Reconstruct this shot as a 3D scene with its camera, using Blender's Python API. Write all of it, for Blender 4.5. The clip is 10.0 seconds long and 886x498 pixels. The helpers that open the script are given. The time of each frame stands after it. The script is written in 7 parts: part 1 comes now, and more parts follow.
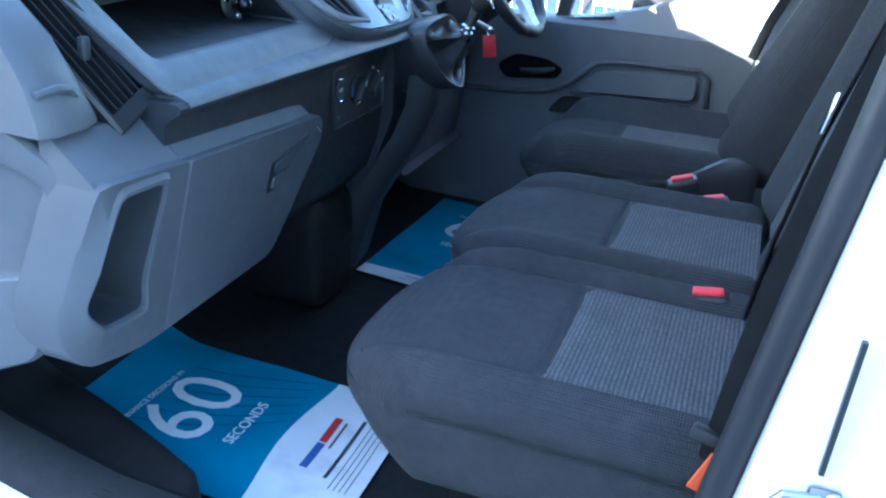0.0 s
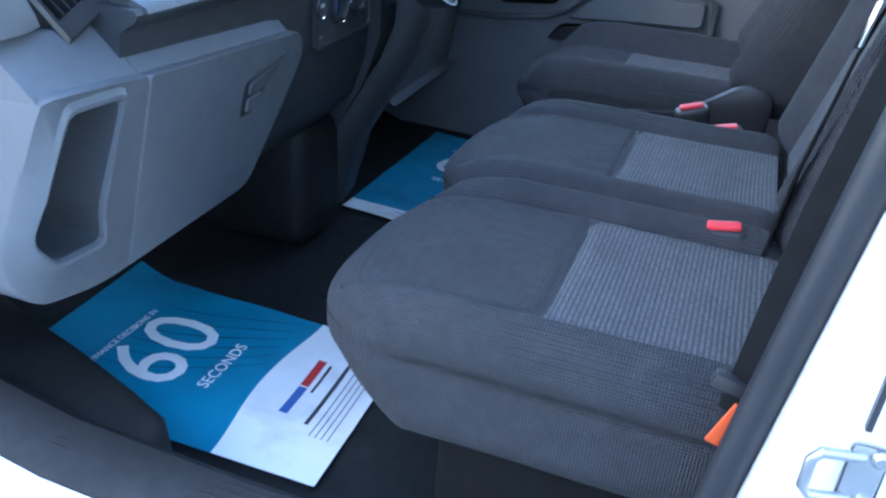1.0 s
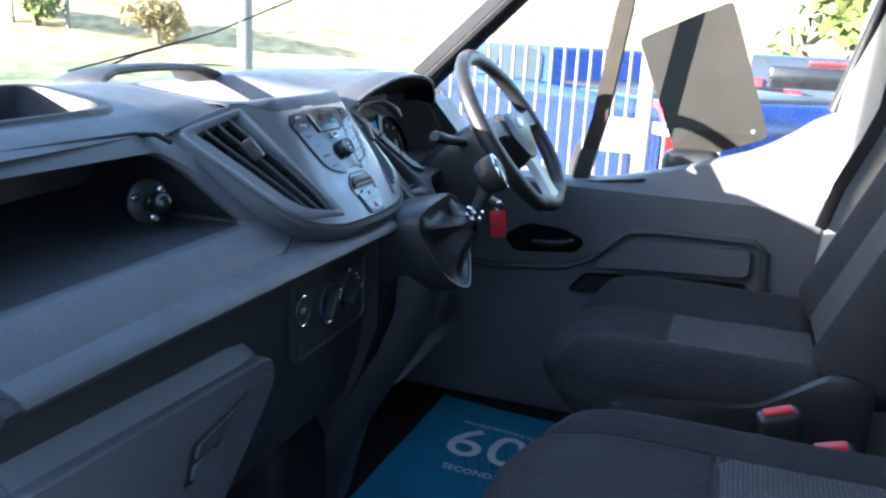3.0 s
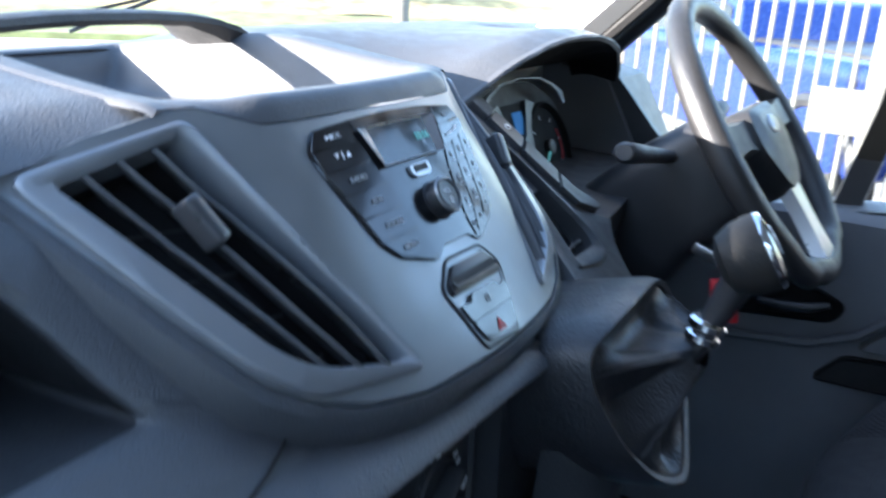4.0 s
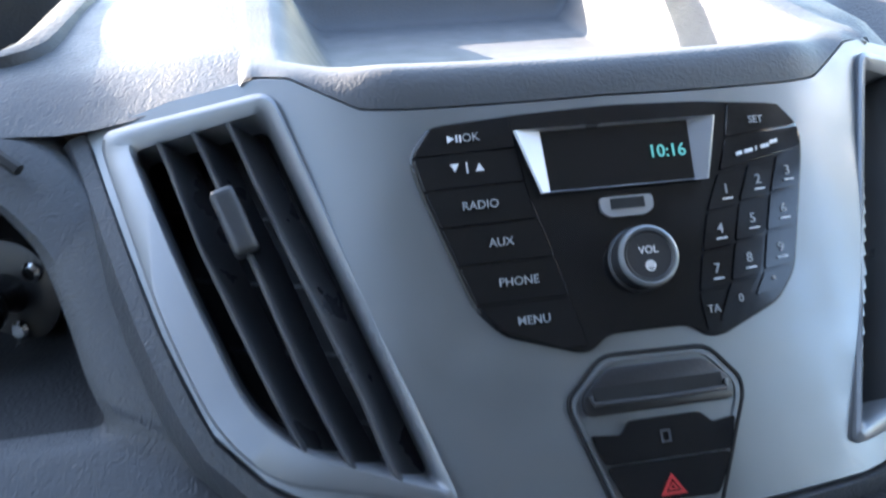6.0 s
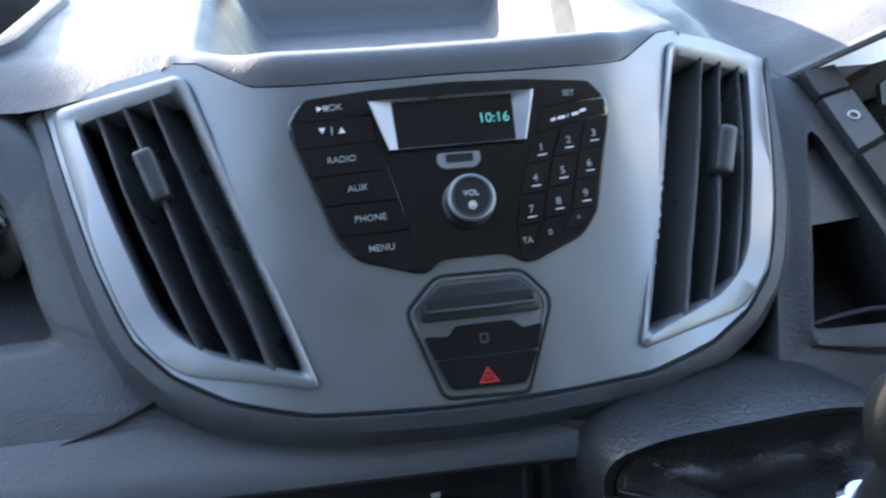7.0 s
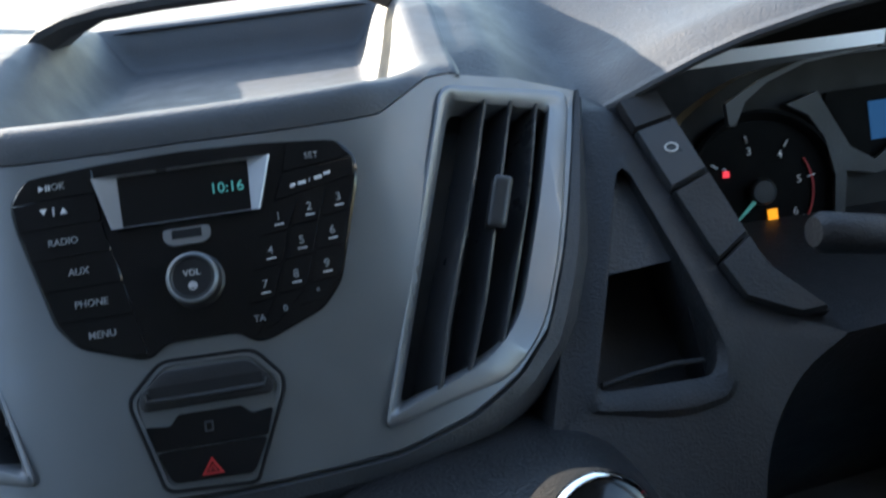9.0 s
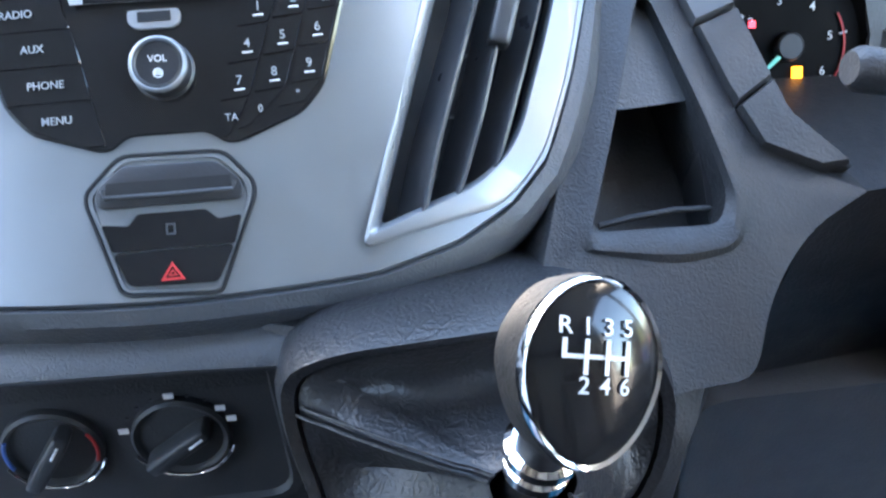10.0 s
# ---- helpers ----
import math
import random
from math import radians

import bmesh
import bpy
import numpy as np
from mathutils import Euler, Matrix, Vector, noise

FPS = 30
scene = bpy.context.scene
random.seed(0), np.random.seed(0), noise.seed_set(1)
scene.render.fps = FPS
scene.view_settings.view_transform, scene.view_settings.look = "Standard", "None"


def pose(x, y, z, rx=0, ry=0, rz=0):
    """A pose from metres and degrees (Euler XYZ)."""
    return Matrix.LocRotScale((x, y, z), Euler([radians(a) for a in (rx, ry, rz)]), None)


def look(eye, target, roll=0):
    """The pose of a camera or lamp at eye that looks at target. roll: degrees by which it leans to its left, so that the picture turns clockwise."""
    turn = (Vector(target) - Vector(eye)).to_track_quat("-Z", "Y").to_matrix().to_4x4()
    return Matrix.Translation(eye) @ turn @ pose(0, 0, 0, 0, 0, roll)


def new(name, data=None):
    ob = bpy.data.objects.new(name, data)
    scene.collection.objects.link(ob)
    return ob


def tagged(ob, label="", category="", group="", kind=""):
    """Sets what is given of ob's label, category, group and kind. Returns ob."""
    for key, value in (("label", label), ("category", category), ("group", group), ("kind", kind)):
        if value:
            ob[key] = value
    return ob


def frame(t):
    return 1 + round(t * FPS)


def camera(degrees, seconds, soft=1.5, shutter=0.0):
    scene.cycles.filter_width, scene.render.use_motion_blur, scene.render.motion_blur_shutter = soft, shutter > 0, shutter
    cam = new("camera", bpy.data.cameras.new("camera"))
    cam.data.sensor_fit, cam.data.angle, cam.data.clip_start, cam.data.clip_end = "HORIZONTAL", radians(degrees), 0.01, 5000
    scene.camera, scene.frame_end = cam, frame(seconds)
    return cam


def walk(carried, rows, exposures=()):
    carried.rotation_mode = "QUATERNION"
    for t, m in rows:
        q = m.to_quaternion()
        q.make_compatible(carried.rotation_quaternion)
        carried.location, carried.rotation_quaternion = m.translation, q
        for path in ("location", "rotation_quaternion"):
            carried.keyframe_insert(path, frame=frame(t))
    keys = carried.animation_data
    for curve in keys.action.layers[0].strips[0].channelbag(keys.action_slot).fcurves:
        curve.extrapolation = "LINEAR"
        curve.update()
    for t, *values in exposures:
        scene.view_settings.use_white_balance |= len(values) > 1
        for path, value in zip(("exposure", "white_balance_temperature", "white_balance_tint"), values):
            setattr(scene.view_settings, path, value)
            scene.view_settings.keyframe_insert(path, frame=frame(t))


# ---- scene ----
cam = camera(55.3, 10.0, soft=2.3, shutter=0.3)
PATH = [
    (0, (0.727, -1.705, 1.199), (0.141, 0.033, 0.402), 4.5),
    (0.5, (0.696, -1.687, 1.179), (0.156, 0.039, 0.326), 4.0),
    (1, (0.699, -1.608, 1.134), (0.159, 0.085, 0.216), 5.2),
    (1.5, (0.675, -1.561, 1.183), (0.072, 0.171, 0.385), 4.4),
    (2, (0.65, -1.587, 1.265), (0.047, 0.233, 0.697), 3.6),
    (2.2, (0.635, -1.58, 1.271), (0.045, 0.257, 0.741), 3.5),
    (3.3, (0.462, -1.039, 1.159), (-0.174, 0.788, 0.653), 2.8),
    (3.5, (0.41, -0.929, 1.13), (-0.275, 0.877, 0.611), 3.3),
    (3.7, (0.331, -0.755, 1.109), (-0.422, 1.021, 0.582), 3.3),
    (3.9, (0.253, -0.58, 1.146), (-0.605, 1.127, 0.554), 4.4),
    (4, (0.237, -0.522, 1.169), (-0.682, 1.139, 0.541), 3.2),
    (4.2, (0.206, -0.458, 1.206), (-0.809, 1.116, 0.502), 0.8),
    (4.5, (0.164, -0.407, 1.214), (-0.944, 1.007, 0.334), -1.0),
    (4.8, (0.162, -0.342, 1.228), (-1.13, 0.853, 0.277), -3.0),
    (5, (0.175, -0.279, 1.229), (-1.263, 0.713, 0.256), -3.7),
    (5.2, (0.176, -0.236, 1.243), (-1.341, 0.573, 0.22), -3.1),
    (6.3, (0.32, -0.138, 1.172), (-1.476, 0.117, 0.33), -1.4),
    (6.5, (0.351, -0.131, 1.178), (-1.44, 0.122, 0.326), -1.6),
    (7, (0.395, -0.089, 1.192), (-1.396, 0.207, 0.352), -2.0),
    (7.5, (0.4, -0.059, 1.203), (-1.393, 0.294, 0.39), -1.9),
    (8, (0.4, -0.027, 1.204), (-1.394, 0.333, 0.397), -2.5),
    (8.5, (0.381, 0.038, 1.249), (-1.417, 0.305, 0.413), -5.1),
    (9, (0.375, 0.103, 1.214), (-1.42, 0.262, 0.346), -6.4),
    (9.5, (0.369, 0.102, 1.181), (-1.36, 0.237, 0.184), -2.8),
    (10, (0.359, 0.104, 1.158), (-1.314, 0.247, 0.071), -2.3),
]
walk(cam, [(t, look(eye, target, roll)) for t, eye, target, roll in PATH],
     exposures=[(0.0, 4.85, 5050, 8), (0.5, 5.05, 5200, 12), (1.0, 5.15, 5450, 14), (1.5, 5.48, 5400, 14), (2.0, 4.45, 6000, 17), (3.5, 4.08, 5550, 15), (4.0, 4.25, 5800, 15), (4.5, 3.88, 5950, 15), (5.0, 4.15, 6300, 15), (6.5, 4.7, 6400, 19), (7.5, 4.52, 6450, 16), (8.5, 3.98, 6600, 15), (9.0, 3.48, 6300, 13), (9.5, 5.2, 6350, 17), (10.0, 5.95, 6400, 18)])

# ---- light ----
SUN_EL, SUN_DIR = 12.6, Vector((-0.65, -0.76, 0.0)).normalized()
to_sun = Vector((SUN_DIR.x * math.cos(radians(SUN_EL)), SUN_DIR.y * math.cos(radians(SUN_EL)), math.sin(radians(SUN_EL))))
world = bpy.data.worlds.new("world")
scene.world = world
world.use_nodes = True
sky = world.node_tree.nodes.new("ShaderNodeTexSky")
sky.sky_type, sky.sun_disc = "NISHITA", False
sky.sun_elevation, sky.sun_rotation = radians(SUN_EL), math.atan2(to_sun.x, to_sun.y)
world.node_tree.links.new(sky.outputs[0], world.node_tree.nodes["Background"].inputs[0])
world.node_tree.nodes["Background"].inputs[1].default_value = 0.08
sun = new("sun", bpy.data.lights.new("sun", "SUN"))
sun.data.energy, sun.data.angle, sun.data.color = 3.0, radians(0.6), (1.0, 0.90, 0.74)
sun.matrix_world = look((0, 0, 8), Vector((0, 0, 8)) - to_sun)


# ---- materials ----
def material(name, colour, rough=0.6, metal=0.0, vary=0.12, vary_scale=9.0, bump=0.0, bump_scale=300.0, kind="noise", coat=0.0,
             emit=None, emit_strength=0.0, spec=0.5, dirt=None, dirt_amount=0.0, dirt_scale=6.0):
    """Base colour with cloudy variation, a fine relief and patches of dirt, all by place."""
    m = bpy.data.materials.new(name)
    m.use_nodes = True
    nt = m.node_tree
    b = nt.nodes["Principled BSDF"]
    b.inputs["Roughness"].default_value = rough
    b.inputs["Metallic"].default_value = metal
    b.inputs["Specular IOR Level"].default_value = spec
    b.inputs["Coat Weight"].default_value = coat
    b.inputs["Coat Roughness"].default_value = 0.06
    co = nt.nodes.new("ShaderNodeTexCoord")
    n1 = nt.nodes.new("ShaderNodeTexNoise")
    n1.inputs["Scale"].default_value, n1.inputs["Detail"].default_value = vary_scale, 6
    nt.links.new(co.outputs["Object"], n1.inputs["Vector"])
    ramp = nt.nodes.new("ShaderNodeMapRange")
    ramp.inputs["From Min"].default_value, ramp.inputs["From Max"].default_value = 0.3, 0.7
    ramp.inputs["To Min"].default_value, ramp.inputs["To Max"].default_value = 1 - vary, 1 + vary
    nt.links.new(n1.outputs["Fac"], ramp.inputs["Value"])
    mul = nt.nodes.new("ShaderNodeMix")
    mul.data_type, mul.blend_type = "RGBA", "MULTIPLY"
    mul.inputs["Factor"].default_value = 1.0
    mul.inputs["A"].default_value = (*colour, 1)
    nt.links.new(ramp.outputs["Result"], mul.inputs["B"])
    out = mul.outputs["Result"]
    if dirt:
        n3 = nt.nodes.new("ShaderNodeTexNoise")
        n3.inputs["Scale"].default_value, n3.inputs["Detail"].default_value = dirt_scale, 8
        nt.links.new(co.outputs["Object"], n3.inputs["Vector"])
        r3 = nt.nodes.new("ShaderNodeMapRange")
        r3.inputs["From Min"].default_value, r3.inputs["From Max"].default_value = 0.52, 0.72
        r3.inputs["To Max"].default_value = dirt_amount
        nt.links.new(n3.outputs["Fac"], r3.inputs["Value"])
        mx = nt.nodes.new("ShaderNodeMix")
        mx.data_type = "RGBA"
        mx.inputs["B"].default_value = (*dirt, 1)
        nt.links.new(r3.outputs["Result"], mx.inputs["Factor"])
        nt.links.new(out, mx.inputs["A"])
        out = mx.outputs["Result"]
    nt.links.new(out, b.inputs["Base Color"])
    rr = nt.nodes.new("ShaderNodeMapRange")
    rr.inputs["From Min"].default_value, rr.inputs["From Max"].default_value = 0.3, 0.7
    rr.inputs["To Min"].default_value, rr.inputs["To Max"].default_value = max(0.03, rough - 0.07), min(1, rough + 0.07)
    n2 = nt.nodes.new("ShaderNodeTexNoise")
    n2.inputs["Scale"].default_value, n2.inputs["Detail"].default_value = vary_scale * 4.3, 4
    nt.links.new(co.outputs["Object"], n2.inputs["Vector"])
    nt.links.new(n2.outputs["Fac"], rr.inputs["Value"])
    nt.links.new(rr.outputs["Result"], b.inputs["Roughness"])
    if bump:
        bn = nt.nodes.new("ShaderNodeBump")
        bn.inputs["Strength"].default_value, bn.inputs["Distance"].default_value = bump, 0.0012
        if kind == "grain":
            tx = nt.nodes.new("ShaderNodeTexVoronoi")
            tx.feature = "SMOOTH_F1"
            tx.inputs["Scale"].default_value = bump_scale
            warp = nt.nodes.new("ShaderNodeTexNoise")
            warp.inputs["Scale"].default_value = bump_scale * 0.3
            add = nt.nodes.new("ShaderNodeVectorMath")
            add.operation = "MULTIPLY_ADD"
            add.inputs[1].default_value = (0.012, 0.012, 0.012)
            nt.links.new(co.outputs["Object"], warp.inputs["Vector"])
            nt.links.new(warp.outputs["Color"], add.inputs[0])
            nt.links.new(co.outputs["Object"], add.inputs[2])
            nt.links.new(add.outputs[0], tx.inputs["Vector"])
            nt.links.new(tx.outputs["Distance"], bn.inputs["Height"])
        elif kind == "weave":
            w1 = nt.nodes.new("ShaderNodeTexWave")
            w1.bands_direction = "X"
            w1.inputs["Scale"].default_value, w1.inputs["Distortion"].default_value = bump_scale, 0.4
            w2 = nt.nodes.new("ShaderNodeTexWave")
            w2.bands_direction = "Y"
            w2.inputs["Scale"].default_value, w2.inputs["Distortion"].default_value = bump_scale, 0.4
            w3 = nt.nodes.new("ShaderNodeTexWave")
            w3.bands_direction = "Z"
            w3.inputs["Scale"].default_value, w3.inputs["Distortion"].default_value = bump_scale, 0.4
            ad = nt.nodes.new("ShaderNodeMath")
            ad2 = nt.nodes.new("ShaderNodeMath")
            for w in (w1, w2, w3):
                nt.links.new(co.outputs["Object"], w.inputs["Vector"])
            nt.links.new(w1.outputs["Fac"], ad.inputs[0])
            nt.links.new(w2.outputs["Fac"], ad.inputs[1])
            nt.links.new(ad.outputs[0], ad2.inputs[0])
            nt.links.new(w3.outputs["Fac"], ad2.inputs[1])
            nt.links.new(ad2.outputs[0], bn.inputs["Height"])
        else:
            tx = nt.nodes.new("ShaderNodeTexNoise")
            tx.inputs["Scale"].default_value, tx.inputs["Detail"].default_value = bump_scale, 5
            nt.links.new(co.outputs["Object"], tx.inputs["Vector"])
            nt.links.new(tx.outputs["Fac"], bn.inputs["Height"])
        nt.links.new(bn.outputs["Normal"], b.inputs["Normal"])
    if emit:
        b.inputs["Emission Color"].default_value = (*emit, 1)
        b.inputs["Emission Strength"].default_value = emit_strength
    return m


M_DASH = material("dash_plastic", (0.060, 0.063, 0.069), 0.46, bump=0.42, bump_scale=500, kind="grain", vary=0.08, dirt=(0.16, 0.15, 0.14), dirt_amount=0.12)
# Shade inside the glove shelf is put into this near-black colour.
M_SHELF_SHADE = material("recess_shade", (0.009, 0.0095, 0.011), 0.6, bump=0.3, bump_scale=420, kind="grain", vary=0.12)
# Darkened copy of the dash plastic; carries the shade on the driver's side.
M_DASH_SHADE = material("shaded_dash_plastic", (0.021, 0.022, 0.025), 0.5, bump=0.42, bump_scale=500, kind="grain", vary=0.08)
M_TRAY = material("tray_plastic", (0.074, 0.077, 0.084), 0.52, bump=0.25, bump_scale=500, kind="grain", vary=0.06)
M_DASH_LOW = material("lower_dash_plastic", (0.024, 0.025, 0.028), 0.55, bump=0.4, bump_scale=420, kind="grain", vary=0.1)
M_GREY = material("grey_plastic", (0.100, 0.104, 0.114), 0.5, bump=0.3, bump_scale=500, kind="grain", vary=0.06, dirt=(0.12, 0.11, 0.10), dirt_amount=0.15)
M_SILVER = material("silver_paint", (0.225, 0.235, 0.245), 0.38, metal=0.55, vary=0.04, bump=0.05, bump_scale=900)
M_RIM = material("pale_silver_paint", (0.40, 0.41, 0.43), 0.34, metal=0.6, vary=0.04)
M_BLACK = material("black_plastic", (0.020, 0.020, 0.022), 0.42, vary=0.2, bump=0.15, bump_scale=600)
# Near-black for joints, and for shade painted into slots, ducts and pockets.
M_GAP_SHADE = material("joint_gap_shade", (0.006, 0.006, 0.007), 0.7)
M_GLOSS = material("gloss_black", (0.010, 0.010, 0.011), 0.17, vary=0.2, coat=0.25, spec=0.4)
M_SLAT = material("slat_plastic", (0.055, 0.056, 0.06), 0.32, vary=0.1)
M_SEAT = material("seat_fabric", (0.021, 0.022, 0.026), 0.92, bump=0.8, bump_scale=85, kind="weave", vary=0.14, vary_scale=14, dirt=(0.07, 0.067, 0.064), dirt_amount=0.12, dirt_scale=9)
M_SEAT_SIDE = material("seat_side_fabric", (0.012, 0.012, 0.013), 0.95, bump=0.5, bump_scale=300, kind="weave", vary=0.14, vary_scale=14)
M_RUBBER = material("black_rubber", (0.0065, 0.0065, 0.007), 0.66, bump=0.4, bump_scale=120, vary=0.25, spec=0.35, dirt=(0.04, 0.037, 0.034), dirt_amount=0.18)
M_WHITE = material("white_paint", (0.80, 0.81, 0.82), 0.22, coat=0.5, vary=0.03, dirt=(0.45, 0.42, 0.38), dirt_amount=0.10, dirt_scale=14)
M_TRIM = material("pale_trim_plastic", (0.42, 0.42, 0.41), 0.6, bump=0.2, bump_scale=400, vary=0.06)
M_CHROME = material("chrome", (0.75, 0.75, 0.76), 0.10, metal=1.0, vary=0.03)
M_STEEL = material("steel", (0.45, 0.45, 0.46), 0.35, metal=1.0, vary=0.1)
M_LEATHER = material("black_leather", (0.017, 0.017, 0.019), 0.42, bump=0.5, bump_scale=380, kind="grain", vary=0.15)
M_KNOB = material("knob_leather", (0.012, 0.0118, 0.0115), 0.62, bump=0.35, bump_scale=420, kind="grain", vary=0.2, spec=0.35)
M_WHEEL = material("wheel_rubber", (0.018, 0.018, 0.019), 0.45, bump=0.3, bump_scale=450, kind="grain", vary=0.15)
M_RED = material("red_plastic", (0.55, 0.03, 0.04), 0.4, vary=0.1)
M_TAG = material("red_tag", (0.45, 0.012, 0.02), 0.55, vary=0.15)
M_ORANGE = material("orange_label", (0.62, 0.09, 0.02), 0.55, vary=0.1)
M_SEAL = material("seal_rubber", (0.014, 0.015, 0.018), 0.5, vary=0.15, spec=0.4)
M_BELT = material("belt_webbing", (0.0038, 0.0038, 0.0042), 0.8, spec=0.2, bump=0.4, bump_scale=700, kind="weave", vary=0.15)
M_INK = material("white_print", (0.75, 0.75, 0.76), 0.5, vary=0.02)
M_MARK = material("grey_print", (0.31, 0.32, 0.33), 0.5, vary=0.05)
M_DIAL = material("dial_black", (0.004, 0.004, 0.0045), 0.8, vary=0.1, spec=0.15)
M_REDINK = material("red_print", (0.5, 0.03, 0.03), 0.5, vary=0.02)
M_BLUEINK = material("blue_print", (0.05, 0.12, 0.35), 0.5, vary=0.02)
M_LED = material("cyan_digits", (0.05, 0.3, 0.3), 0.5, emit=(0.20, 0.75, 0.68), emit_strength=0.016)
M_AMBER = material("amber_lamp", (0.4, 0.15, 0.0), 0.5, emit=(1.0, 0.36, 0.01), emit_strength=0.12)
M_REDLAMP = material("red_lamp", (0.4, 0.02, 0.02), 0.5, emit=(1.0, 0.05, 0.08), emit_strength=0.10)
M_LCD = material("blue_display", (0.01, 0.04, 0.1), 0.8, spec=0.1, emit=(0.08, 0.30, 0.70), emit_strength=0.02)
M_PAPER_B = material("teal_paper", (0.02, 0.21, 0.34), 0.5, vary=0.22, vary_scale=5, bump=0.25, bump_scale=40, dirt=(0.01, 0.05, 0.09), dirt_amount=0.5, dirt_scale=5)
M_PAPER_W = material("white_paper", (0.78, 0.78, 0.80), 0.55, vary=0.05, bump=0.2, bump_scale=40, dirt=(0.35, 0.33, 0.32), dirt_amount=0.35, dirt_scale=12)
M_ASPHALT = material("asphalt", (0.34, 0.33, 0.31), 0.9, bump=0.6, bump_scale=60, vary=0.25, vary_scale=1.5)
M_GRASS = material("grass", (0.15, 0.17, 0.07), 0.95, bump=1.0, bump_scale=20, vary=0.5, vary_scale=2)
M_DRY = material("dry_grass", (0.34, 0.27, 0.13), 0.95, bump=1.0, bump_scale=20, vary=0.5, vary_scale=2)
M_LEAF = material("leaves", (0.10, 0.13, 0.03), 0.8, vary=0.5, vary_scale=5)
M_BARK = material("bark", (0.12, 0.09, 0.06), 0.9, bump=0.8, bump_scale=40, vary=0.3)
M_GALV = material("galvanised_steel", (0.14, 0.135, 0.12), 0.55, metal=0.3, vary=0.12, vary_scale=20)
M_BLUECAR = material("blue_car_paint", (0.004, 0.016, 0.11), 0.25, coat=0.4, vary=0.05)
M_REDCAR = material("red_car_paint", (0.13, 0.016, 0.005), 0.25, coat=0.4, vary=0.05)
M_GREYCAR = material("grey_car_paint", (0.035, 0.042, 0.052), 0.3, coat=0.4, vary=0.05)
M_LAMP = material("tail_lamp", (0.6, 0.02, 0.02), 0.15, coat=0.6, vary=0.1)
M_TAUPE = material("mirror_plastic", (0.021, 0.0175, 0.013), 0.75, spec=0.25, vary=0.25, vary_scale=4, dirt=(0.02, 0.019, 0.018), dirt_amount=0.5, dirt_scale=9)
M_CARD = material("door_pad", (0.098, 0.101, 0.109), 0.6, bump=0.4, bump_scale=350, kind="grain", vary=0.08)
M_POCKET_SHADE = material("pocket_shade", (0.050, 0.052, 0.058), 0.6, bump=0.3, bump_scale=400, kind="grain", vary=0.08)
M_VENTRIM = material("satin_vent_paint", (0.25, 0.26, 0.275), 0.38, metal=0.5, vary=0.04)
M_HEAT = material("heater_plastic", (0.036, 0.037, 0.040), 0.5, vary=0.12, bump=0.25, bump_scale=500)
M_SWIRL = material("dark_teal_print", (0.010, 0.105, 0.185), 0.5, vary=0.25, vary_scale=12)
M_BACKPATCH = material("backrest_panel_cloth", (0.045, 0.046, 0.050), 0.92, bump=0.5, bump_scale=200, kind="weave", vary=0.12, vary_scale=14)
M_DOOR = material("door_plastic", (0.120, 0.124, 0.134), 0.5, bump=0.35, bump_scale=480, kind="grain", vary=0.08)
M_TYRE = material("tyre", (0.02, 0.02, 0.02), 0.8, vary=0.2)


def glass_material(name, tint=(0.9, 0.95, 0.95), mix=0.93):
    m = bpy.data.materials.new(name)
    m.use_nodes = True
    nt = m.node_tree
    b = nt.nodes["Principled BSDF"]
    b.inputs["Base Color"].default_value = (*tint, 1)
    b.inputs["Roughness"].default_value = 0.02
    b.inputs["Metallic"].default_value = 0.0
    tr = nt.nodes.new("ShaderNodeBsdfTransparent")
    tr.inputs[0].default_value = (*tint, 1)
    mx = nt.nodes.new("ShaderNodeMixShader")
    gl = nt.nodes.new("ShaderNodeBsdfGlossy")
    gl.inputs["Roughness"].default_value = 0.02
    mx.inputs[0].default_value = 0.05
    nt.links.new(tr.outputs[0], mx.inputs[1])
    nt.links.new(gl.outputs[0], mx.inputs[2])
    nt.links.new(mx.outputs[0], nt.nodes["Material Output"].inputs["Surface"])
    return m


M_GLASS = glass_material("clear_glass")


def stripe_fabric():
    """The paler seat panel: fine rows of small raised dashes on grey cloth."""
    m = material("ribbed_seat_fabric", (0.085, 0.086, 0.092), 0.9, vary=0.1, vary_scale=14)
    nt = m.node_tree
    b = nt.nodes["Principled BSDF"]
    co = nt.nodes.new("ShaderNodeTexCoord")
    mp = nt.nodes.new("ShaderNodeMapping")
    mp.inputs["Rotation"].default_value = (0, 0, radians(90))
    br = nt.nodes.new("ShaderNodeTexBrick")
    br.inputs["Scale"].default_value = 1.0
    br.inputs["Brick Width"].default_value, br.inputs["Row Height"].default_value = 0.026, 0.0064
    br.inputs["Mortar Size"].default_value, br.inputs["Mortar Smooth"].default_value = 0.0022, 0.6
    br.inputs["Color1"].default_value = (0.082, 0.084, 0.090, 1)
    br.inputs["Color2"].default_value = (0.064, 0.066, 0.071, 1)
    br.inputs["Mortar"].default_value = (0.036, 0.037, 0.041, 1)
    nt.links.new(co.outputs["Object"], mp.inputs["Vector"])
    nt.links.new(mp.outputs[0], br.inputs["Vector"])
    old = b.inputs["Base Color"].links[0].from_node
    nt.links.new(br.outputs["Color"], old.inputs["A"])
    bn = nt.nodes.new("ShaderNodeBump")
    bn.inputs["Strength"].default_value, bn.inputs["Distance"].default_value = 0.7, 0.001
    bn.invert = True
    nt.links.new(br.outputs["Fac"], bn.inputs["Height"])
    nt.links.new(bn.outputs["Normal"], b.inputs["Normal"])
    return m


M_PATCH = stripe_fabric()


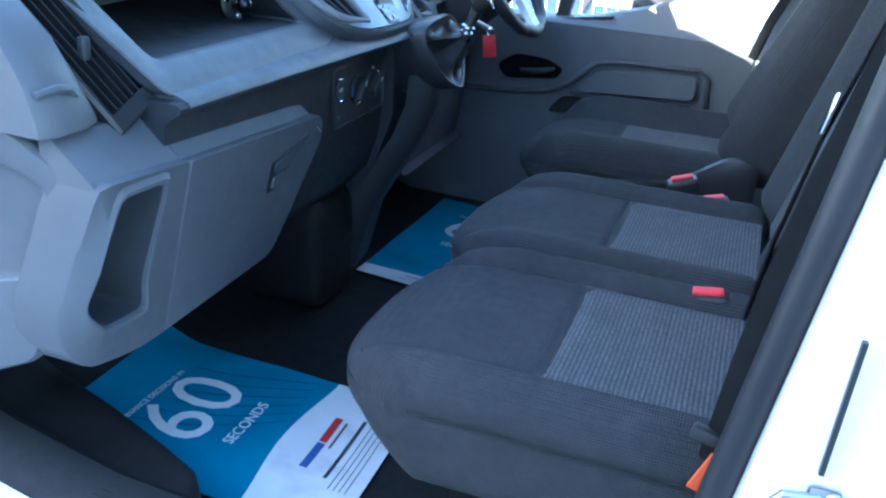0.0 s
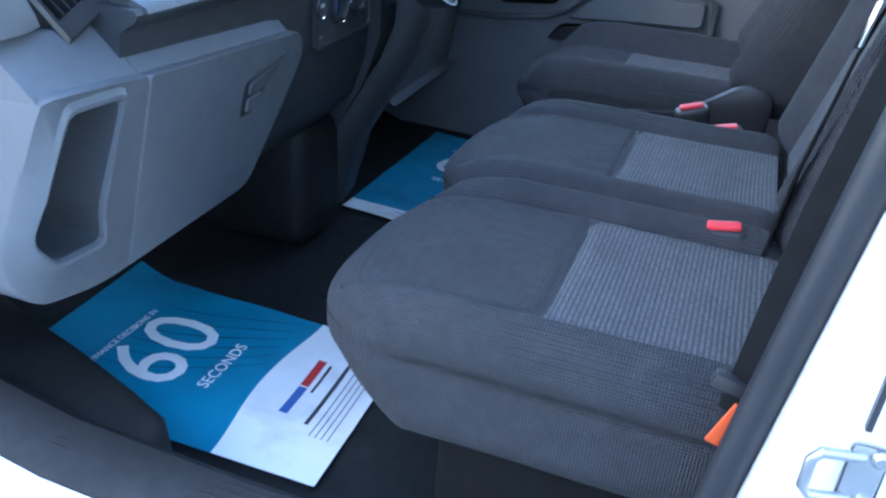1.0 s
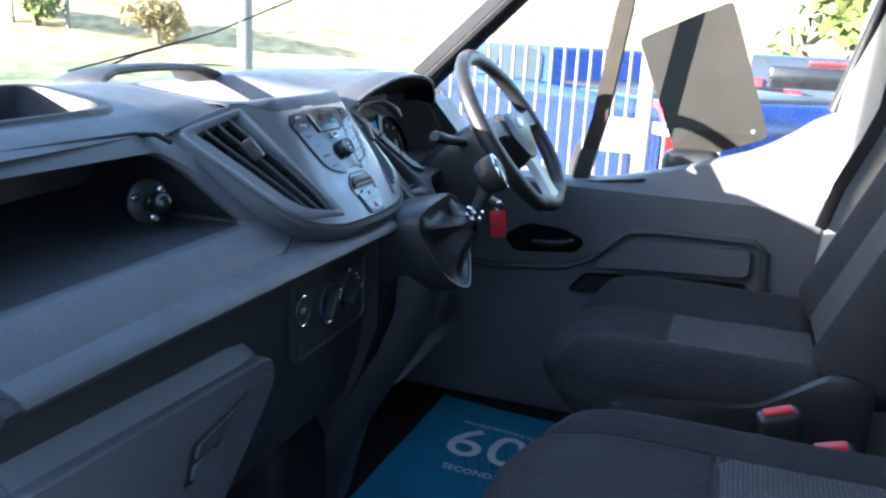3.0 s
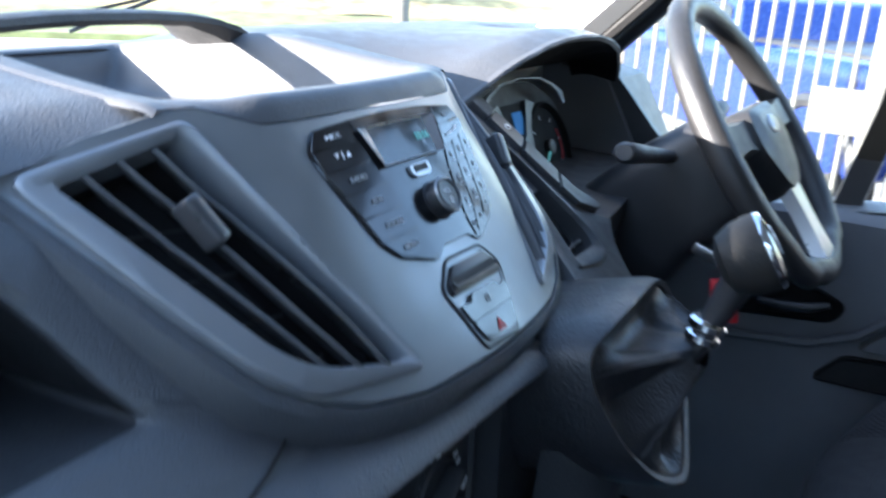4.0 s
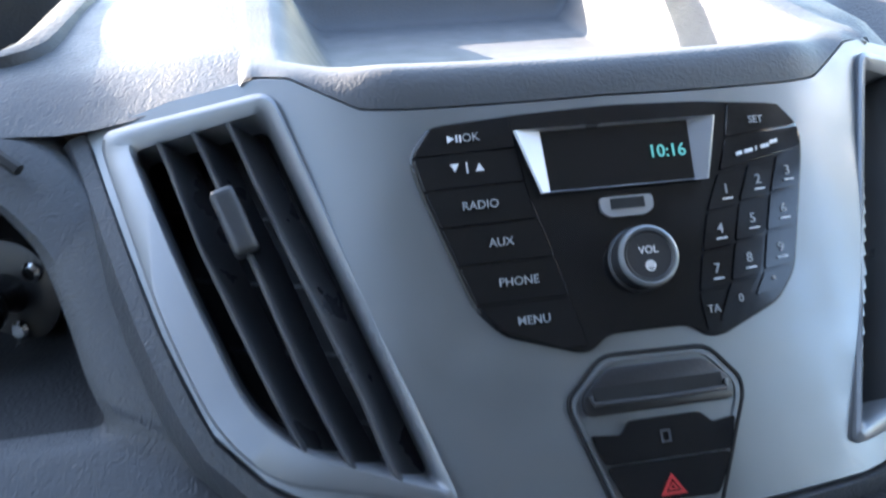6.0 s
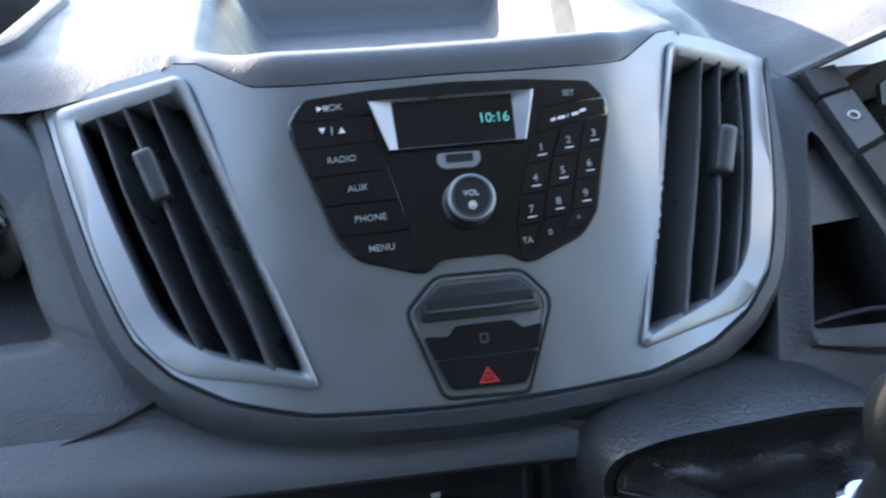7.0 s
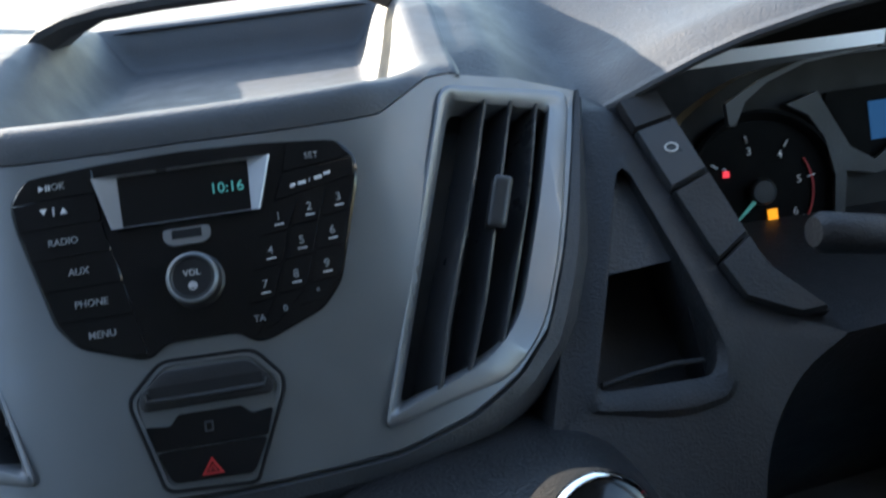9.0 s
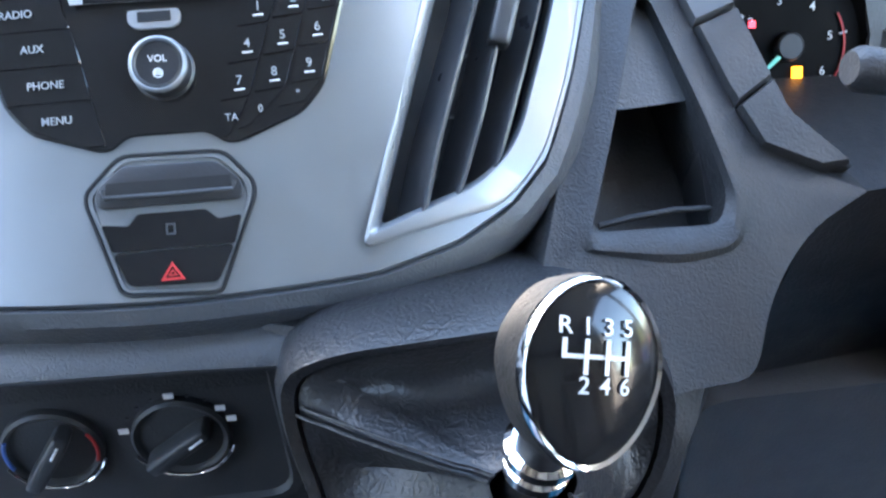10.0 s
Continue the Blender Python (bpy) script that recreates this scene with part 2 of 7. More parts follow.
# ---- mesh helpers ----
def finish(bm, name, mat, smooth=True, angle=38):
    bmesh.ops.recalc_face_normals(bm, faces=bm.faces)
    me = bpy.data.meshes.new(name)
    bm.to_mesh(me)
    bm.free()
    if smooth:
        for p in me.polygons:
            p.use_smooth = True
        me.set_sharp_from_angle(angle=radians(angle))
    me.materials.append(mat)
    return me


def part(name, bm, mat, parent=None, label="", smooth=True, angle=38):
    ob = new(name, finish(bm, name, mat, smooth, angle))
    ob.parent = parent
    if label:
        ob["label"] = label
    return ob


def thing(name, label, category, at=(0, 0, 0), group="", kind=""):
    ob = new(name)
    ob.location = at
    ob.empty_display_size = 0.05
    return tagged(ob, label, category, group, kind)


def loft(bm, rings, closed=True, cap=True):
    vs = [[bm.verts.new(p) for p in r] for r in rings]
    n = len(rings[0])
    for a, b in zip(vs, vs[1:]):
        for i in range(n if closed else n - 1):
            j = (i + 1) % n
            bm.faces.new((a[i], a[j], b[j], b[i]))
    if cap and closed:
        if cap != "end":
            bm.faces.new(vs[0][::-1])
        bm.faces.new(vs[-1])
    return vs


def prism(bm, outline, front, back):
    """A plate: the outline's points put through front() and back()."""
    loft(bm, [[back(*p) for p in outline], [front(*p) for p in outline]])


def box(bm, c, s, m=None, bev=0.0, seg=2):
    r = bmesh.ops.create_cube(bm, size=1)
    vs = r["verts"]
    for v in vs:
        v.co = Vector((v.co.x * s[0], v.co.y * s[1], v.co.z * s[2]))
    if bev:
        es = list({e for v in vs for e in v.link_edges})
        bevelled = bmesh.ops.bevel(bm, geom=vs + es, offset=bev, segments=seg, affect="EDGES", profile=0.5)
        vs = list({v for f in bevelled["faces"] for v in f.verts} | {v for v in vs if v.is_valid})
        vs = list({v for v0 in vs for f in v0.link_faces for v in f.verts})
    for v in vs:
        p = Vector(v.co)
        v.co = (m @ p if m else p) + Vector(c)
    return vs


def tube(bm, pts, r, n=10, squash=1.0):
    """A round bar along points; r is one radius or one for each point."""
    pts = [Vector(p) for p in pts]
    rs = r if isinstance(r, (list, tuple)) else [r] * len(pts)
    rings = []
    d0 = (pts[1] - pts[0]).normalized()
    side = d0.cross(Vector((0, 0, 1)))
    if side.length < 0.1:
        side = d0.cross(Vector((0, 1, 0)))
    side.normalize()
    for i, p in enumerate(pts):
        d = (pts[min(i + 1, len(pts) - 1)] - pts[max(i - 1, 0)]).normalized()
        side = (side - d * side.dot(d)).normalized()
        up = side.cross(d)
        rings.append([p + (side * math.cos(a) + up * math.sin(a) * squash) * rs[i] for a in [2 * math.pi * k / n for k in range(n)]])
    loft(bm, rings)


def lathe(bm, profile, m, n=24):
    """Turn (radius, height) points round the local z of m."""
    rings = [[m @ Vector((r * math.cos(2 * math.pi * k / n), r * math.sin(2 * math.pi * k / n), h)) for k in range(n)] for r, h in profile]
    loft(bm, rings)


def pillow(bm, half, r, n=14, deform=None):
    """A rounded block about the origin, put through deform(point)."""
    h = Vector(half)
    cache = {}

    def vert(q):
        key = tuple(round(c, 5) for c in q)
        if key not in cache:
            p = Vector((q[0] * h.x, q[1] * h.y, q[2] * h.z))
            inner = Vector([max(-(h[i] - r), min(h[i] - r, p[i])) for i in range(3)])
            d = p - inner
            if d.length > 1e-9:
                d = d.normalized() * r
            p = inner + d
            cache[key] = bm.verts.new(deform(p) if deform else p)
        return cache[key]

    g = [math.sin(math.pi / 2 * (2 * i / n - 1)) * 0.35 + (2 * i / n - 1) * 0.65 for i in range(n + 1)]
    for axis in range(3):
        for s in (-1, 1):
            for i in range(n):
                for j in range(n):
                    q = []
                    for a, b in ((i, j), (i + 1, j), (i + 1, j + 1), (i, j + 1)):
                        c = [0, 0, 0]
                        c[axis], c[(axis + 1) % 3], c[(axis + 2) % 3] = s, g[a], g[b]
                        q.append(vert(c))
                    if len(set(q)) == 4:
                        bm.faces.new(q if s > 0 else q[::-1])


def rounded(pts, r, n=4):
    """A closed outline with its corners rounded; r is one radius or one for each corner."""
    out = []
    k = len(pts)
    for i in range(k):
        p, a, b = Vector(pts[i]), Vector(pts[i - 1]), Vector(pts[(i + 1) % k])
        rad = r[i] if isinstance(r, (list, tuple)) else r
        da, db = (a - p), (b - p)
        t = min(rad, da.length * 0.48, db.length * 0.48)
        p0, p1 = p + da.normalized() * t, p + db.normalized() * t
        for j in range(n + 1):
            u = j / n
            out.append(tuple(p0 * (1 - u) ** 2 + p * 2 * u * (1 - u) + p1 * u * u))
    return out


def text_mesh(body, size, extrude=0.0003, align="CENTER", stretch=1.0):
    cu = bpy.data.curves.new("text", "FONT")
    cu.body, cu.size, cu.extrude, cu.align_x, cu.align_y = body, size, extrude, align, "CENTER"
    cu.resolution_u = 3
    cu.offset = size * 0.002
    ob = bpy.data.objects.new("text", cu)
    scene.collection.objects.link(ob)
    me = bpy.data.meshes.new_from_object(ob.evaluated_get(bpy.context.evaluated_depsgraph_get()))
    bpy.data.objects.remove(ob)
    bpy.data.curves.remove(cu)
    return me


def lettering(body, size, m, mat, parent, name="lettering", label="", fix=None, align="CENTER", extrude=0.0003):
    me = text_mesh(body, size, extrude, align)
    me.transform(m)
    if fix:
        for v in me.vertices:
            v.co = fix(v.co)
    me.materials.clear()
    me.materials.append(mat)
    ob = new(name, me)
    ob.parent = parent
    if label:
        ob["label"] = label
    return ob


def lerp(a, b, t):
    return a + (b - a) * t


def interp(x, table):
    """Smooth reading of a table of (x, value)."""
    if x <= table[0][0]:
        return table[0][1]
    for (x0, v0), (x1, v1) in zip(table, table[1:]):
        if x <= x1:
            t = (x - x0) / (x1 - x0)
            return lerp(v0, v1, t)
    return table[-1][1]


# ---- cab shell ----
FLOOR = 0.20
GROUND = -0.45


def structure(name, bm, mat, label, category, smooth=True, angle=38):
    ob = part(name, bm, mat, None, "", smooth, angle)
    return tagged(ob, label, category, "", "structure")


def cab_shell():
    bm = bmesh.new()
    prof = [(1.25, FLOOR), (0.0, FLOOR), (-0.30, FLOOR + 0.004), (-0.37, FLOOR + 0.03), (-0.52, FLOOR + 0.18), (-0.66, FLOOR + 0.38), (-0.78, 0.75), (-0.82, 1.0)]
    low = [(x - 0.02, z - 0.05) for x, z in prof]
    loft(bm, [[(x, y, z) for x, z in prof + low[::-1]] for y in (-0.90, -0.45, 0.0, 0.45, 0.99)])
    structure("floor", bm, M_RUBBER, "black rubber cab floor rising to the toe board", "floor")
    # raised step beside the passenger's footwell
    bm = bmesh.new()
    rings = []
    for x, y1, zt in ((-0.50, -0.63, 0.37), (-0.36, -0.66, 0.330), (-0.20, -0.700, 0.318), (-0.06, -0.745, 0.312), (0.02, -0.775, 0.308), (0.055, -0.81, 0.300), (0.068, -0.86, 0.280)):
        line = [(-0.935, 0.19), (-0.935, zt)] + [(y1 - 0.035 + 0.035 * math.sin(k * 0.314), zt - 0.030 + 0.030 * math.cos(k * 0.314)) for k in range(6)] + [(y1 + 0.012, 0.19)]
        rings.append([(x, y, z) for y, z in line])
    loft(bm, rings)
    structure("trim", bm, M_RUBBER, "black moulded step trim beside the footwell", "sill trim", angle=50)
    # raised tunnel side between the footwells
    bm = bmesh.new()
    box(bm, (-0.30, 0.02, 0.36), (0.36, 0.20, 0.30), bev=0.04, seg=3)
    structure("trim", bm, M_RUBBER, "black rubber covered hump under the dashboard", "trim")
    # passenger step and sill
    bm = bmesh.new()
    prof = [(-0.84, 0.19), (-0.855, 0.31), (-0.875, 0.325), (-0.93, 0.315), (-0.955, 0.29), (-0.96, 0.12), (-0.84, 0.10)]
    loft(bm, [[(x, y, z + dz) for y, z in prof] for x, dz in ((0.85, 0.0), (0.2, 0.0), (-0.05, 0.01), (-0.25, 0.05), (-0.42, 0.12), (-0.6, 0.30))])
    structure("trim", bm, M_RUBBER, "black ribbed door sill trim with scuffed edge", "sill trim")
    bm = bmesh.new()
    for k in range(4):
        tube(bm, [(0.8, -0.885 - 0.012 * k, 0.322 - 0.002 * k), (0.1, -0.885 - 0.012 * k, 0.322 - 0.002 * k), (-0.1, -0.885 - 0.012 * k, 0.334 - 0.002 * k), (-0.3, -0.885 - 0.012 * k, 0.382 - 0.002 * k)], 0.0025, 6)
    structure("trim", bm, M_RUBBER, "rubber ribs along the door sill", "sill trim")
    bm = bmesh.new()
    prof = [(-0.955, 0.285), (-0.985, 0.275), (-1.0, 0.24), (-1.0, -0.10), (-0.955, -0.10)]
    loft(bm, [[(x, y, z + dz) for y, z in prof] for x, dz in ((0.9, 0.0), (0.2, 0.0), (-0.05, 0.01), (-0.25, 0.05), (-0.42, 0.12), (-0.7, 0.34))])
    structure("wall_sill", bm, M_WHITE, "white painted body sill below the door opening", "body panel")
    # front post of the door opening
    bm = bmesh.new()
    prof = [(-0.66, -0.98), (-0.52, -0.985), (-0.48, -0.96), (-0.48, -0.90), (-0.68, -0.90)]
    loft(bm, [[(x, y, 0.2) for x, y in prof], [(x, y, 0.86) for x, y in prof]])
    structure("wall_post", bm, M_WHITE, "white painted front door post", "door post")
    # rear post, white, with the black seal
    bm = bmesh.new()
    ring = [(0.834, -0.93), (0.834, -0.965), (0.858, -0.99), (1.45, -1.0), (1.45, -0.93)]
    loft(bm, [[(x - 0.10 * (1 - t) ** 2 + 0.12 * t * t, y + 0.05 * t * t, lerp(0.10, 1.74, t)) for x, y in ring] for t in [k / 10 for k in range(11)]])
    structure("wall_pillar", bm, M_WHITE, "white painted body pillar behind the passenger door", "body panel")
    bm = bmesh.new()
    tube(bm, [(0.8185 - 0.10 * (1 - t) ** 2 + 0.12 * t * t, -0.932 + 0.05 * t * t, lerp(0.12, 1.70, t)) for t in [k / 24 for k in range(25)]], 0.0175, 12)
    structure("trim", bm, M_SEAL, "black rubber door seal on the white pillar", "door seal")
    bm = bmesh.new()
    loft(bm, [[(0.822 + dx - 0.10 * (1 - t) ** 2 + 0.10 * t * t, y + 0.05 * t * t, lerp(0.12, 1.70, t)) for dx, y in ((0.0, -0.890), (0.012, -0.918), (0.08, -0.918), (0.08, -0.88))] for t in [k / 12 for k in range(13)]])
    structure("trim", bm, M_DIAL, "black plastic pillar trim", "pillar trim")
    # bulkhead, roof, windscreen header, driver's side
    bm = bmesh.new()
    box(bm, (1.30, 0, 0.98), (0.04, 1.94, 1.64), bev=0.01)
    structure("wall_bulkhead", bm, M_CARD, "grey bulkhead behind the seats", "wall")
    bm = bmesh.new()
    arc = [(-0.92 + 1.84 * k / 12, 1.80 - 0.05 * (2 * k / 12 - 1) ** 2) for k in range(13)]
    ring = arc + [(y, z + 0.05) for y, z in arc[::-1]]
    loft(bm, [[(x, y, z + dz) for y, z in ring] for x, dz in ((0.02, -0.10), (0.12, -0.05), (0.3, 0.0), (1.32, 0.0))])
    structure("ceiling", bm, M_TRIM, "pale grey roof lining", "ceiling")
    bm = bmesh.new()
    # bonnet end and scuttle under the windscreen
    loft(bm, [[(-0.80, y, 1.00), (-0.80, y, 0.60), (-1.05, y, 0.55), (-1.60, y, 0.45), (-1.62, y, 0.62), (-1.1, y, 0.92)] for y in (-0.9, -0.4, 0.4, 0.9)])
    structure("wall_front", bm, M_WHITE, "white painted bonnet and scuttle", "body panel")
    # windscreen
    bm = bmesh.new()
    rows = []
    for t in [k / 8 for k in range(9)]:
        w = lerp(0.87, 0.77, t)
        rows.append([(lerp(-0.80, 0.06, t) + lerp(0.34, 0.20, t) * abs(u) ** 2.4, u * w, lerp(1.03, 1.70, t) - 0.10 * (1 - t) * abs(u) ** 3) for u in [j / 8 - 1 for j in range(17)]])
    loft(bm, rows, closed=False, cap=False)
    ws = structure("window_1", bm, M_GLASS, "clear curved windscreen", "windscreen")
    ws.visible_shadow = False
    # posts of the windscreen
    for s in (-1, 1):
        pts = [(-0.62, s * 0.90, 0.80), (-0.45, s * 0.88, 0.935), (-0.31, s * 0.865, 1.07), (-0.05, s * 0.84, 1.315), (0.17, s * 0.80, 1.52), (0.32, s * 0.77, 1.66), (0.42, s * 0.75, 1.76)]
        bm = bmesh.new()
        rings = []
        for x, y, z in pts:
            rings.append([(x - 0.050, y - s * 0.012, z + 0.020), (x - 0.030, y - s * 0.030, z + 0.004), (x + 0.004, y - s * 0.034, z - 0.012), (x + 0.024, y - s * 0.008, z - 0.024), (x + 0.010, y + s * 0.05, z - 0.016), (x - 0.045, y + s * 0.035, z + 0.030)])
        loft(bm, rings)
        structure("wall_windscreen_post", bm, M_TRIM, "pale grey trimmed windscreen post", "pillar")
        bm = bmesh.new()
        tube(bm, [(x + 0.028, y + s * 0.005, z - 0.030) for x, y, z in pts], 0.013, 8)
        structure("trim", bm, M_RUBBER, "black rubber seal along the windscreen post", "door seal")

    # unseen plain wall, added to block the sun; its taller bay shades the seats
    bm = bmesh.new()
    box(bm, (-7.86, -4.62, (GROUND + 2.20) / 2), (8.0, 0.24, 2.20 - GROUND), bev=0.01)
    structure("wall_sun_block", bm, M_TRIM, "unseen plain wall added to block the low sun", "wall")
    bm = bmesh.new()
    box(bm, (0.57, -4.62, (GROUND + 3.1) / 2), (8.86, 0.28, 3.1 - GROUND), bev=0.01)
    structure("wall_sun_block", bm, M_TRIM, "taller bay of the unseen wall, added to shade the seats", "wall")


cab_shell()


def striker():
    t = thing("door_striker", "bright steel door striker bolted to the white pillar", "striker", (0.868, -0.990, 0.685))
    bm = bmesh.new()
    box(bm, (0.004, 0.0, 0), (0.030, 0.008, 0.066), bev=0.006)
    part("plate", bm, M_STEEL, t)
    bm = bmesh.new()
    tube(bm, [(0.0, -0.004, 0.022), (-0.032, -0.012, 0.022), (-0.038, -0.013, 0.014), (-0.038, -0.013, -0.014), (-0.032, -0.012, -0.022), (0.0, -0.004, -0.022)], 0.0050, 10)
    part("loop", bm, M_STEEL, t)
    for dz in (-0.024, 0.024):
        bm = bmesh.new()
        lathe(bm, [(0.008, 0), (0.008, 0.003), (0.005, 0.006), (0.001, 0.006)], pose(0.012, -0.004, dz, 90, 0, 0), 12)
        part("bolt", bm, M_STEEL, t)
    bm = bmesh.new()
    prof = [(0.864, 0.870), (0.869, 0.870), (0.866, 0.732), (0.861, 0.732)]
    prism(bm, prof, lambda x, z: (x, -0.9955, z), lambda x, z: (x, -0.988, z))
    structure("trim", bm, M_BLACK, "dark slot in the white pillar", "slot")


striker()

# ---- dashboard ----
dash = thing("dashboard", "dark grained van dashboard with grey glove box and silver centre", "dashboard", (0, 0, 0))


TRAY_SIDE = [(-0.68, 1.052), (-0.60, 1.064), (-0.54, 1.074), (-0.47, 1.084), (-0.42, 1.091), (-0.37, 1.097), (-0.32, 1.096), (-0.26, 1.089), (-0.20, 1.084), (-0.15, 1.083), (-0.10, 1.083)]


BROW = [(0.22, 1.018, -0.196), (0.268, 1.032, -0.203), (0.285, 1.041, -0.195), (0.310, 1.056, -0.185), (0.345, 1.074, -0.175), (0.372, 1.085, -0.168), (0.40, 1.093, -0.162), (0.425, 1.099, -0.160), (0.47, 1.106, -0.155),
        (0.52, 1.108, -0.152), (0.58, 1.106, -0.152), (0.64, 1.098, -0.155), (0.69, 1.084, -0.16), (0.73, 1.060, -0.17), (0.755, 1.030, -0.18), (0.80, 1.01, -0.19)]


def ease(t):
    t = max(0.0, min(1.0, t))
    return t * t * (3 - 2 * t)


def brow(y):
    """How much the top pad belongs to the instrument hood, and the height and depth of the hood's front edge."""
    w = ease((y - 0.20) / 0.085) * ease((0.785 - y) / 0.04)
    return w, interp(y, [(r[0], r[1]) for r in BROW]), interp(y, [(r[0], r[2]) for r in BROW])


def dash_z(x, y):
    """Height of the dashboard's top."""
    k = 0.62 if x > -0.42 else 0.52
    z = 1.092 - k * (x + 0.42) ** 2
    t = max(0.0, min(1.0, (0.275 - abs(y)) / 0.105))
    t = t * t * (3 - 2 * t)
    if x > -0.66:
        z = lerp(z, interp(x, TRAY_SIDE) - 0.001, t)
    t = max(0.0, min(1.0, (0.20 - abs(y)) / 0.05)) * max(0.0, min(1.0, (-0.56 - x) / 0.03))
    z -= 0.016 * t + 0.02 * max(0.0, abs(y) - 0.55)
    w, top, edge = brow(y)
    return lerp(z, top, w * ease((x + 0.47) / (edge + 0.47)))


def front_x(y):
    """Where the dashboard's top turns over to its face."""
    w, top, edge = brow(y)
    return lerp(pad_front(y), edge, w)


def pad_front(y):
    return interp(y, [(-0.95, -0.16), (-0.30, -0.19), (-0.255, -0.186), (-0.165, -0.162), (-0.12, -0.14), (0.12, -0.14), (0.165, -0.160), (0.255, -0.186), (0.30, -0.205), (0.45, -0.24), (0.95, -0.25)])


def dash_top():
    """The top pad, with the openings of the middle tray and the passenger's tray left out."""
    bm = bmesh.new()
    nx = 34
    ys = sorted([-0.93 + 1.86 * i / 96 for i in range(97) if min(abs(abs(-0.93 + 1.86 * i / 96) - k) for k in (0.168, 0.29, 0.74)) > 0.007] + [-0.74, -0.29, -0.168, 0.168])
    ys = sorted([y for y in ys if not 0.20 < y < 0.48] + [0.20 + 0.28 * i / 40 for i in range(41)])
    ny = len(ys) - 1
    grid = []
    for y in ys:
        row = []
        for j in range(nx + 1):
            x = lerp(-0.80 + 0.06 * abs(y) ** 2, front_x(y), j / nx)
            z = dash_z(x, y)
            edge = max(0.0, 1 - (nx - j) / 2.0)
            row.append(Vector((x, y, z - 0.010 * edge)))
        grid.append(row)

    def hole(p):
        if abs(p.y) < 0.168 and p.x > -0.575:
            return True
        return -0.74 < p.y < -0.29 and -0.40 < p.x < -0.255

    vs = [[bm.verts.new(p) for p in r] for r in grid]
    for i in range(ny):
        for j in range(nx):
            c = (grid[i][j] + grid[i + 1][j + 1]) / 2
            if not hole(c):
                bm.faces.new((vs[i][j], vs[i + 1][j], vs[i + 1][j + 1], vs[i][j + 1]))
    bmesh.ops.delete(bm, geom=[v for v in bm.verts if not v.link_faces], context="VERTS")
    part("top_pad", bm, M_DASH, dash, "grained dark grey top pad")


dash_top()


def open_tray(name, outline, top, depth, lip, mat, parent, inset=0.012):
    """A tray let into a surface: a raised lip round the outline, walls and a floor. top(x, y) is the height of the lip."""
    bm = bmesh.new()
    n = len(outline)
    cx, cy = sum(p[0] for p in outline) / n, sum(p[1] for p in outline) / n

    def ring(grow, dz, flat=None):
        r = []
        for x, y in outline:
            d = Vector((x - cx, y - cy))
            q = d.normalized() * grow
            r.append((x + q.x, y + q.y, (top(x, y) + dz) if flat is None else flat))
        return r

    loft(bm, [ring(0.022, -0.012), ring(0.012, lip * 0.8), ring(0.003, lip), ring(-0.006, lip * 0.6), ring(-inset, -depth * 0.6), ring(-inset - 0.012, -depth)], cap="end")
    return part(name, bm, mat, parent)


# Passenger's tray takes the darker plastic to put shade into its recess.
open_tray("tray", rounded([(-0.405, -0.73), (-0.405, -0.282), (-0.25, -0.298), (-0.235, -0.735)], 0.035), lambda x, y: dash_z(x, y), 0.09, 0.006, M_DASH_LOW, dash)


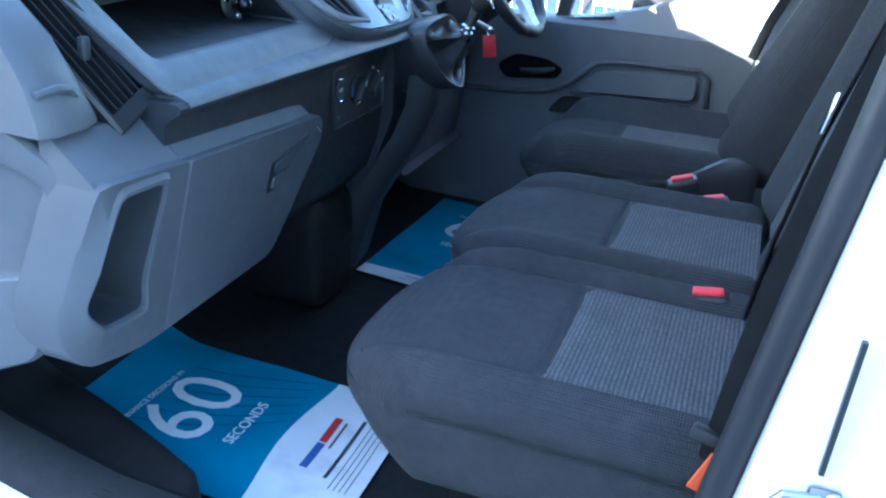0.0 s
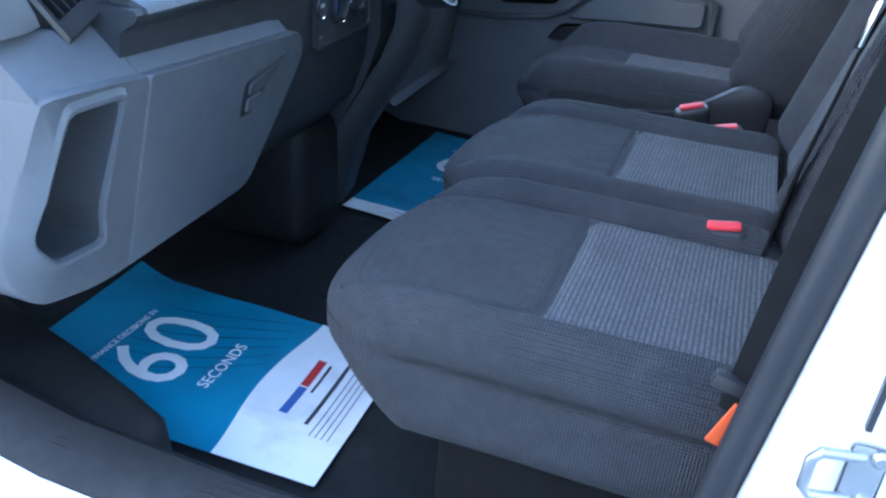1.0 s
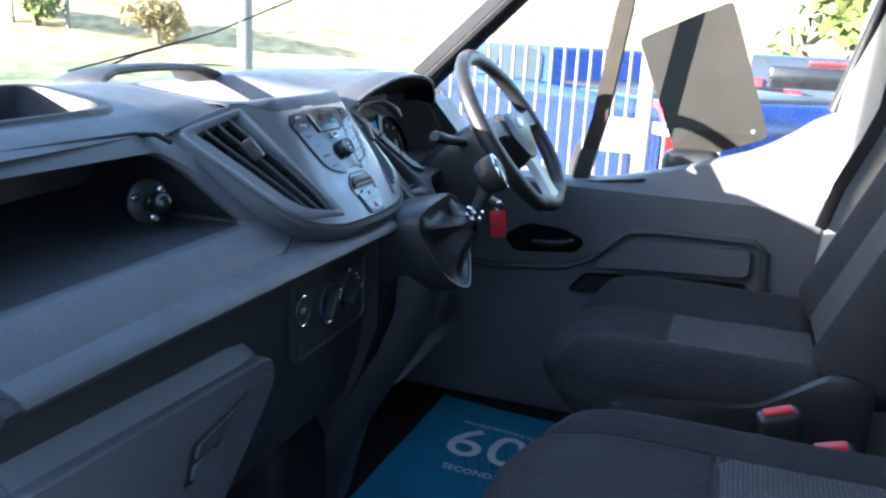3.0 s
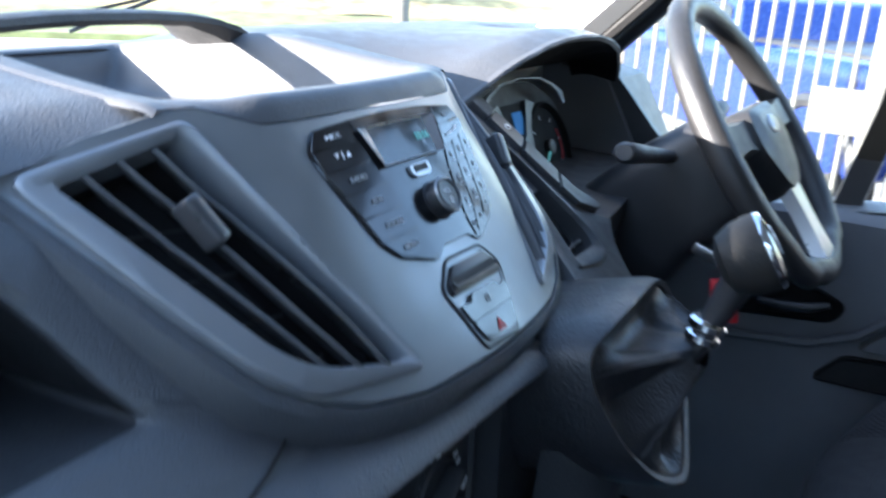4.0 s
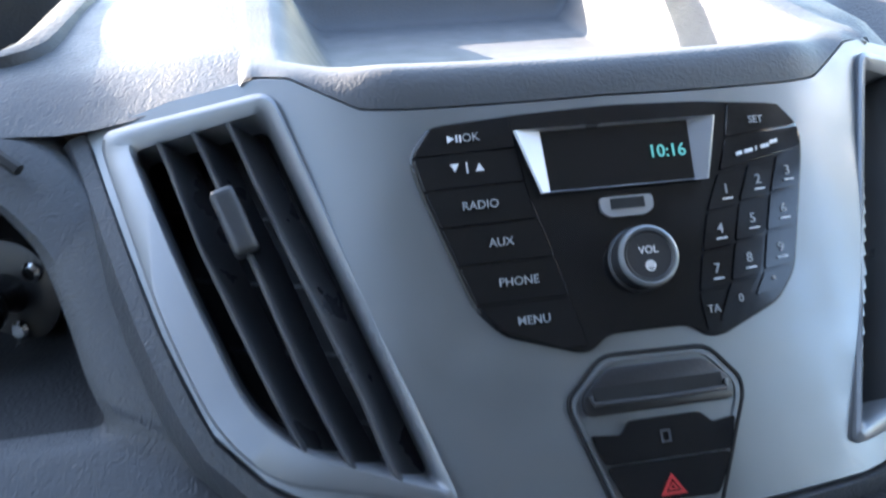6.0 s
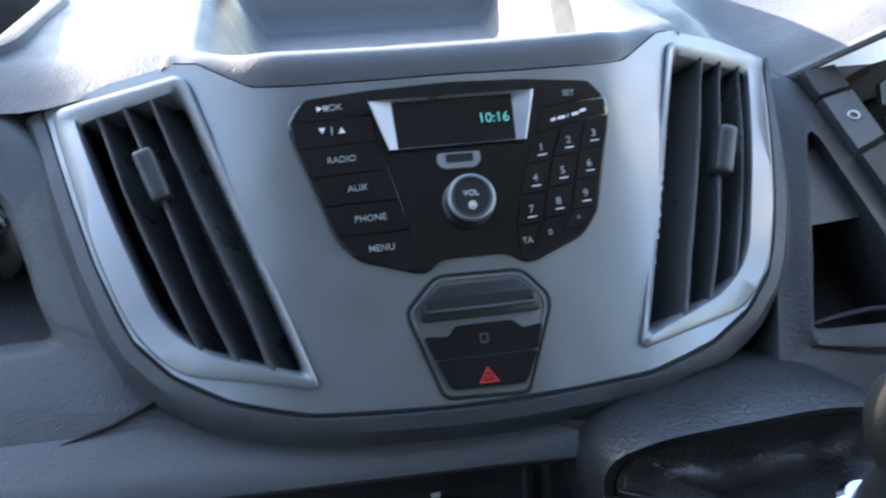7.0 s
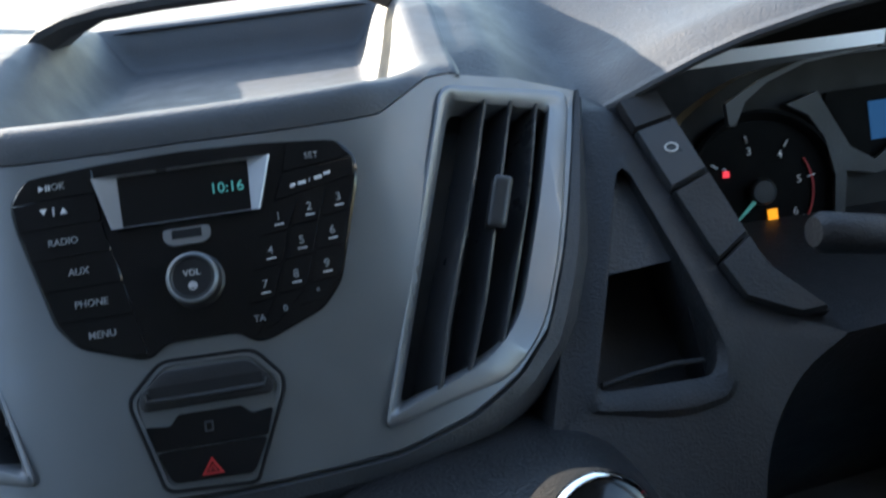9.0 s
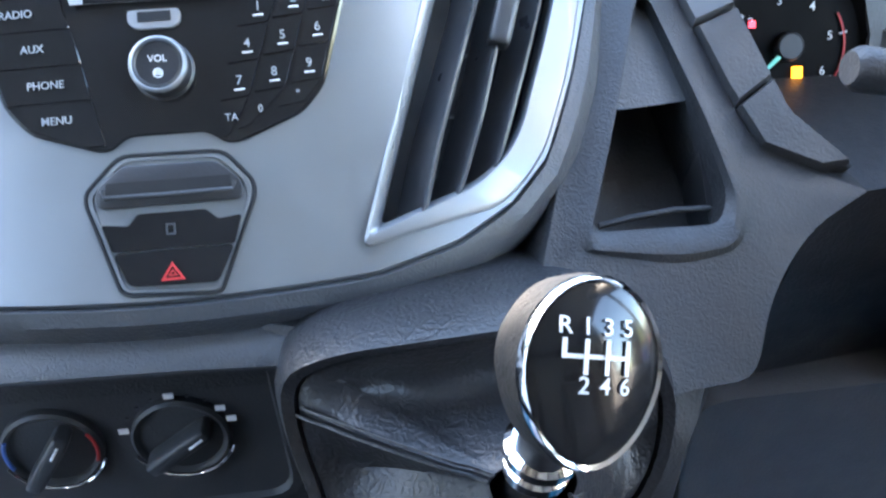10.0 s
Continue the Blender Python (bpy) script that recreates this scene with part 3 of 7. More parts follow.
def middle_tray():
    """The document tray over the radio: one moulded bowl with a rolled front lip, side walls and an arched rail."""
    def step(t):
        t = max(0.0, min(1.0, t))
        return t * t * (3 - 2 * t)

    side_top = TRAY_SIDE
    bm = bmesh.new()
    ny, nx = 84, 84
    rows = []
    for i in range(ny + 1):
        side = -0.180 + 0.360 * i / ny
        a = abs(side)
        zt = stack_top(min(a, 0.165))
        x0 = on_stack(min(a, 0.165), zt).x + 0.0005
        row = []
        for j in range(nx + 1):
            x = lerp(x0, -0.600, (j / nx) ** 1.2)
            back = x0 - x
            y = math.copysign(min(a, 0.155) + max(0.0, a - 0.155) * lerp(0.75, 1.0, step(back / 0.18)), side)
            lip = lerp(1.0865, interp(x, side_top), max(step((a - 0.10) / 0.035), step((back - 0.03) / 0.05)))
            lip = lerp(lip, 1.067, step((0.150 - a) / 0.03) * step((-0.530 - x) / 0.03))
            z = lip - (lip - zt + 0.0015) * max(0.0, 1 - back / 0.017) ** 2.2
            floor_z = lerp(1.042, 1.024, step((-0.22 - x) / 0.25))
            into = min((0.156 - a) / 0.044, (back - 0.020) / 0.085, (x + 0.575) / 0.030)
            z = lerp(z, floor_z, step(into))
            z -= 0.004 * step((a - 0.176) / 0.004)
            row.append((x, y, z))
        rows.append(row)
    loft(bm, rows, closed=False, cap=False)
    part("tray", bm, M_TRAY, dash, "smooth moulded document tray with a rolled lip", angle=70)
    bm = bmesh.new()
    half = [(-0.366, 0.166, 1.072), (-0.392, 0.169, 1.083), (-0.406, 0.165, 1.092), (-0.412, 0.152, 1.102), (-0.416, 0.130, 1.109), (-0.418, 0.10, 1.113), (-0.420, 0.05, 1.1155)]
    pts = [(x, -y, z) for x, y, z in half] + [(-0.42, 0.0, 1.1162)] + half[::-1]
    rings = []
    for x, y, z in pts:
        e = step((abs(y) - 0.100) / 0.055)
        z -= 0.003
        rings.append([(x + 0.015 + 0.010 * e, y, z - 0.003), (x + 0.013 + 0.010 * e, y, z + 0.003), (x + 0.006, y, z + 0.005), (x - 0.012, y, z + 0.005), (x - 0.038 - 0.030 * e, y, z + 0.002 - 0.006 * e),
                      (x - 0.041 - 0.034 * e, y, z - 0.004 - 0.010 * e), (x - 0.022 - 0.020 * e, y, z - 0.009 - 0.016 * e), (x + 0.010 + 0.006 * e, y, z - 0.008 - 0.010 * e)])
    loft(bm, rings)
    part("tray_rail", bm, M_DASH_LOW, dash, "dark arched rail over the tray")


# ---- passenger's face of the dashboard ----
def face_x(z):
    return -0.185 + (1.045 - z) * 1.03


def shelf():
    outer = rounded([(-0.785, 1.048), (-0.285, 1.050), (-0.250, 1.02), (-0.218, 0.960), (-0.175, 0.918), (-0.12, 0.897), (-0.10, 0.888), (-0.725, 0.888)], [0.02, 0.02, 0.02, 0.02, 0.02, 0.004, 0.004, 0.02], 5)
    inner = rounded([(-0.715, 1.028), (-0.315, 1.026), (-0.285, 1.000), (-0.272, 0.975), (-0.262, 0.950), (-0.250, 0.932), (-0.42, 0.931), (-0.690, 0.930)], [0.02, 0.03, 0.01, 0.01, 0.01, 0.01, 0.01, 0.02], 5)
    cy, cz = -0.49, 0.975

    def ring(outline, d, shrink=0.0, up=0.0):
        r = []
        for y, z in outline:
            yy, zz = lerp(y, cy, shrink), lerp(z, cz, shrink)
            r.append((face_x(zz) - d, yy, zz + up))
        return r

    bm = bmesh.new()
    loft(bm, [ring(outer, 0.03), ring(outer, 0.004), ring(outer, 0.0, 0.012), ring(inner, 0.004, -0.05), ring(inner, 0.012, -0.01), ring(inner, 0.022)], cap=False)
    part("shelf", bm, M_DASH, dash, "grained frame of the open glove shelf")
    # recess walls coloured darker than the frame to imitate shade
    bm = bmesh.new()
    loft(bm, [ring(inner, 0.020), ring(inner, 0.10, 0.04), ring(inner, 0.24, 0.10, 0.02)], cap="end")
    part("shaded_shelf_recess", bm, M_SHELF_SHADE, dash, "glove shelf recess, darkened in colour for its shade")
    # dark groove over the shelf
    bm = bmesh.new()
    tube(bm, [(face_x(1.05) - 0.004, y, 1.051) for y in (-0.78, -0.6, -0.45, -0.33)] + [(-0.178, -0.305, 1.049), (-0.168, -0.288, 1.038)], 0.0035, 6)
    part("groove", bm, M_GAP_SHADE, dash)
    bm = bmesh.new()
    tube(bm, [(face_x(z) + 0.0006, y, z) for y, z in ((-0.165, 0.914), (-0.185, 0.909), (-0.215, 0.900), (-0.245, 0.894), (-0.275, 0.891), (-0.45, 0.8905), (-0.71, 0.8905))], 0.0013, 6)
    part("seam", bm, M_GAP_SHADE, dash)


shelf()


def lower_dash():
    prof = [(-0.022, 0.890), (-0.016, 0.884), (-0.020, 0.876), (-0.040, 0.858), (-0.046, 0.80), (-0.046, 0.74), (-0.055, 0.66), (-0.085, 0.57), (-0.15, 0.50), (-0.42, 0.45), (-0.42, 0.89)]
    bm = bmesh.new()
    ys = [(-0.735, 0.006), (-0.5, 0.010), (-0.2, 0.018), (0.0, 0.026), (0.06, 0.030), (0.10, 0.015), (0.125, -0.02), (0.14, -0.06)]
    loft(bm, [[(x + (dx * max(0.0, min(1.0, (z - 0.855) / 0.02)) + 0.008 if x > -0.3 else 0), y, z - 0.006) for x, z in prof] for y, dx in ys])
    part("lower_panel", bm, M_DASH_LOW, dash, "black lower dash panel")
    # passenger-side crease strip, dark grey
    bm = bmesh.new()
    loft(bm, [[(x + (dx if x > -0.05 else 0), y, z - 0.006) for x, z in ((-0.07, 0.912), (-0.028, 0.895), (-0.016, 0.890), (-0.012, 0.884), (-0.016, 0.879), (-0.03, 0.879), (-0.08, 0.879))] for y, dx in ((-0.715, 0.012), (-0.5, 0.016), (-0.22, 0.024), (0.0, 0.032), (0.06, 0.036))])
    part("crease_strip", bm, M_DASH, dash)


lower_dash()


def glove_box():
    g = new("glove_box")
    g.parent = dash
    g["label"] = "closed pale grey glove box with a finger latch"
    outline = rounded([(-0.724, 0.802), (-0.312, 0.782), (-0.288, 0.735), (-0.345, 0.62), (-0.405, 0.515), (-0.724, 0.503)], [0.004, 0.030, 0.035, 0.06, 0.03, 0.004], 6)

    def fx(y, z):
        return 0.0 - (0.79 - z) * 0.22

    def build(bm, line, d0, d1, lean=0.0):
        cy = sum(p[0] for p in line) / len(line)
        cz = sum(p[1] for p in line) / len(line)
        rings = []
        for sh, d in ((0.0, d1), (0.0, d0 + 0.007), (0.005, d0 + 0.002), (0.014, d0)):
            rings.append([(fx(y, z) - d, lerp(y, cy, sh), lerp(z, cz, sh)) for y, z in line])
        loft(bm, rings)

    bm = bmesh.new()
    build(bm, outline, 0.0, 0.10)
    door = part("lid", bm, M_GREY, g)
    # sloping top of the box, running back under the shelf
    bm = bmesh.new()
    loft(bm, [[(-0.002 - 0.004, y, zt - 0.014), (-0.010, y, zt - 0.002), (-0.018, y, zt + 0.004), (-0.075, y, zt + 0.055), (-0.09, y, zt + 0.055), (-0.09, y, zt - 0.02)] for y, zt in ((-0.724, 0.800), (-0.60, 0.794), (-0.47, 0.787), (-0.37, 0.782), (-0.33, 0.775), (-0.308, 0.758))])
    part("top_ledge", bm, M_GREY, g)
    # latch: dark plate painted for the finger recess's shade, under a paddle and scoop
    def plate(pts, h0, h1, r):
        b2 = bmesh.new()
        line = rounded(pts, r, 3)
        cy2 = sum(p[0] for p in line) / len(line)
        cz2 = sum(p[1] for p in line) / len(line)
        loft(b2, [[(fx(y, z) - 0.004, y, z) for y, z in line], [(fx(y, z) + h0, y, z) for y, z in line], [(fx(y, z) + h1, lerp(y, cy2, 0.06), lerp(z, cz2, 0.06)) for y, z in line]])
        return b2

    dark = material("latch_shade_grey", (0.022, 0.023, 0.026), 0.5, vary=0.05)
    part("latch_shade", plate([(-0.357, 0.757), (-0.476, 0.727), (-0.476, 0.666), (-0.440, 0.670)], 0.001, 0.0025, 0.008), dark, g, "dark plate painted for the shade of the latch recess")
    part("latch", plate([(-0.372, 0.747), (-0.466, 0.723), (-0.466, 0.702), (-0.408, 0.710)], 0.003, 0.006, 0.006), M_DASH, g, "grey latch paddle")
    part("latch_scoop", plate([(-0.425, 0.702), (-0.466, 0.696), (-0.466, 0.674), (-0.442, 0.677)], 0.003, 0.006, 0.004), M_GREY, g)
    # outer end of the box: fixed pale panel with the tall pocket
    bm = bmesh.new()
    outer = rounded([(-0.908, 0.818), (-0.7255, 0.803), (-0.7255, 0.503), (-0.80, 0.505), (-0.918, 0.535), (-0.935, 0.62)], [0.014, 0.003, 0.003, 0.04, 0.04, 0.03], 5)
    inner = rounded([(-0.872, 0.786), (-0.776, 0.782), (-0.803, 0.632), (-0.790, 0.583), (-0.876, 0.588), (-0.912, 0.630), (-0.898, 0.70)], [0.014, 0.012, 0.025, 0.014, 0.02, 0.02, 0.03], 5)

    def even(line, cy, cz, n=72):
        """The outline sampled by angle round its middle."""
        res = []
        for k in range(n):
            a = 2 * math.pi * k / n
            d = Vector((math.cos(a), math.sin(a)))
            best = 9.0
            for p, q in zip(line, line[1:] + line[:1]):
                p, q = Vector(p) - Vector((cy, cz)), Vector(q) - Vector((cy, cz))
                e = q - p
                den = d.x * e.y - d.y * e.x
                if abs(den) > 1e-9:
                    s = (p.x * e.y - p.y * e.x) / den
                    w = (p.x * d.y - p.y * d.x) / den
                    if s > 0 and -1e-6 <= w <= 1 + 1e-6:
                        best = min(best, s)
            res.append((cy + d.x * best, cz + d.y * best))
        return res

    outer, inner = even(outer, -0.842, 0.67), even(inner, -0.842, 0.67)

    def rg(line, d, sh=0.0):
        return [(fx(y, z) - d - 0.9 * max(0.0, -0.90 - y), lerp(y, -0.842, sh), lerp(z, 0.67, sh)) for y, z in line]

    loft(bm, [rg(outer, 0.08), rg(outer, 0.006), rg(outer, 0.0, 0.008), rg(inner, -0.001, -0.16), rg(inner, -0.006, -0.09), rg(inner, -0.005, -0.04), rg(inner, 0.004, 0.0)], cap=False)
    part("end_panel", bm, M_GREY, g, "pale grey end panel with a tall narrow pocket")
    # pocket walls: the panel's plastic, with shade mixed into a darker colour
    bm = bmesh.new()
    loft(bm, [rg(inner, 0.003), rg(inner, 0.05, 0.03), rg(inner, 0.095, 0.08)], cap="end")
    part("pocket_shade", bm, M_POCKET_SHADE, g, "pocket interior, grey plastic darkened for its shade")
    bm = bmesh.new()
    loft(bm, [[(-0.006, y, zt - 0.014), (-0.010, y, zt - 0.002), (-0.018, y, zt + 0.004), (-0.075, y, zt + 0.055), (-0.09, y, zt + 0.055), (-0.09, y, zt - 0.02)] for y, zt in ((-0.908, 0.816), (-0.726, 0.8005))])
    part("top_ledge", bm, M_GREY, g)


glove_box()


def dash_side():
    """The end of the dashboard towards the door: pale, with a shallow recess."""
    outer = rounded([(-0.008, 0.822), (-0.07, 0.872), (-0.40, 0.90), (-0.42, 0.45), (-0.20, 0.485), (-0.075, 0.535)], [0.015, 0.01, 0.02, 0.02, 0.05, 0.02], 4)
    inner = rounded([(-0.035, 0.800), (-0.08, 0.825), (-0.36, 0.845), (-0.37, 0.64), (-0.20, 0.652), (-0.07, 0.665)], [0.015, 0.03, 0.02, 0.02, 0.03, 0.03], 4)
    bm = bmesh.new()

    def rg(line, y, sh=0.0):
        return [(lerp(x, -0.2, sh) - 0.052, y + 0.036 + 0.24 * lerp(x, -0.2, sh), lerp(z, 0.72, sh)) for x, z in line]

    loft(bm, [rg(outer, -0.925), rg(outer, -0.934), rg(outer, -0.940, 0.02), rg(inner, -0.941, -0.05), rg(inner, -0.938), rg(inner, -0.928, 0.05), rg(inner, -0.926, 0.1)], cap="end")
    part("side_panel", bm, M_GREY, dash, "pale grey dash side with a shallow recess")


dash_side()


def dash_end():
    """The pale end cap beside the outer vent with a moulded grip."""
    bm = bmesh.new()
    sec = [(-0.93, 0.0), (-0.91, 0.012), (-0.86, 0.012), (-0.825, 0.0)]
    prof = [(-0.215, 1.05), (-0.16, 1.03), (-0.11, 0.985), (-0.08, 0.93), (-0.068, 0.885), (-0.068, 0.872), (-0.25, 0.872), (-0.30, 1.04)]
    loft(bm, [[(x + (dx if x > -0.2 else 0), y + (0.055 * (z - 0.87) / 0.18 * -1 if y > -0.85 else 0), z) for x, z in prof] for y, dx in sec])
    part("end_cap", bm, M_GREY, dash, "pale grey moulded dash end")
    bm = bmesh.new()
    tube(bm, [(-0.070, -0.925, 0.925), (-0.064, -0.895, 0.930), (-0.064, -0.875, 0.926), (-0.068, -0.862, 0.915)], 0.006, 8)
    part("grip", bm, M_GREY, dash)


dash_end()


# ---- centre panel ----
SN = Vector((0.811, 0.0, 0.584))
SV = Vector((-0.584, 0.0, 0.811))
S0 = Vector((0.0, 0.0, 0.92))
STACK = Matrix(((0.0, SV.x, SN.x, S0.x), (1.0, SV.y, SN.y, S0.y), (0.0, SV.z, SN.z, S0.z), (0, 0, 0, 1)))


def stack_back(y, z=1.05):
    """How far the panel falls back beside its flat middle: less towards its foot."""
    a = max(0.0, abs(y) - 0.085)
    return 0.66 * a * a / (a + 0.03) * interp(z, [(0.91, 0.45), (0.95, 0.5), (1.0, 0.78), (1.04, 1.0)])


def bow(y):
    """The gentle sideways curve of the whole panel."""
    return y * y / 1.7


def on_stack(y, z, h=0.0):
    back = (stack_back(y, z) ** 3 + (bow(y) * 1.23) ** 3) ** (1 / 3)
    return Vector((-0.72 * (z - 0.92) - back, y, z)) + SN * h


def st(a, b, h=0.0):
    """A point in the flat middle: a across, b up the slope, h out of it."""
    return S0 + Vector((0, a, 0)) + SV * b + SN * (h - bow(a))


def stack_top(y):
    return interp(abs(y), [(0.0, 1.074), (0.118, 1.072), (0.150, 1.083), (0.165, 1.082), (0.21, 1.068), (0.257, 1.047)])


def stack_bottom(y):
    return interp(abs(y), [(0.0, 0.910), (0.10, 0.911), (0.145, 0.917), (0.176, 0.9270), (0.1985, 0.9425), (0.2200, 0.9745), (0.2390, 1.010), (0.257, 1.0445)])


VENT = [(0.251, 1.0455), (0.159, 1.073), (0.0955, 0.9250), (0.174, 0.9305), (0.1955, 0.9450), (0.2170, 0.9770)]
HOLE = [(0.2325, 1.0420), (0.1625, 1.0665), (0.1015, 0.9310), (0.161, 0.9425), (0.1820, 0.9550), (0.2120, 1.0050)]


def inside(p, poly):
    c = False
    for (x0, y0), (x1, y1) in zip(poly, poly[1:] + poly[:1]):
        if (y0 > p[1]) != (y1 > p[1]) and p[0] < (x1 - x0) * (p[1] - y0) / (y1 - y0) + x0:
            c = not c
    return c


centre = new("centre_panel")
centre.parent = dash
centre["label"] = "satin silver centre panel"


def stack_panel():
    bm = bmesh.new()
    ny, nz = 210, 70
    small = [(lerp(y, p, 0.45), lerp(z, q, 0.45)) for (y, z), (p, q) in zip(VENT, HOLE)]
    vs = []
    for i in range(ny + 1):
        y = -0.257 + 0.514 * i / ny
        z0, z1 = stack_bottom(y), stack_top(y)
        vs.append([bm.verts.new(on_stack(y, lerp(z0, z1, j / nz), -0.006 if j in (0, nz) else 0.0)) for j in range(nz + 1)])
    for i in range(ny):
        for j in range(nz):
            c = (vs[i][j].co + vs[i + 1][j + 1].co) / 2
            if not inside((abs(c.y), c.z), small):
                bm.faces.new((vs[i][j], vs[i + 1][j], vs[i + 1][j + 1], vs[i][j + 1]))
    bmesh.ops.delete(bm, geom=[v for v in bm.verts if not v.link_faces], context="VERTS")
    part("panel", bm, M_SILVER, centre, angle=60)
    # dark border that wraps the silver panel below and at both sides
    bm = bmesh.new()
    pts = []
    for k in range(61):
        y = -0.257 + 0.514 * k / 60
        pts.append((y, stack_bottom(y)))
    pts = [(-0.258, 1.047)] + pts + [(0.258, 1.047)]
    rings = []
    for k, (y, z) in enumerate(pts):
        a, b = Vector(pts[max(0, k - 1)]), Vector(pts[min(len(pts) - 1, k + 1)])
        d = (b - a).normalized()
        o = Vector((d.y, -d.x))
        w = 0.005 + 0.016 * min(1.0, (len(pts) - 1 - k) / 5)
        p = lambda f, h: on_stack(y, z, 0) + Vector((0, o.x, o.y)) * (w * f) + Vector((-0.72 * o.y * w * f * 0.3, 0, 0)) + SN * h
        rings.append([p(-0.06, -0.004), p(0.05, 0.001), p(0.45, 0.002), p(0.85, -0.006), p(1.05, -0.020), p(1.0, -0.05), p(0.0, -0.05)])
    loft(bm, rings)
    part("surround", bm, M_DASH, centre, "dark grained surround")


stack_panel()
middle_tray()


def vent(side):
    v = new("air_vent")
    v.parent = dash
    v["label"] = "slatted air vent in a pale silver frame"
    line = rounded([(side * y, z) for y, z in VENT], [0.012, 0.008, 0.006, 0.02, 0.03, 0.03], 5)
    hole = rounded([(side * y, z) for y, z in HOLE], [0.006, 0.006, 0.004, 0.03, 0.03, 0.03], 5)
    cy, cz = side * 0.170, 0.99

    def ring(h, sh, which=None):
        r = []
        for y, z in which or line:
            yy, zz = lerp(y, cy, sh), lerp(z, cz, sh)
            r.append(on_stack(yy, zz, h))
        return r

    bm = bmesh.new()
    loft(bm, [ring(-0.004, -0.03), ring(0.003, -0.02), ring(0.0045, 0.01), ring(0.004, -0.05, hole), ring(0.0, 0.0, hole), ring(-0.02, 0.04, hole)], cap=False)
    part("frame", bm, M_VENTRIM, v, "pale silver vent frame")
    # duct walls coloured near-black for the shade inside the vent
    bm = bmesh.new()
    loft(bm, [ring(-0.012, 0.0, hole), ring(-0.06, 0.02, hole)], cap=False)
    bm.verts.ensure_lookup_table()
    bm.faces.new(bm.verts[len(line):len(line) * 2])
    part("duct", bm, M_GAP_SHADE, v)
    # three upright slats that lean with the vent
    lines = [[(0.937, 0.156), (0.944, 0.161), (0.98, 0.182), (1.01, 0.1995), (1.0470, 0.2175)],
             [(0.932, 0.134), (0.9383, 0.140), (0.968, 0.1565), (1.0021, 0.1725), (1.022, 0.1828), (1.0535, 0.199)],
             [(0.930, 0.1165), (0.9357, 0.1215), (0.9617, 0.1315), (0.9927, 0.147), (1.011, 0.157), (1.0354, 0.1695), (1.0590, 0.1805)]]
    for line2 in lines:
        bm = bmesh.new()
        rings = []
        z0, z1 = line2[0][0], line2[-1][0]
        for z in [lerp(z0, z1, j / 22) for j in range(23)]:
            y = interp(z, line2) + (0.007 if side > 0 else 0.0)
            a = on_stack(side * y, z, 0.0022)
            b = on_stack(side * (y - 0.014), z, -0.022)
            o = Vector((0, 0.0012, 0))
            c = a - SN * 0.002
            rings.append([c - o * 1.5, a - o * 1.1, a + SN * 0.0011, a + o * 1.1, c + o * 1.5, b + o, b - o])
        loft(bm, rings)
        part("slat", bm, M_SLAT, v)
    # cross slats deeper in the duct
    for k in range(4):
        bm = bmesh.new()
        z = 0.952 + 0.026 * k
        pa, pb = on_stack(side * (0.122 + 0.012 * k), z, -0.042), on_stack(side * (0.205 + 0.006 * k), z - 0.004, -0.042)
        tube(bm, [pa, pb], 0.0012, 6)
        part("cross_slat", bm, M_BLACK, v)
    bm = bmesh.new()
    z = 1.019 if side < 0 else 1.006
    y = interp(z, lines[1]) + (0.008 if side > 0 else 0.0)
    m = Matrix.Translation(on_stack(side * y, z, 0.005)) @ STACK.to_3x3().to_4x4() @ pose(0, 0, 0, 0, 0, -side * 18)
    pillow(bm, (0.0062, 0.0165, 0.0085), 0.0026, 10, lambda p: m @ Vector((p.x, p.y, p.z + 0.0012 * math.cos(p.x / 0.0062 * 1.4))))
    part("tab", bm, M_SLAT, v, "grey sliding tab")


vent(-1)
vent(1)

# ---- radio ----
radio = new("radio")
radio.parent = dash
radio["label"] = "black car radio with keypad, round knob and lit clock"
RADIO = [(-0.088, 0.1795), (-0.099, 0.166), (-0.096, 0.150), (-0.078, 0.092), (-0.066, 0.078), (-0.032, 0.0665), (-0.026, 0.0670), (-0.018, 0.0735),
         (0.022, 0.0735), (0.030, 0.0670), (0.038, 0.0670), (0.070, 0.080), (0.082, 0.094), (0.099, 0.152), (0.1005, 0.166), (0.090, 0.1785), (0.045, 0.1815), (0.0, 0.1825), (-0.045, 0.1815)]


def left_edge(b):
    return interp(b, [(0.0670, -0.034), (0.078, -0.066), (0.092, -0.078), (0.150, -0.096), (0.166, -0.099), (0.1795, -0.088)])


def right_edge(b):
    return interp(b, [(0.0670, 0.036), (0.080, 0.070), (0.094, 0.082), (0.152, 0.099), (0.166, 0.1005), (0.1785, 0.090)])


def divide_l(b):
    return interp(b, [(0.067, -0.027), (0.091, -0.0325), (0.125, -0.0400), (0.1406, -0.0447), (0.178, -0.0490), (0.182, -0.0495)])


def divide_r(b):
    return interp(b, [(0.067, 0.0295), (0.084, 0.0272), (0.11, 0.034), (0.1318, 0.0412), (0.150, 0.052), (0.1757, 0.0604), (0.182, 0.0605)])


def key(name, pts, h, mat, parent, r=0.0012):
    bm = bmesh.new()
    line = rounded(pts, r, 2)
    cy = sum(p[0] for p in line) / len(line)
    cz = sum(p[1] for p in line) / len(line)
    loft(bm, [[st(a, b, -0.001) for a, b in line], [st(a, b, h * 0.7) for a, b in line], [st(lerp(a, cy, 0.03), lerp(b, cz, 0.03), h) for a, b in line]])
    return part(name, bm, mat, parent)


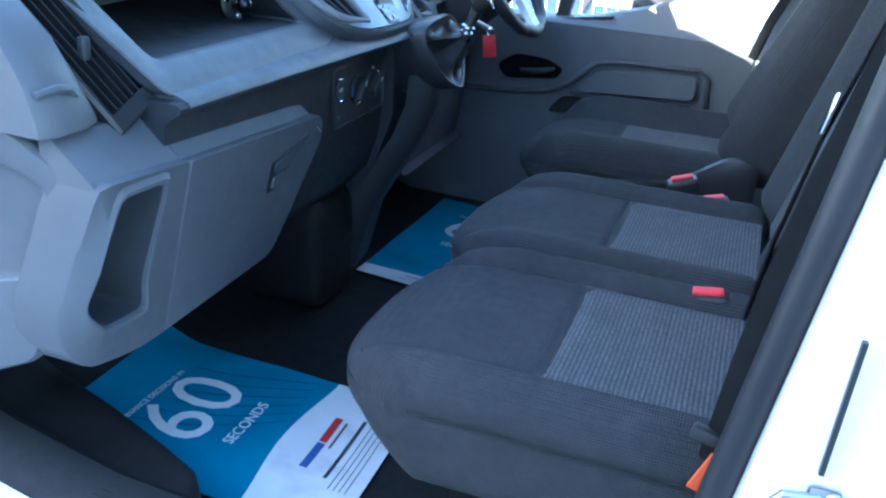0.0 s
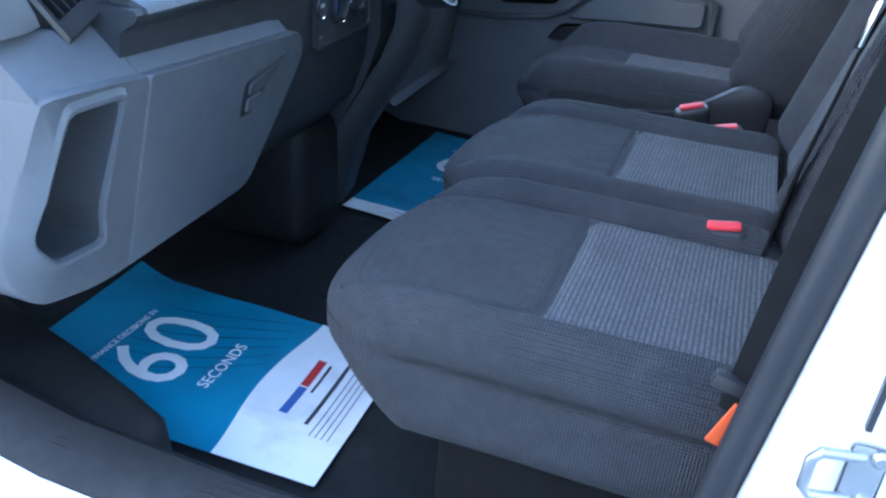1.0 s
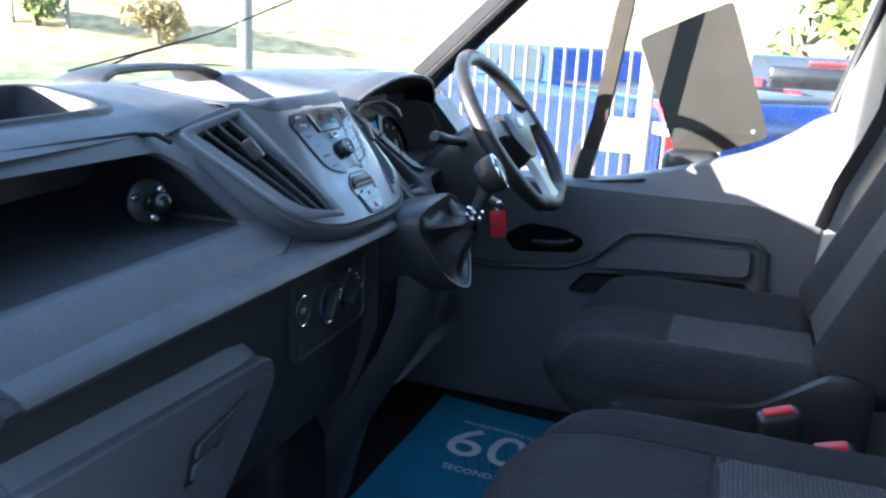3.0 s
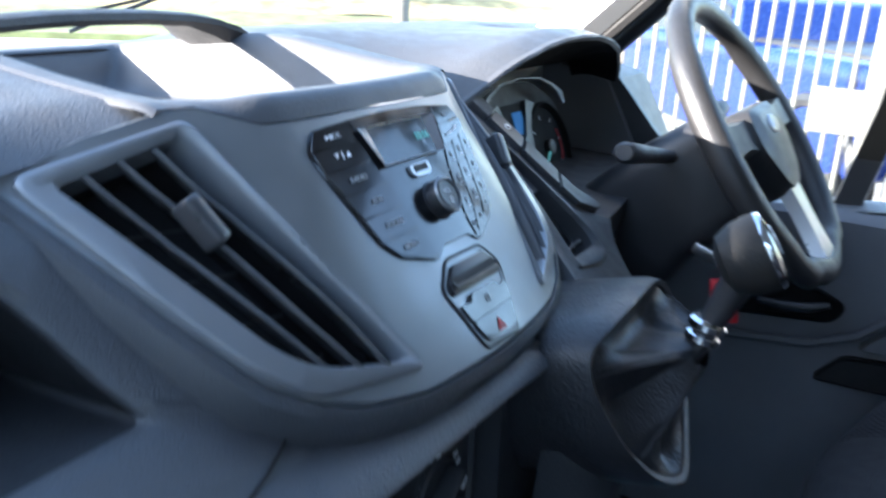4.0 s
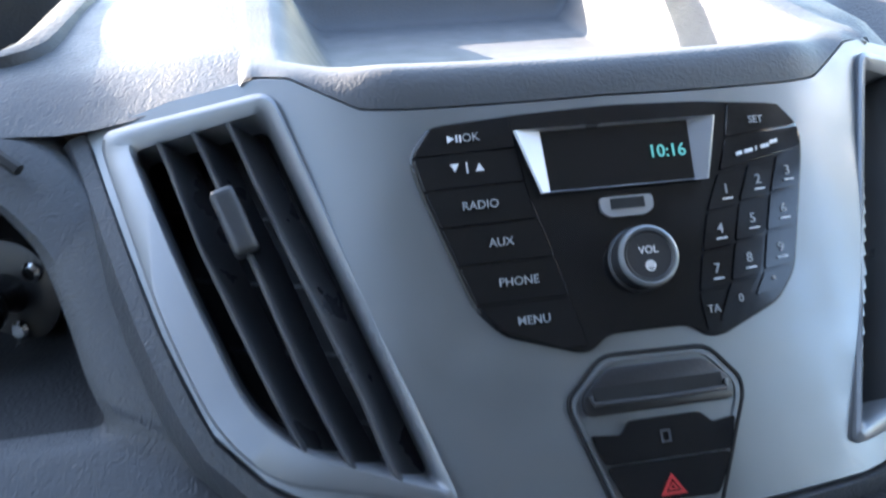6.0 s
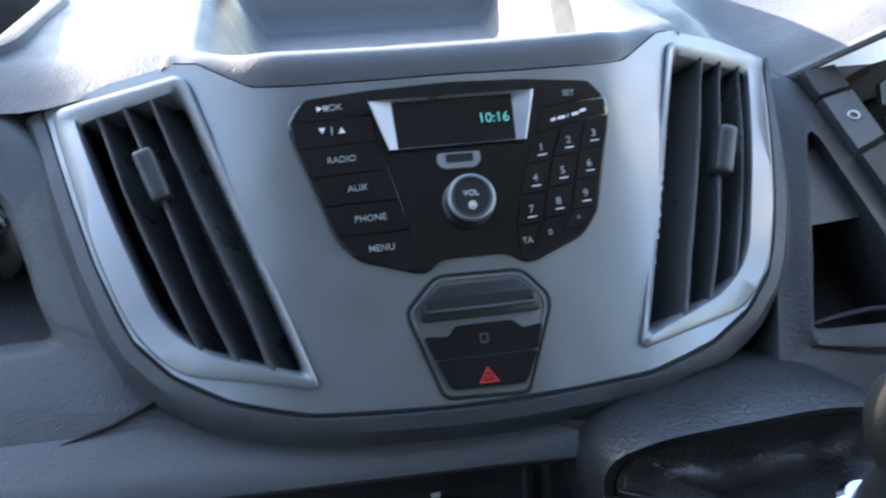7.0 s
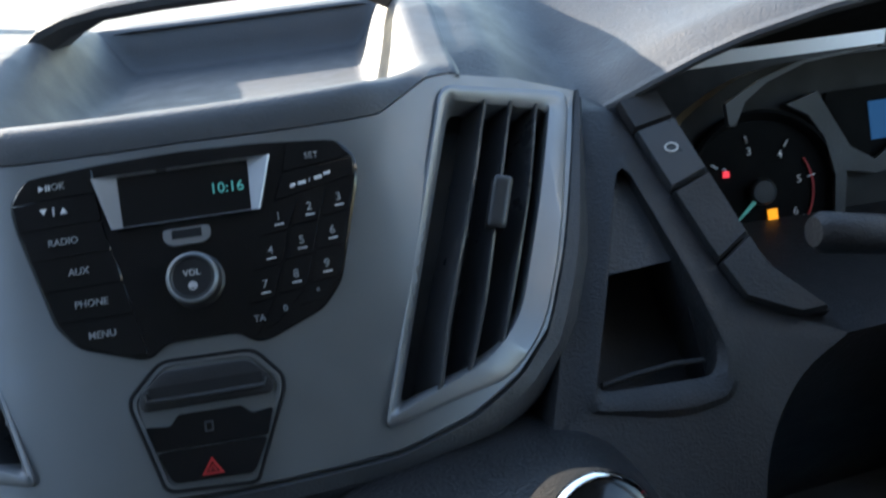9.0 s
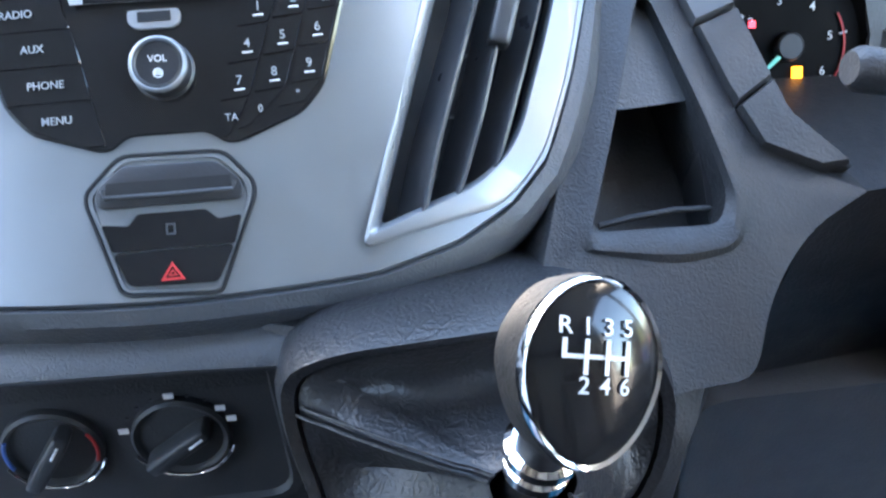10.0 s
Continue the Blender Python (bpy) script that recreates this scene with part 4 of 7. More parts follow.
def label_on(body, a, b, size, parent, mat=None, h=0.0030, name="lettering", turn=0.0):
    return lettering(body, size, STACK @ pose(a, b, h + 0.0003 - bow(a), 0, math.degrees(a * 1.18), turn), mat or M_MARK, parent, name)


def build_radio():
    bm = bmesh.new()
    soft_line = rounded(RADIO, 0.006, 3)
    loft(bm, [[st(a, b, -0.004) for a, b in soft_line], [st(a, b, 0.0006) for a, b in soft_line]] + [[st(a * k, lerp(0.125, b, k), 0.0018) for a, b in soft_line] for k in (0.985, 0.8, 0.6, 0.4, 0.2, 0.05)])
    part("fascia", bm, M_GLOSS, radio, "gloss black fascia")
    # buttons at the left
    rows = [0.0690, 0.0930, 0.1115, 0.1300, 0.1480, 0.1645, 0.1790]
    names = ["MENU", "PHONE", "AUX", "RADIO", None, None]
    for k in range(6):
        b0, b1 = rows[k] + 0.0005, rows[k + 1] - 0.0005
        mid = (b0 + b1) / 2
        pts = [(left_edge(b0) + 0.002, b0), (divide_l(b0) - 0.0005, b0), (divide_l(mid) - 0.0005, mid), (divide_l(b1) - 0.0005, b1), (left_edge(b1) + 0.002, b1), (left_edge(mid) + 0.002, mid)]
        key("button", pts, 0.0027, M_GLOSS, radio)
        a = (left_edge(mid) + divide_l(mid)) / 2
        if names[k]:
            label_on(names[k], (-0.0515, -0.0559, -0.0614, -0.0686)[k], (0.0839, 0.1022, 0.1209, 0.1392)[k], 0.0056, radio)
    label_on("OK", -0.0690, 0.1716, 0.0056, radio)
    # play mark, pause bars, up and down marks
    for pts in ([(-0.0800, 0.1733), (-0.0800, 0.1699), (-0.0768, 0.1716)], [(-0.0760, 0.1733), (-0.0760, 0.1699), (-0.0753, 0.1699), (-0.0753, 0.1733)], [(-0.0743, 0.1733), (-0.0743, 0.1699), (-0.0736, 0.1699), (-0.0736, 0.1733)],
                [(-0.0802, 0.1597), (-0.0762, 0.1597), (-0.0782, 0.1560)], [(-0.0728, 0.1598), (-0.0723, 0.1598), (-0.0723, 0.1548), (-0.0728, 0.1548)], [(-0.0688, 0.1553), (-0.0648, 0.1553), (-0.0668, 0.1590)]):
        bm = bmesh.new()
        loft(bm, [[st(a, b, 0.0030) for a, b in pts], [st(a, b, 0.0040) for a, b in pts]])
        part("mark", bm, M_INK, radio, smooth=False)
    # keypad at the right
    def kx(i, b):
        return lerp(divide_r(b) + 0.0005, right_edge(b) - 0.0015, i / 3)
    rb = [0.0690, 0.0875, 0.1062, 0.1252, 0.1440]
    caps = [["TA", "0", "*"], ["7", "8", "9"], ["4", "5", "6"], ["1", "2", "3"]]
    for r in range(4):
        for c in range(3):
            lift = 0.0036 * c
            b0, b1 = rb[r] + 0.0005 + lift, rb[r + 1] - 0.0005 + lift
            if r == 0:
                b0 = max(b0, [0.0680, 0.0730, 0.0835][c])
            pts = [(kx(c, b0) + 0.0004, b0), (kx(c + 1, b0) - 0.0004, b0 + 0.002), (kx(c + 1, b1) - 0.0004, b1 + 0.002), (kx(c, b1) + 0.0004, b1)]
            key("key", pts, 0.0028, M_GLOSS, radio)
            a, b = (kx(c, (b0 + b1) / 2) + kx(c + 1, (b0 + b1) / 2)) / 2, (b0 + b1) / 2
            label_on(caps[r][c], a, b + 0.001, 0.0066 if r else 0.0052, radio)
            if r:
                bm = bmesh.new()
                q = [(a - 0.0026, b - 0.0042), (a + 0.0026, b - 0.0038), (a + 0.0026, b - 0.0031), (a - 0.0026, b - 0.0035)]
                loft(bm, [[st(x, y, 0.003) for x, y in q], [st(x, y, 0.004) for x, y in q]])
                part("mark", bm, M_INK, radio, smooth=False)
    key("key", [(kx(0, 0.1450) + 0.0004, 0.1450), (right_edge(0.156) - 0.002, 0.1555), (right_edge(0.166) - 0.002, 0.1655), (kx(0, 0.161), 0.1605)], 0.0028, M_GLOSS, radio)
    key("key", [(kx(0, 0.1620), 0.1615), (right_edge(0.167) - 0.002, 0.167), (0.089, 0.1775), (kx(0, 0.178), 0.1785)], 0.0028, M_GLOSS, radio)
    label_on("SET", 0.0745, 0.1695, 0.0052, radio)
    for a0, a1, b in ((0.0605, 0.0635, 0.1515), (0.065, 0.0695, 0.1525), (0.0715, 0.0720, 0.1535), (0.0745, 0.079, 0.1545), (0.080, 0.0840, 0.1565)):
        bm = bmesh.new()
        q = [(a0, b), (a1, b + 0.0008), (a1, b + 0.0026), (a0, b + 0.0018)]
        loft(bm, [[st(x, y, 0.003) for x, y in q], [st(x, y, 0.004) for x, y in q]])
        part("mark", bm, M_INK, radio, smooth=False)
    # display with its slanting silver cheeks
    d = new("display")
    d.parent = radio
    d["label"] = "dark display with cyan clock digits"
    bm = bmesh.new()
    pts = [(-0.0495, 0.1722), (0.0515, 0.1722), (0.0425, 0.1410), (-0.0405, 0.1410)]
    win = [(-0.036, 0.1715), (0.038, 0.1715), (0.037, 0.1425), (-0.035, 0.1425)]
    loft(bm, [[st(a, b, 0.0055) for a, b in pts], [st(a, b, 0.0062) for a, b in [(lerp(x, 0, 0.02), y) for x, y in pts]], [st(a, b, 0.0020) for a, b in win]], cap=False)
    part("bezel", bm, M_RIM, d, "silver display cheeks")
    bm = bmesh.new()
    loft(bm, [[st(a, b, 0.0012) for a, b in win], [st(a, b, 0.0021) for a, b in win]])
    part("screen", bm, M_GLOSS, d)
    label_on("10:16", 0.0250, 0.1568, 0.0088, d, M_LED, 0.0024, "digits")
    # socket and knob
    bm = bmesh.new()
    q = rounded([(-0.013, 0.1365), (0.013, 0.1365), (0.013, 0.1300), (0.009, 0.1270), (-0.009, 0.1270), (-0.013, 0.1300)], 0.002, 2)
    loft(bm, [[st(a, b, 0.0015) for a, b in q], [st(a, b, 0.0042) for a, b in q]])
    part("socket", bm, M_RIM, radio, "small usb socket with a silver lip")
    bm = bmesh.new()
    q = [(-0.008, 0.1355), (0.0085, 0.1355), (0.0085, 0.1305), (-0.008, 0.1305)]
    loft(bm, [[st(a, b, 0.003) for a, b in q], [st(a, b, 0.0047) for a, b in q]])
    part("socket_hole", bm, M_GAP_SHADE, radio)
    knob = new("volume_knob")
    knob.parent = radio
    m = STACK @ pose(0.0025, 0.1060, 0.0) @ Matrix.Scale(0.84, 4)
    bm = bmesh.new()
    lathe(bm, [(0.0185, 0.0), (0.0185, 0.003), (0.0172, 0.004), (0.0168, 0.014), (0.0155, 0.0165), (0.0135, 0.0172), (0.0125, 0.0162), (0.001, 0.0158)], m, 36)
    part("cap", bm, M_BLACK, knob)
    bm = bmesh.new()
    lathe(bm, [(0.0165, 0.0140), (0.0172, 0.0148), (0.0166, 0.0166), (0.0152, 0.0174), (0.0146, 0.0170), (0.0146, 0.0140)], m, 36)
    part("ring", bm, M_SILVER, knob, "chrome knob ring")
    lettering("VOL", 0.0058, m @ pose(0, 0.003, 0.0160), M_INK, knob)
    bm = bmesh.new()
    lathe(bm, [(0.0022, 0.0), (0.0030, 0.0), (0.0030, 0.0005), (0.0022, 0.0005), (0.0022, 0.0)], m @ pose(0, -0.0055, 0.0160), 14)
    part("power_mark", bm, M_INK, knob)


build_radio()


def slot_unit():
    def su(a, b, h=0.0):
        return st(a * 0.955, lerp(b, 0.027, 0.045), h)

    u = new("slot_unit")
    u.parent = dash
    u["label"] = "black disc slot and hazard switch in a silver bezel"
    line = rounded([(-0.024, 0.0660), (0.030, 0.0650), (0.0445, 0.048), (0.0445, 0.040), (0.024, -0.0085), (0.020, -0.0095), (-0.024, -0.0075), (-0.028, -0.005), (-0.043, 0.042), (-0.0425, 0.048)], 0.006, 3)
    cy, cz = 0.0, 0.03

    def rg(h, sh):
        return [su(lerp(a, cy, sh), lerp(b, cz, sh), h) for a, b in line]

    bm = bmesh.new()
    loft(bm, [rg(0.0, -0.02), rg(-0.0012, 0.0), rg(0.0002, 0.02), rg(0.0010, 0.04), rg(0.0010, 0.085), rg(0.0, 0.095)])
    part("bezel", bm, M_SILVER, u)
    bm = bmesh.new()
    tube(bm, [su(a, b, 0.0003) for a, b in line] + [su(*line[0], 0.0003)], 0.0011, 6)
    part("groove", bm, M_GAP_SHADE, u)
    bm = bmesh.new()
    q = rounded([(-0.022, 0.060), (0.026, 0.0595), (0.0385, 0.048), (0.0385, 0.0385), (-0.0365, 0.0385), (-0.037, 0.048)], 0.004, 3)
    loft(bm, [[su(a, b, 0.001) for a, b in q], [su(a, b, 0.0032) for a, b in q], [su(lerp(a, 0, 0.03), lerp(b, 0.049, 0.05), 0.0036) for a, b in q]])
    part("slot_face", bm, M_BLACK, u)
    bm = bmesh.new()
    q = [(-0.031, 0.0515), (0.033, 0.0515), (0.033, 0.0445), (-0.031, 0.0445)]
    loft(bm, [[su(a, b, 0.001) for a, b in q], [su(a, b, 0.00385) for a, b in q]])
    part("slot", bm, M_GAP_SHADE, u)
    bm = bmesh.new()
    tube(bm, [su(-0.033, 0.0480, 0.004), su(-0.032, 0.0440, 0.0045), su(0.0, 0.0435, 0.005), su(0.034, 0.0440, 0.0045), su(0.035, 0.0480, 0.004)], 0.0011, 8)
    part("lip", bm, M_SLAT, u)
    bm = bmesh.new()
    q = rounded([(-0.035, 0.030), (-0.021, 0.0285), (-0.016, 0.0345), (0.019, 0.0345), (0.025, 0.0290), (0.037, 0.0305), (0.0325, 0.0155), (-0.030, 0.0155)], 0.0015, 2)
    loft(bm, [[su(a, b, 0.001) for a, b in q], [su(a, b, 0.0030) for a, b in q]])
    part("lock_switch", bm, M_GLOSS, u)
    bm = bmesh.new()
    q = rounded([(-0.030, 0.0148), (0.0323, 0.0148), (0.0225, -0.0040), (-0.0225, -0.0030)], 0.003, 2)
    loft(bm, [[su(a, b, 0.001) for a, b in q], [su(a, b, 0.0030) for a, b in q]])
    haz = part("hazard_switch", bm, M_GLOSS, u)
    bm = bmesh.new()
    o, i = [(-0.0064, -0.0012), (0.0064, -0.0012), (0.0, 0.0086)], [(-0.0040, 0.0002), (0.0040, 0.0002), (0.0, 0.0061)]
    loft(bm, [[su(a, b, 0.0030) for a, b in o], [su(a, b, 0.0036) for a, b in o], [su(a, b, 0.0036) for a, b in i], [su(a, b, 0.0030) for a, b in i]], cap=False)
    o, i = [(-0.0027, 0.0010), (0.0027, 0.0010), (0.0, 0.0047)], [(-0.0012, 0.0018), (0.0012, 0.0018), (0.0, 0.0034)]
    loft(bm, [[su(a, b, 0.0030) for a, b in o], [su(a, b, 0.0036) for a, b in o], [su(a, b, 0.0036) for a, b in i], [su(a, b, 0.0030) for a, b in i]], cap=False)
    part("triangle", bm, M_REDINK, haz, "red warning triangle", smooth=False)
    bm = bmesh.new()
    q = [(-0.002, 0.0225), (0.003, 0.0225), (0.003, 0.0285), (-0.002, 0.0285)]
    q2 = [(-0.001, 0.0235), (0.002, 0.0235), (0.002, 0.0275), (-0.001, 0.0275)]
    loft(bm, [[su(a, b, 0.0030) for a, b in q], [su(a, b, 0.0034) for a, b in q], [su(a, b, 0.0034) for a, b in q2], [su(a, b, 0.003) for a, b in q2]], cap=False)
    part("mark", bm, M_SLAT, u, smooth=False)


slot_unit()


# ---- heater panel ----
def heater_panel():
    h = new("heater_panel")
    h.parent = dash
    h["label"] = "black heater panel with two rotary knobs and a power socket"
    HX = -0.034
    m0 = Matrix(((0, 0, 1, HX), (1, 0, 0, 0), (0, 1, 0, 0), (0, 0, 0, 1)))
    bm = bmesh.new()
    q = rounded([(-0.215, 0.845), (0.035, 0.850), (0.040, 0.72), (-0.205, 0.715)], 0.02, 4)
    q2 = [(lerp(a, -0.085, 0.04), lerp(b, 0.785, 0.07)) for a, b in q]
    loft(bm, [[(HX - 0.006, a, b) for a, b in q], [(HX + 0.003, a, b) for a, b in q], [(HX + 0.004, a, b) for a, b in q2], [(HX, lerp(a, -0.085, 0.02), lerp(b, 0.785, 0.03)) for a, b in q2]])
    part("plate", bm, M_HEAT, h)
    for y, r in ((-0.105, 0.030), (-0.028, 0.030)):
        k = new("knob")
        k.parent = h
        m = m0 @ pose(y, 0.785, 0)
        bm = bmesh.new()
        lathe(bm, [(r, 0), (r, 0.005), (r - 0.002, 0.007), (r - 0.004, 0.006), (r - 0.005, 0.004), (0.001, 0.004)], m, 32)
        part("dial", bm, M_HEAT, k)
        bm = bmesh.new()
        mm = m @ pose(0, 0, 0.012, 0, 0, -35 if y < -0.05 else -55)
        pillow(bm, (0.0055, r - 0.006, 0.009), 0.004, 6, lambda p: mm @ p)
        part("grip", bm, M_HEAT, k)
        bm = bmesh.new()
        ang = [radians(a) for a in range(200, 345, 6)]
        tube(bm, [m @ Vector((math.cos(a) * (r + 0.001), math.sin(a) * (r + 0.001), 0.006)) for a in ang], 0.0012, 6)
        part("arc", bm, M_CHROME, k, "thin chrome arc")
        bm = bmesh.new()
        tube(bm, [mm @ Vector((0, 0.010, 0.0092)), mm @ Vector((0, r - 0.010, 0.0085))], 0.0009, 6)
        part("pointer", bm, M_INK, k)
    bm = bmesh.new()
    for a0, a1, mt in ((155, 205, 0),):
        tube(bm, [m0 @ Vector((-0.105 + math.cos(radians(a)) * 0.027, 0.785 + math.sin(radians(a)) * 0.027, 0.007)) for a in range(a0, a1, 8)], 0.0013, 6)
    part("cold_mark", bm, M_BLUEINK, h)
    bm = bmesh.new()
    tube(bm, [m0 @ Vector((-0.105 + math.cos(radians(a)) * 0.027, 0.785 + math.sin(radians(a)) * 0.027, 0.007)) for a in range(-20, 30, 8)], 0.0013, 6)
    part("hot_mark", bm, M_REDINK, h)
    for a in range(20, 165, 18):
        bm = bmesh.new()
        q = m0 @ Vector((-0.028 + math.cos(radians(a)) * 0.034, 0.785 + math.sin(radians(a)) * 0.034, 0.0045))
        big = a in (20, 92, 164) or a in (38,)
        box(bm, q, (0.0008, 0.006 if big else 0.0018, 0.004 if big else 0.0018))
        part("mark", bm, M_INK if big else M_SLAT, h, smooth=False)
    m = m0 @ pose(-0.186, 0.798, 0)
    s = new("power_socket")
    s.parent = h
    bm = bmesh.new()
    lathe(bm, [(0.022, 0), (0.022, 0.006), (0.020, 0.008), (0.018, 0.006), (0.001, 0.006)], m, 28)
    part("cover", bm, M_HEAT, s)
    bm = bmesh.new()
    tube(bm, [m @ Vector((math.cos(radians(a)) * 0.0225, math.sin(radians(a)) * 0.0225, 0.0065)) for a in range(60, 301, 8)], 0.0012, 6)
    part("ring", bm, M_CHROME, s, "thin chrome ring")
    lettering("12V", 0.010, m @ pose(0, 0, 0.0065), M_INK, s)
    bm = bmesh.new()
    pillow(bm, (0.004, 0.007, 0.007), 0.003, 5, lambda p: p + Vector((HX + 0.004, -0.190, 0.738)))
    part("button", bm, M_HEAT, h)


heater_panel()


# ---- driver's side of the dashboard ----
def bin_x(y, z):
    return -0.024 - 1.22 * (z - 0.905) - 0.14 * (y - 0.214)


def driver_panel():
    bm = bmesh.new()
    outer = rounded([(0.178, 0.88), (0.211, 0.94), (0.239, 1.0), (0.254, 1.034), (0.284, 1.032), (0.304, 0.989), (0.328, 0.933), (0.36, 0.917), (0.420, 0.912), (0.390, 0.905), (0.355, 0.896), (0.330, 0.882), (0.312, 0.866), (0.300, 0.846), (0.195, 0.846)], 0.012, 3)
    hole = rounded([(0.219, 0.907), (0.2475, 0.950), (0.271, 0.998), (0.279, 1.000), (0.2965, 0.950), (0.306, 0.914), (0.298, 0.902)], [0.010, 0.02, 0.006, 0.006, 0.02, 0.012, 0.012], 4)
    cy, cz = 0.272, 0.930

    def polar(line, n=96):
        """The outline sampled by angle round the bin's middle."""
        res = []
        for k in range(n):
            a = 2 * math.pi * k / n
            d = Vector((math.cos(a), math.sin(a)))
            best = 9.0
            for p, q in zip(line, line[1:] + line[:1]):
                p, q = Vector(p) - Vector((cy, cz)), Vector(q) - Vector((cy, cz))
                e = q - p
                den = d.x * e.y - d.y * e.x
                if abs(den) > 1e-9:
                    s = (p.x * e.y - p.y * e.x) / den
                    u = (p.x * d.y - p.y * d.x) / den
                    if s > 0 and -1e-6 <= u <= 1 + 1e-6:
                        best = min(best, s)
            res.append((cy + d.x * best, cz + d.y * best))
        return res

    po, ph = polar(outer), polar(hole)

    def rg(line, h, sh=0.0):
        return [(bin_x(lerp(y, cy, sh), lerp(z, cz, sh)) + h, lerp(y, cy, sh), lerp(z, cz, sh)) for y, z in line]

    def grow(line, g):
        out = []
        for y, z in line:
            d = Vector((y - cy, z - cz))
            d = d.normalized() * (d.length + g)
            out.append((cy + d.x, cz + d.y))
        return out

    loft(bm, [rg(po, -0.05), rg(po, -0.004), rg(po, 0.0, 0.02), rg(grow(ph, 0.012), 0.0), rg(grow(ph, 0.007), 0.005), rg(grow(ph, 0.003), 0.005), rg(ph, -0.004)], cap=False)
    part("bin_panel", bm, M_DASH_SHADE, dash, "dash panel, darkened for shade, with an open cubby bin")
    bm = bmesh.new()
    deep = [[(x - 0.63 * d, y, z - 0.77 * d) for x, y, z in rg(ph, -0.0035, s)] for d, s in ((0.0, 0.0), (0.025, 0.02), (0.055, 0.06))]
    loft(bm, deep, cap="end")
    part("bin_lining", bm, M_DASH_LOW, dash, "deep black bin")
    bm = bmesh.new()
    q = [(0.228, 0.9055), (0.250, 0.9066), (0.275, 0.9068), (0.297, 0.9052)]
    loft(bm, [[(bin_x(y, z) + dx, y, z + dz) for y, z in q] + [(bin_x(y, z) + dx - 0.002, y, z + dz - 0.003) for y, z in q[::-1]] for dx, dz in ((-0.0165, 0.0), (-0.0135, 0.0004), (-0.0128, -0.0005))])
    part("bin_lip", bm, M_DASH_LOW, dash)
    bm = bmesh.new()
    q = rounded([(0.2475, 0.950), (0.271, 0.999), (0.279, 1.001), (0.2975, 0.950)], 0.004, 3)
    loft(bm, [[(bin_x(y, z) - 0.030, y, z) for y, z in q], [(bin_x(y, z) - 0.012, y, z) for y, z in q]])
    part("bin_back", bm, M_DASH, dash)
    # bank of switches running down beside the bin
    left = [(0.0, 0.287, 1.032), (0.30, 0.300, 0.998), (0.62, 0.318, 0.955), (0.85, 0.332, 0.930), (1.0, 0.366, 0.918)]
    right = [(0.0, 0.318, 1.034), (0.30, 0.330, 1.003), (0.62, 0.345, 0.963), (0.85, 0.353, 0.942), (1.0, 0.384, 0.918)]

    def at(table, t, h):
        y = interp(t, [(r[0], r[1]) for r in table])
        z = interp(t, [(r[0], r[2]) for r in table])
        return Vector((bin_x(y, z), y, z)) + Vector((0.63, 0, 0.77)) * h

    for k, (t0, t1) in enumerate(((0.0, 0.135), (0.145, 0.40), (0.41, 0.68), (0.69, 1.0))):
        bm = bmesh.new()
        ts = [lerp(t0, t1, j / 4) for j in range(5)]
        loop = [(left, t) for t in ts] + [(right, t) for t in ts[::-1]]
        mid = (at(left, (t0 + t1) / 2, 0) + at(right, (t0 + t1) / 2, 0)) / 2
        loft(bm, [[at(a, t, -0.02) for a, t in loop], [at(a, t, 0.003) for a, t in loop], [at(a, t, 0.007).lerp(mid, 0.06) for a, t in loop]])
        sw = part("switch", bm, M_SLAT if k == 1 else M_DASH_LOW, dash)
        if k == 1:
            bm = bmesh.new()
            c = mid + Vector((0.63, 0, 0.77)) * 0.0075
            tube(bm, [c + Vector((-0.0035 * math.sin(x) * 0.77, 0.0045 * math.cos(x), 0.0035 * math.sin(x) * 0.63)) for x in [j * 0.7 for j in range(10)]], 0.0007, 5)
            part("mark", bm, M_INK, sw)
    bm = bmesh.new()
    ts = [j / 8 for j in range(9)]
    loop = [(left, t, -0.004) for t in ts] + [(right, t, 0.004) for t in ts[::-1]]
    loft(bm, [[at(a, t, -0.03) + Vector((0, o, 0)) for a, t, o in loop], [at(a, t, -0.002) + Vector((0, o, 0)) for a, t, o in loop]])
    part("switch_backing", bm, M_GAP_SHADE, dash)
    # dark under-dash wall and the pale knee panel, twin of the glove box
    bm = bmesh.new()
    prof = [(-0.050, 0.905), (-0.062, 0.84), (-0.095, 0.77), (-0.160, 0.60), (-0.22, 0.45), (-0.42, 0.40), (-0.42, 0.92)]
    loft(bm, [[(x + dx, y, z) for x, z in prof] for y, dx in ((0.31, -0.10), (0.335, -0.04), (0.36, 0.0), (0.45, -0.01), (0.70, -0.04), (0.93, -0.05))])
    part("under_panel", bm, M_DASH_SHADE, dash, "black panel under the steering column")
    bm = bmesh.new()
    q = rounded([(0.335, 0.700), (0.93, 0.712), (0.93, 0.43), (0.40, 0.42), (0.345, 0.50)], [0.03, 0.01, 0.01, 0.05, 0.06], 5)
    loft(bm, [[(-0.24, y, z) for y, z in q], [(-0.120, y, z) for y, z in q], [(-0.108 - 0.15 * (0.70 - z), lerp(y, 0.6, 0.02), lerp(z, 0.54, 0.06)) for y, z in q]])
    part("knee_panel", bm, M_GREY, dash, "pale grey knee panel")
    bm = bmesh.new()
    loft(bm, [[(-0.30, y, 1.045), (-0.19, y, 1.02), (-0.14, y, 0.93), (-0.12, y, 0.88), (-0.3, y, 0.86)] for y in (0.74, 0.82, 0.93)])
    part("outer_panel", bm, M_DASH, dash)


driver_panel()


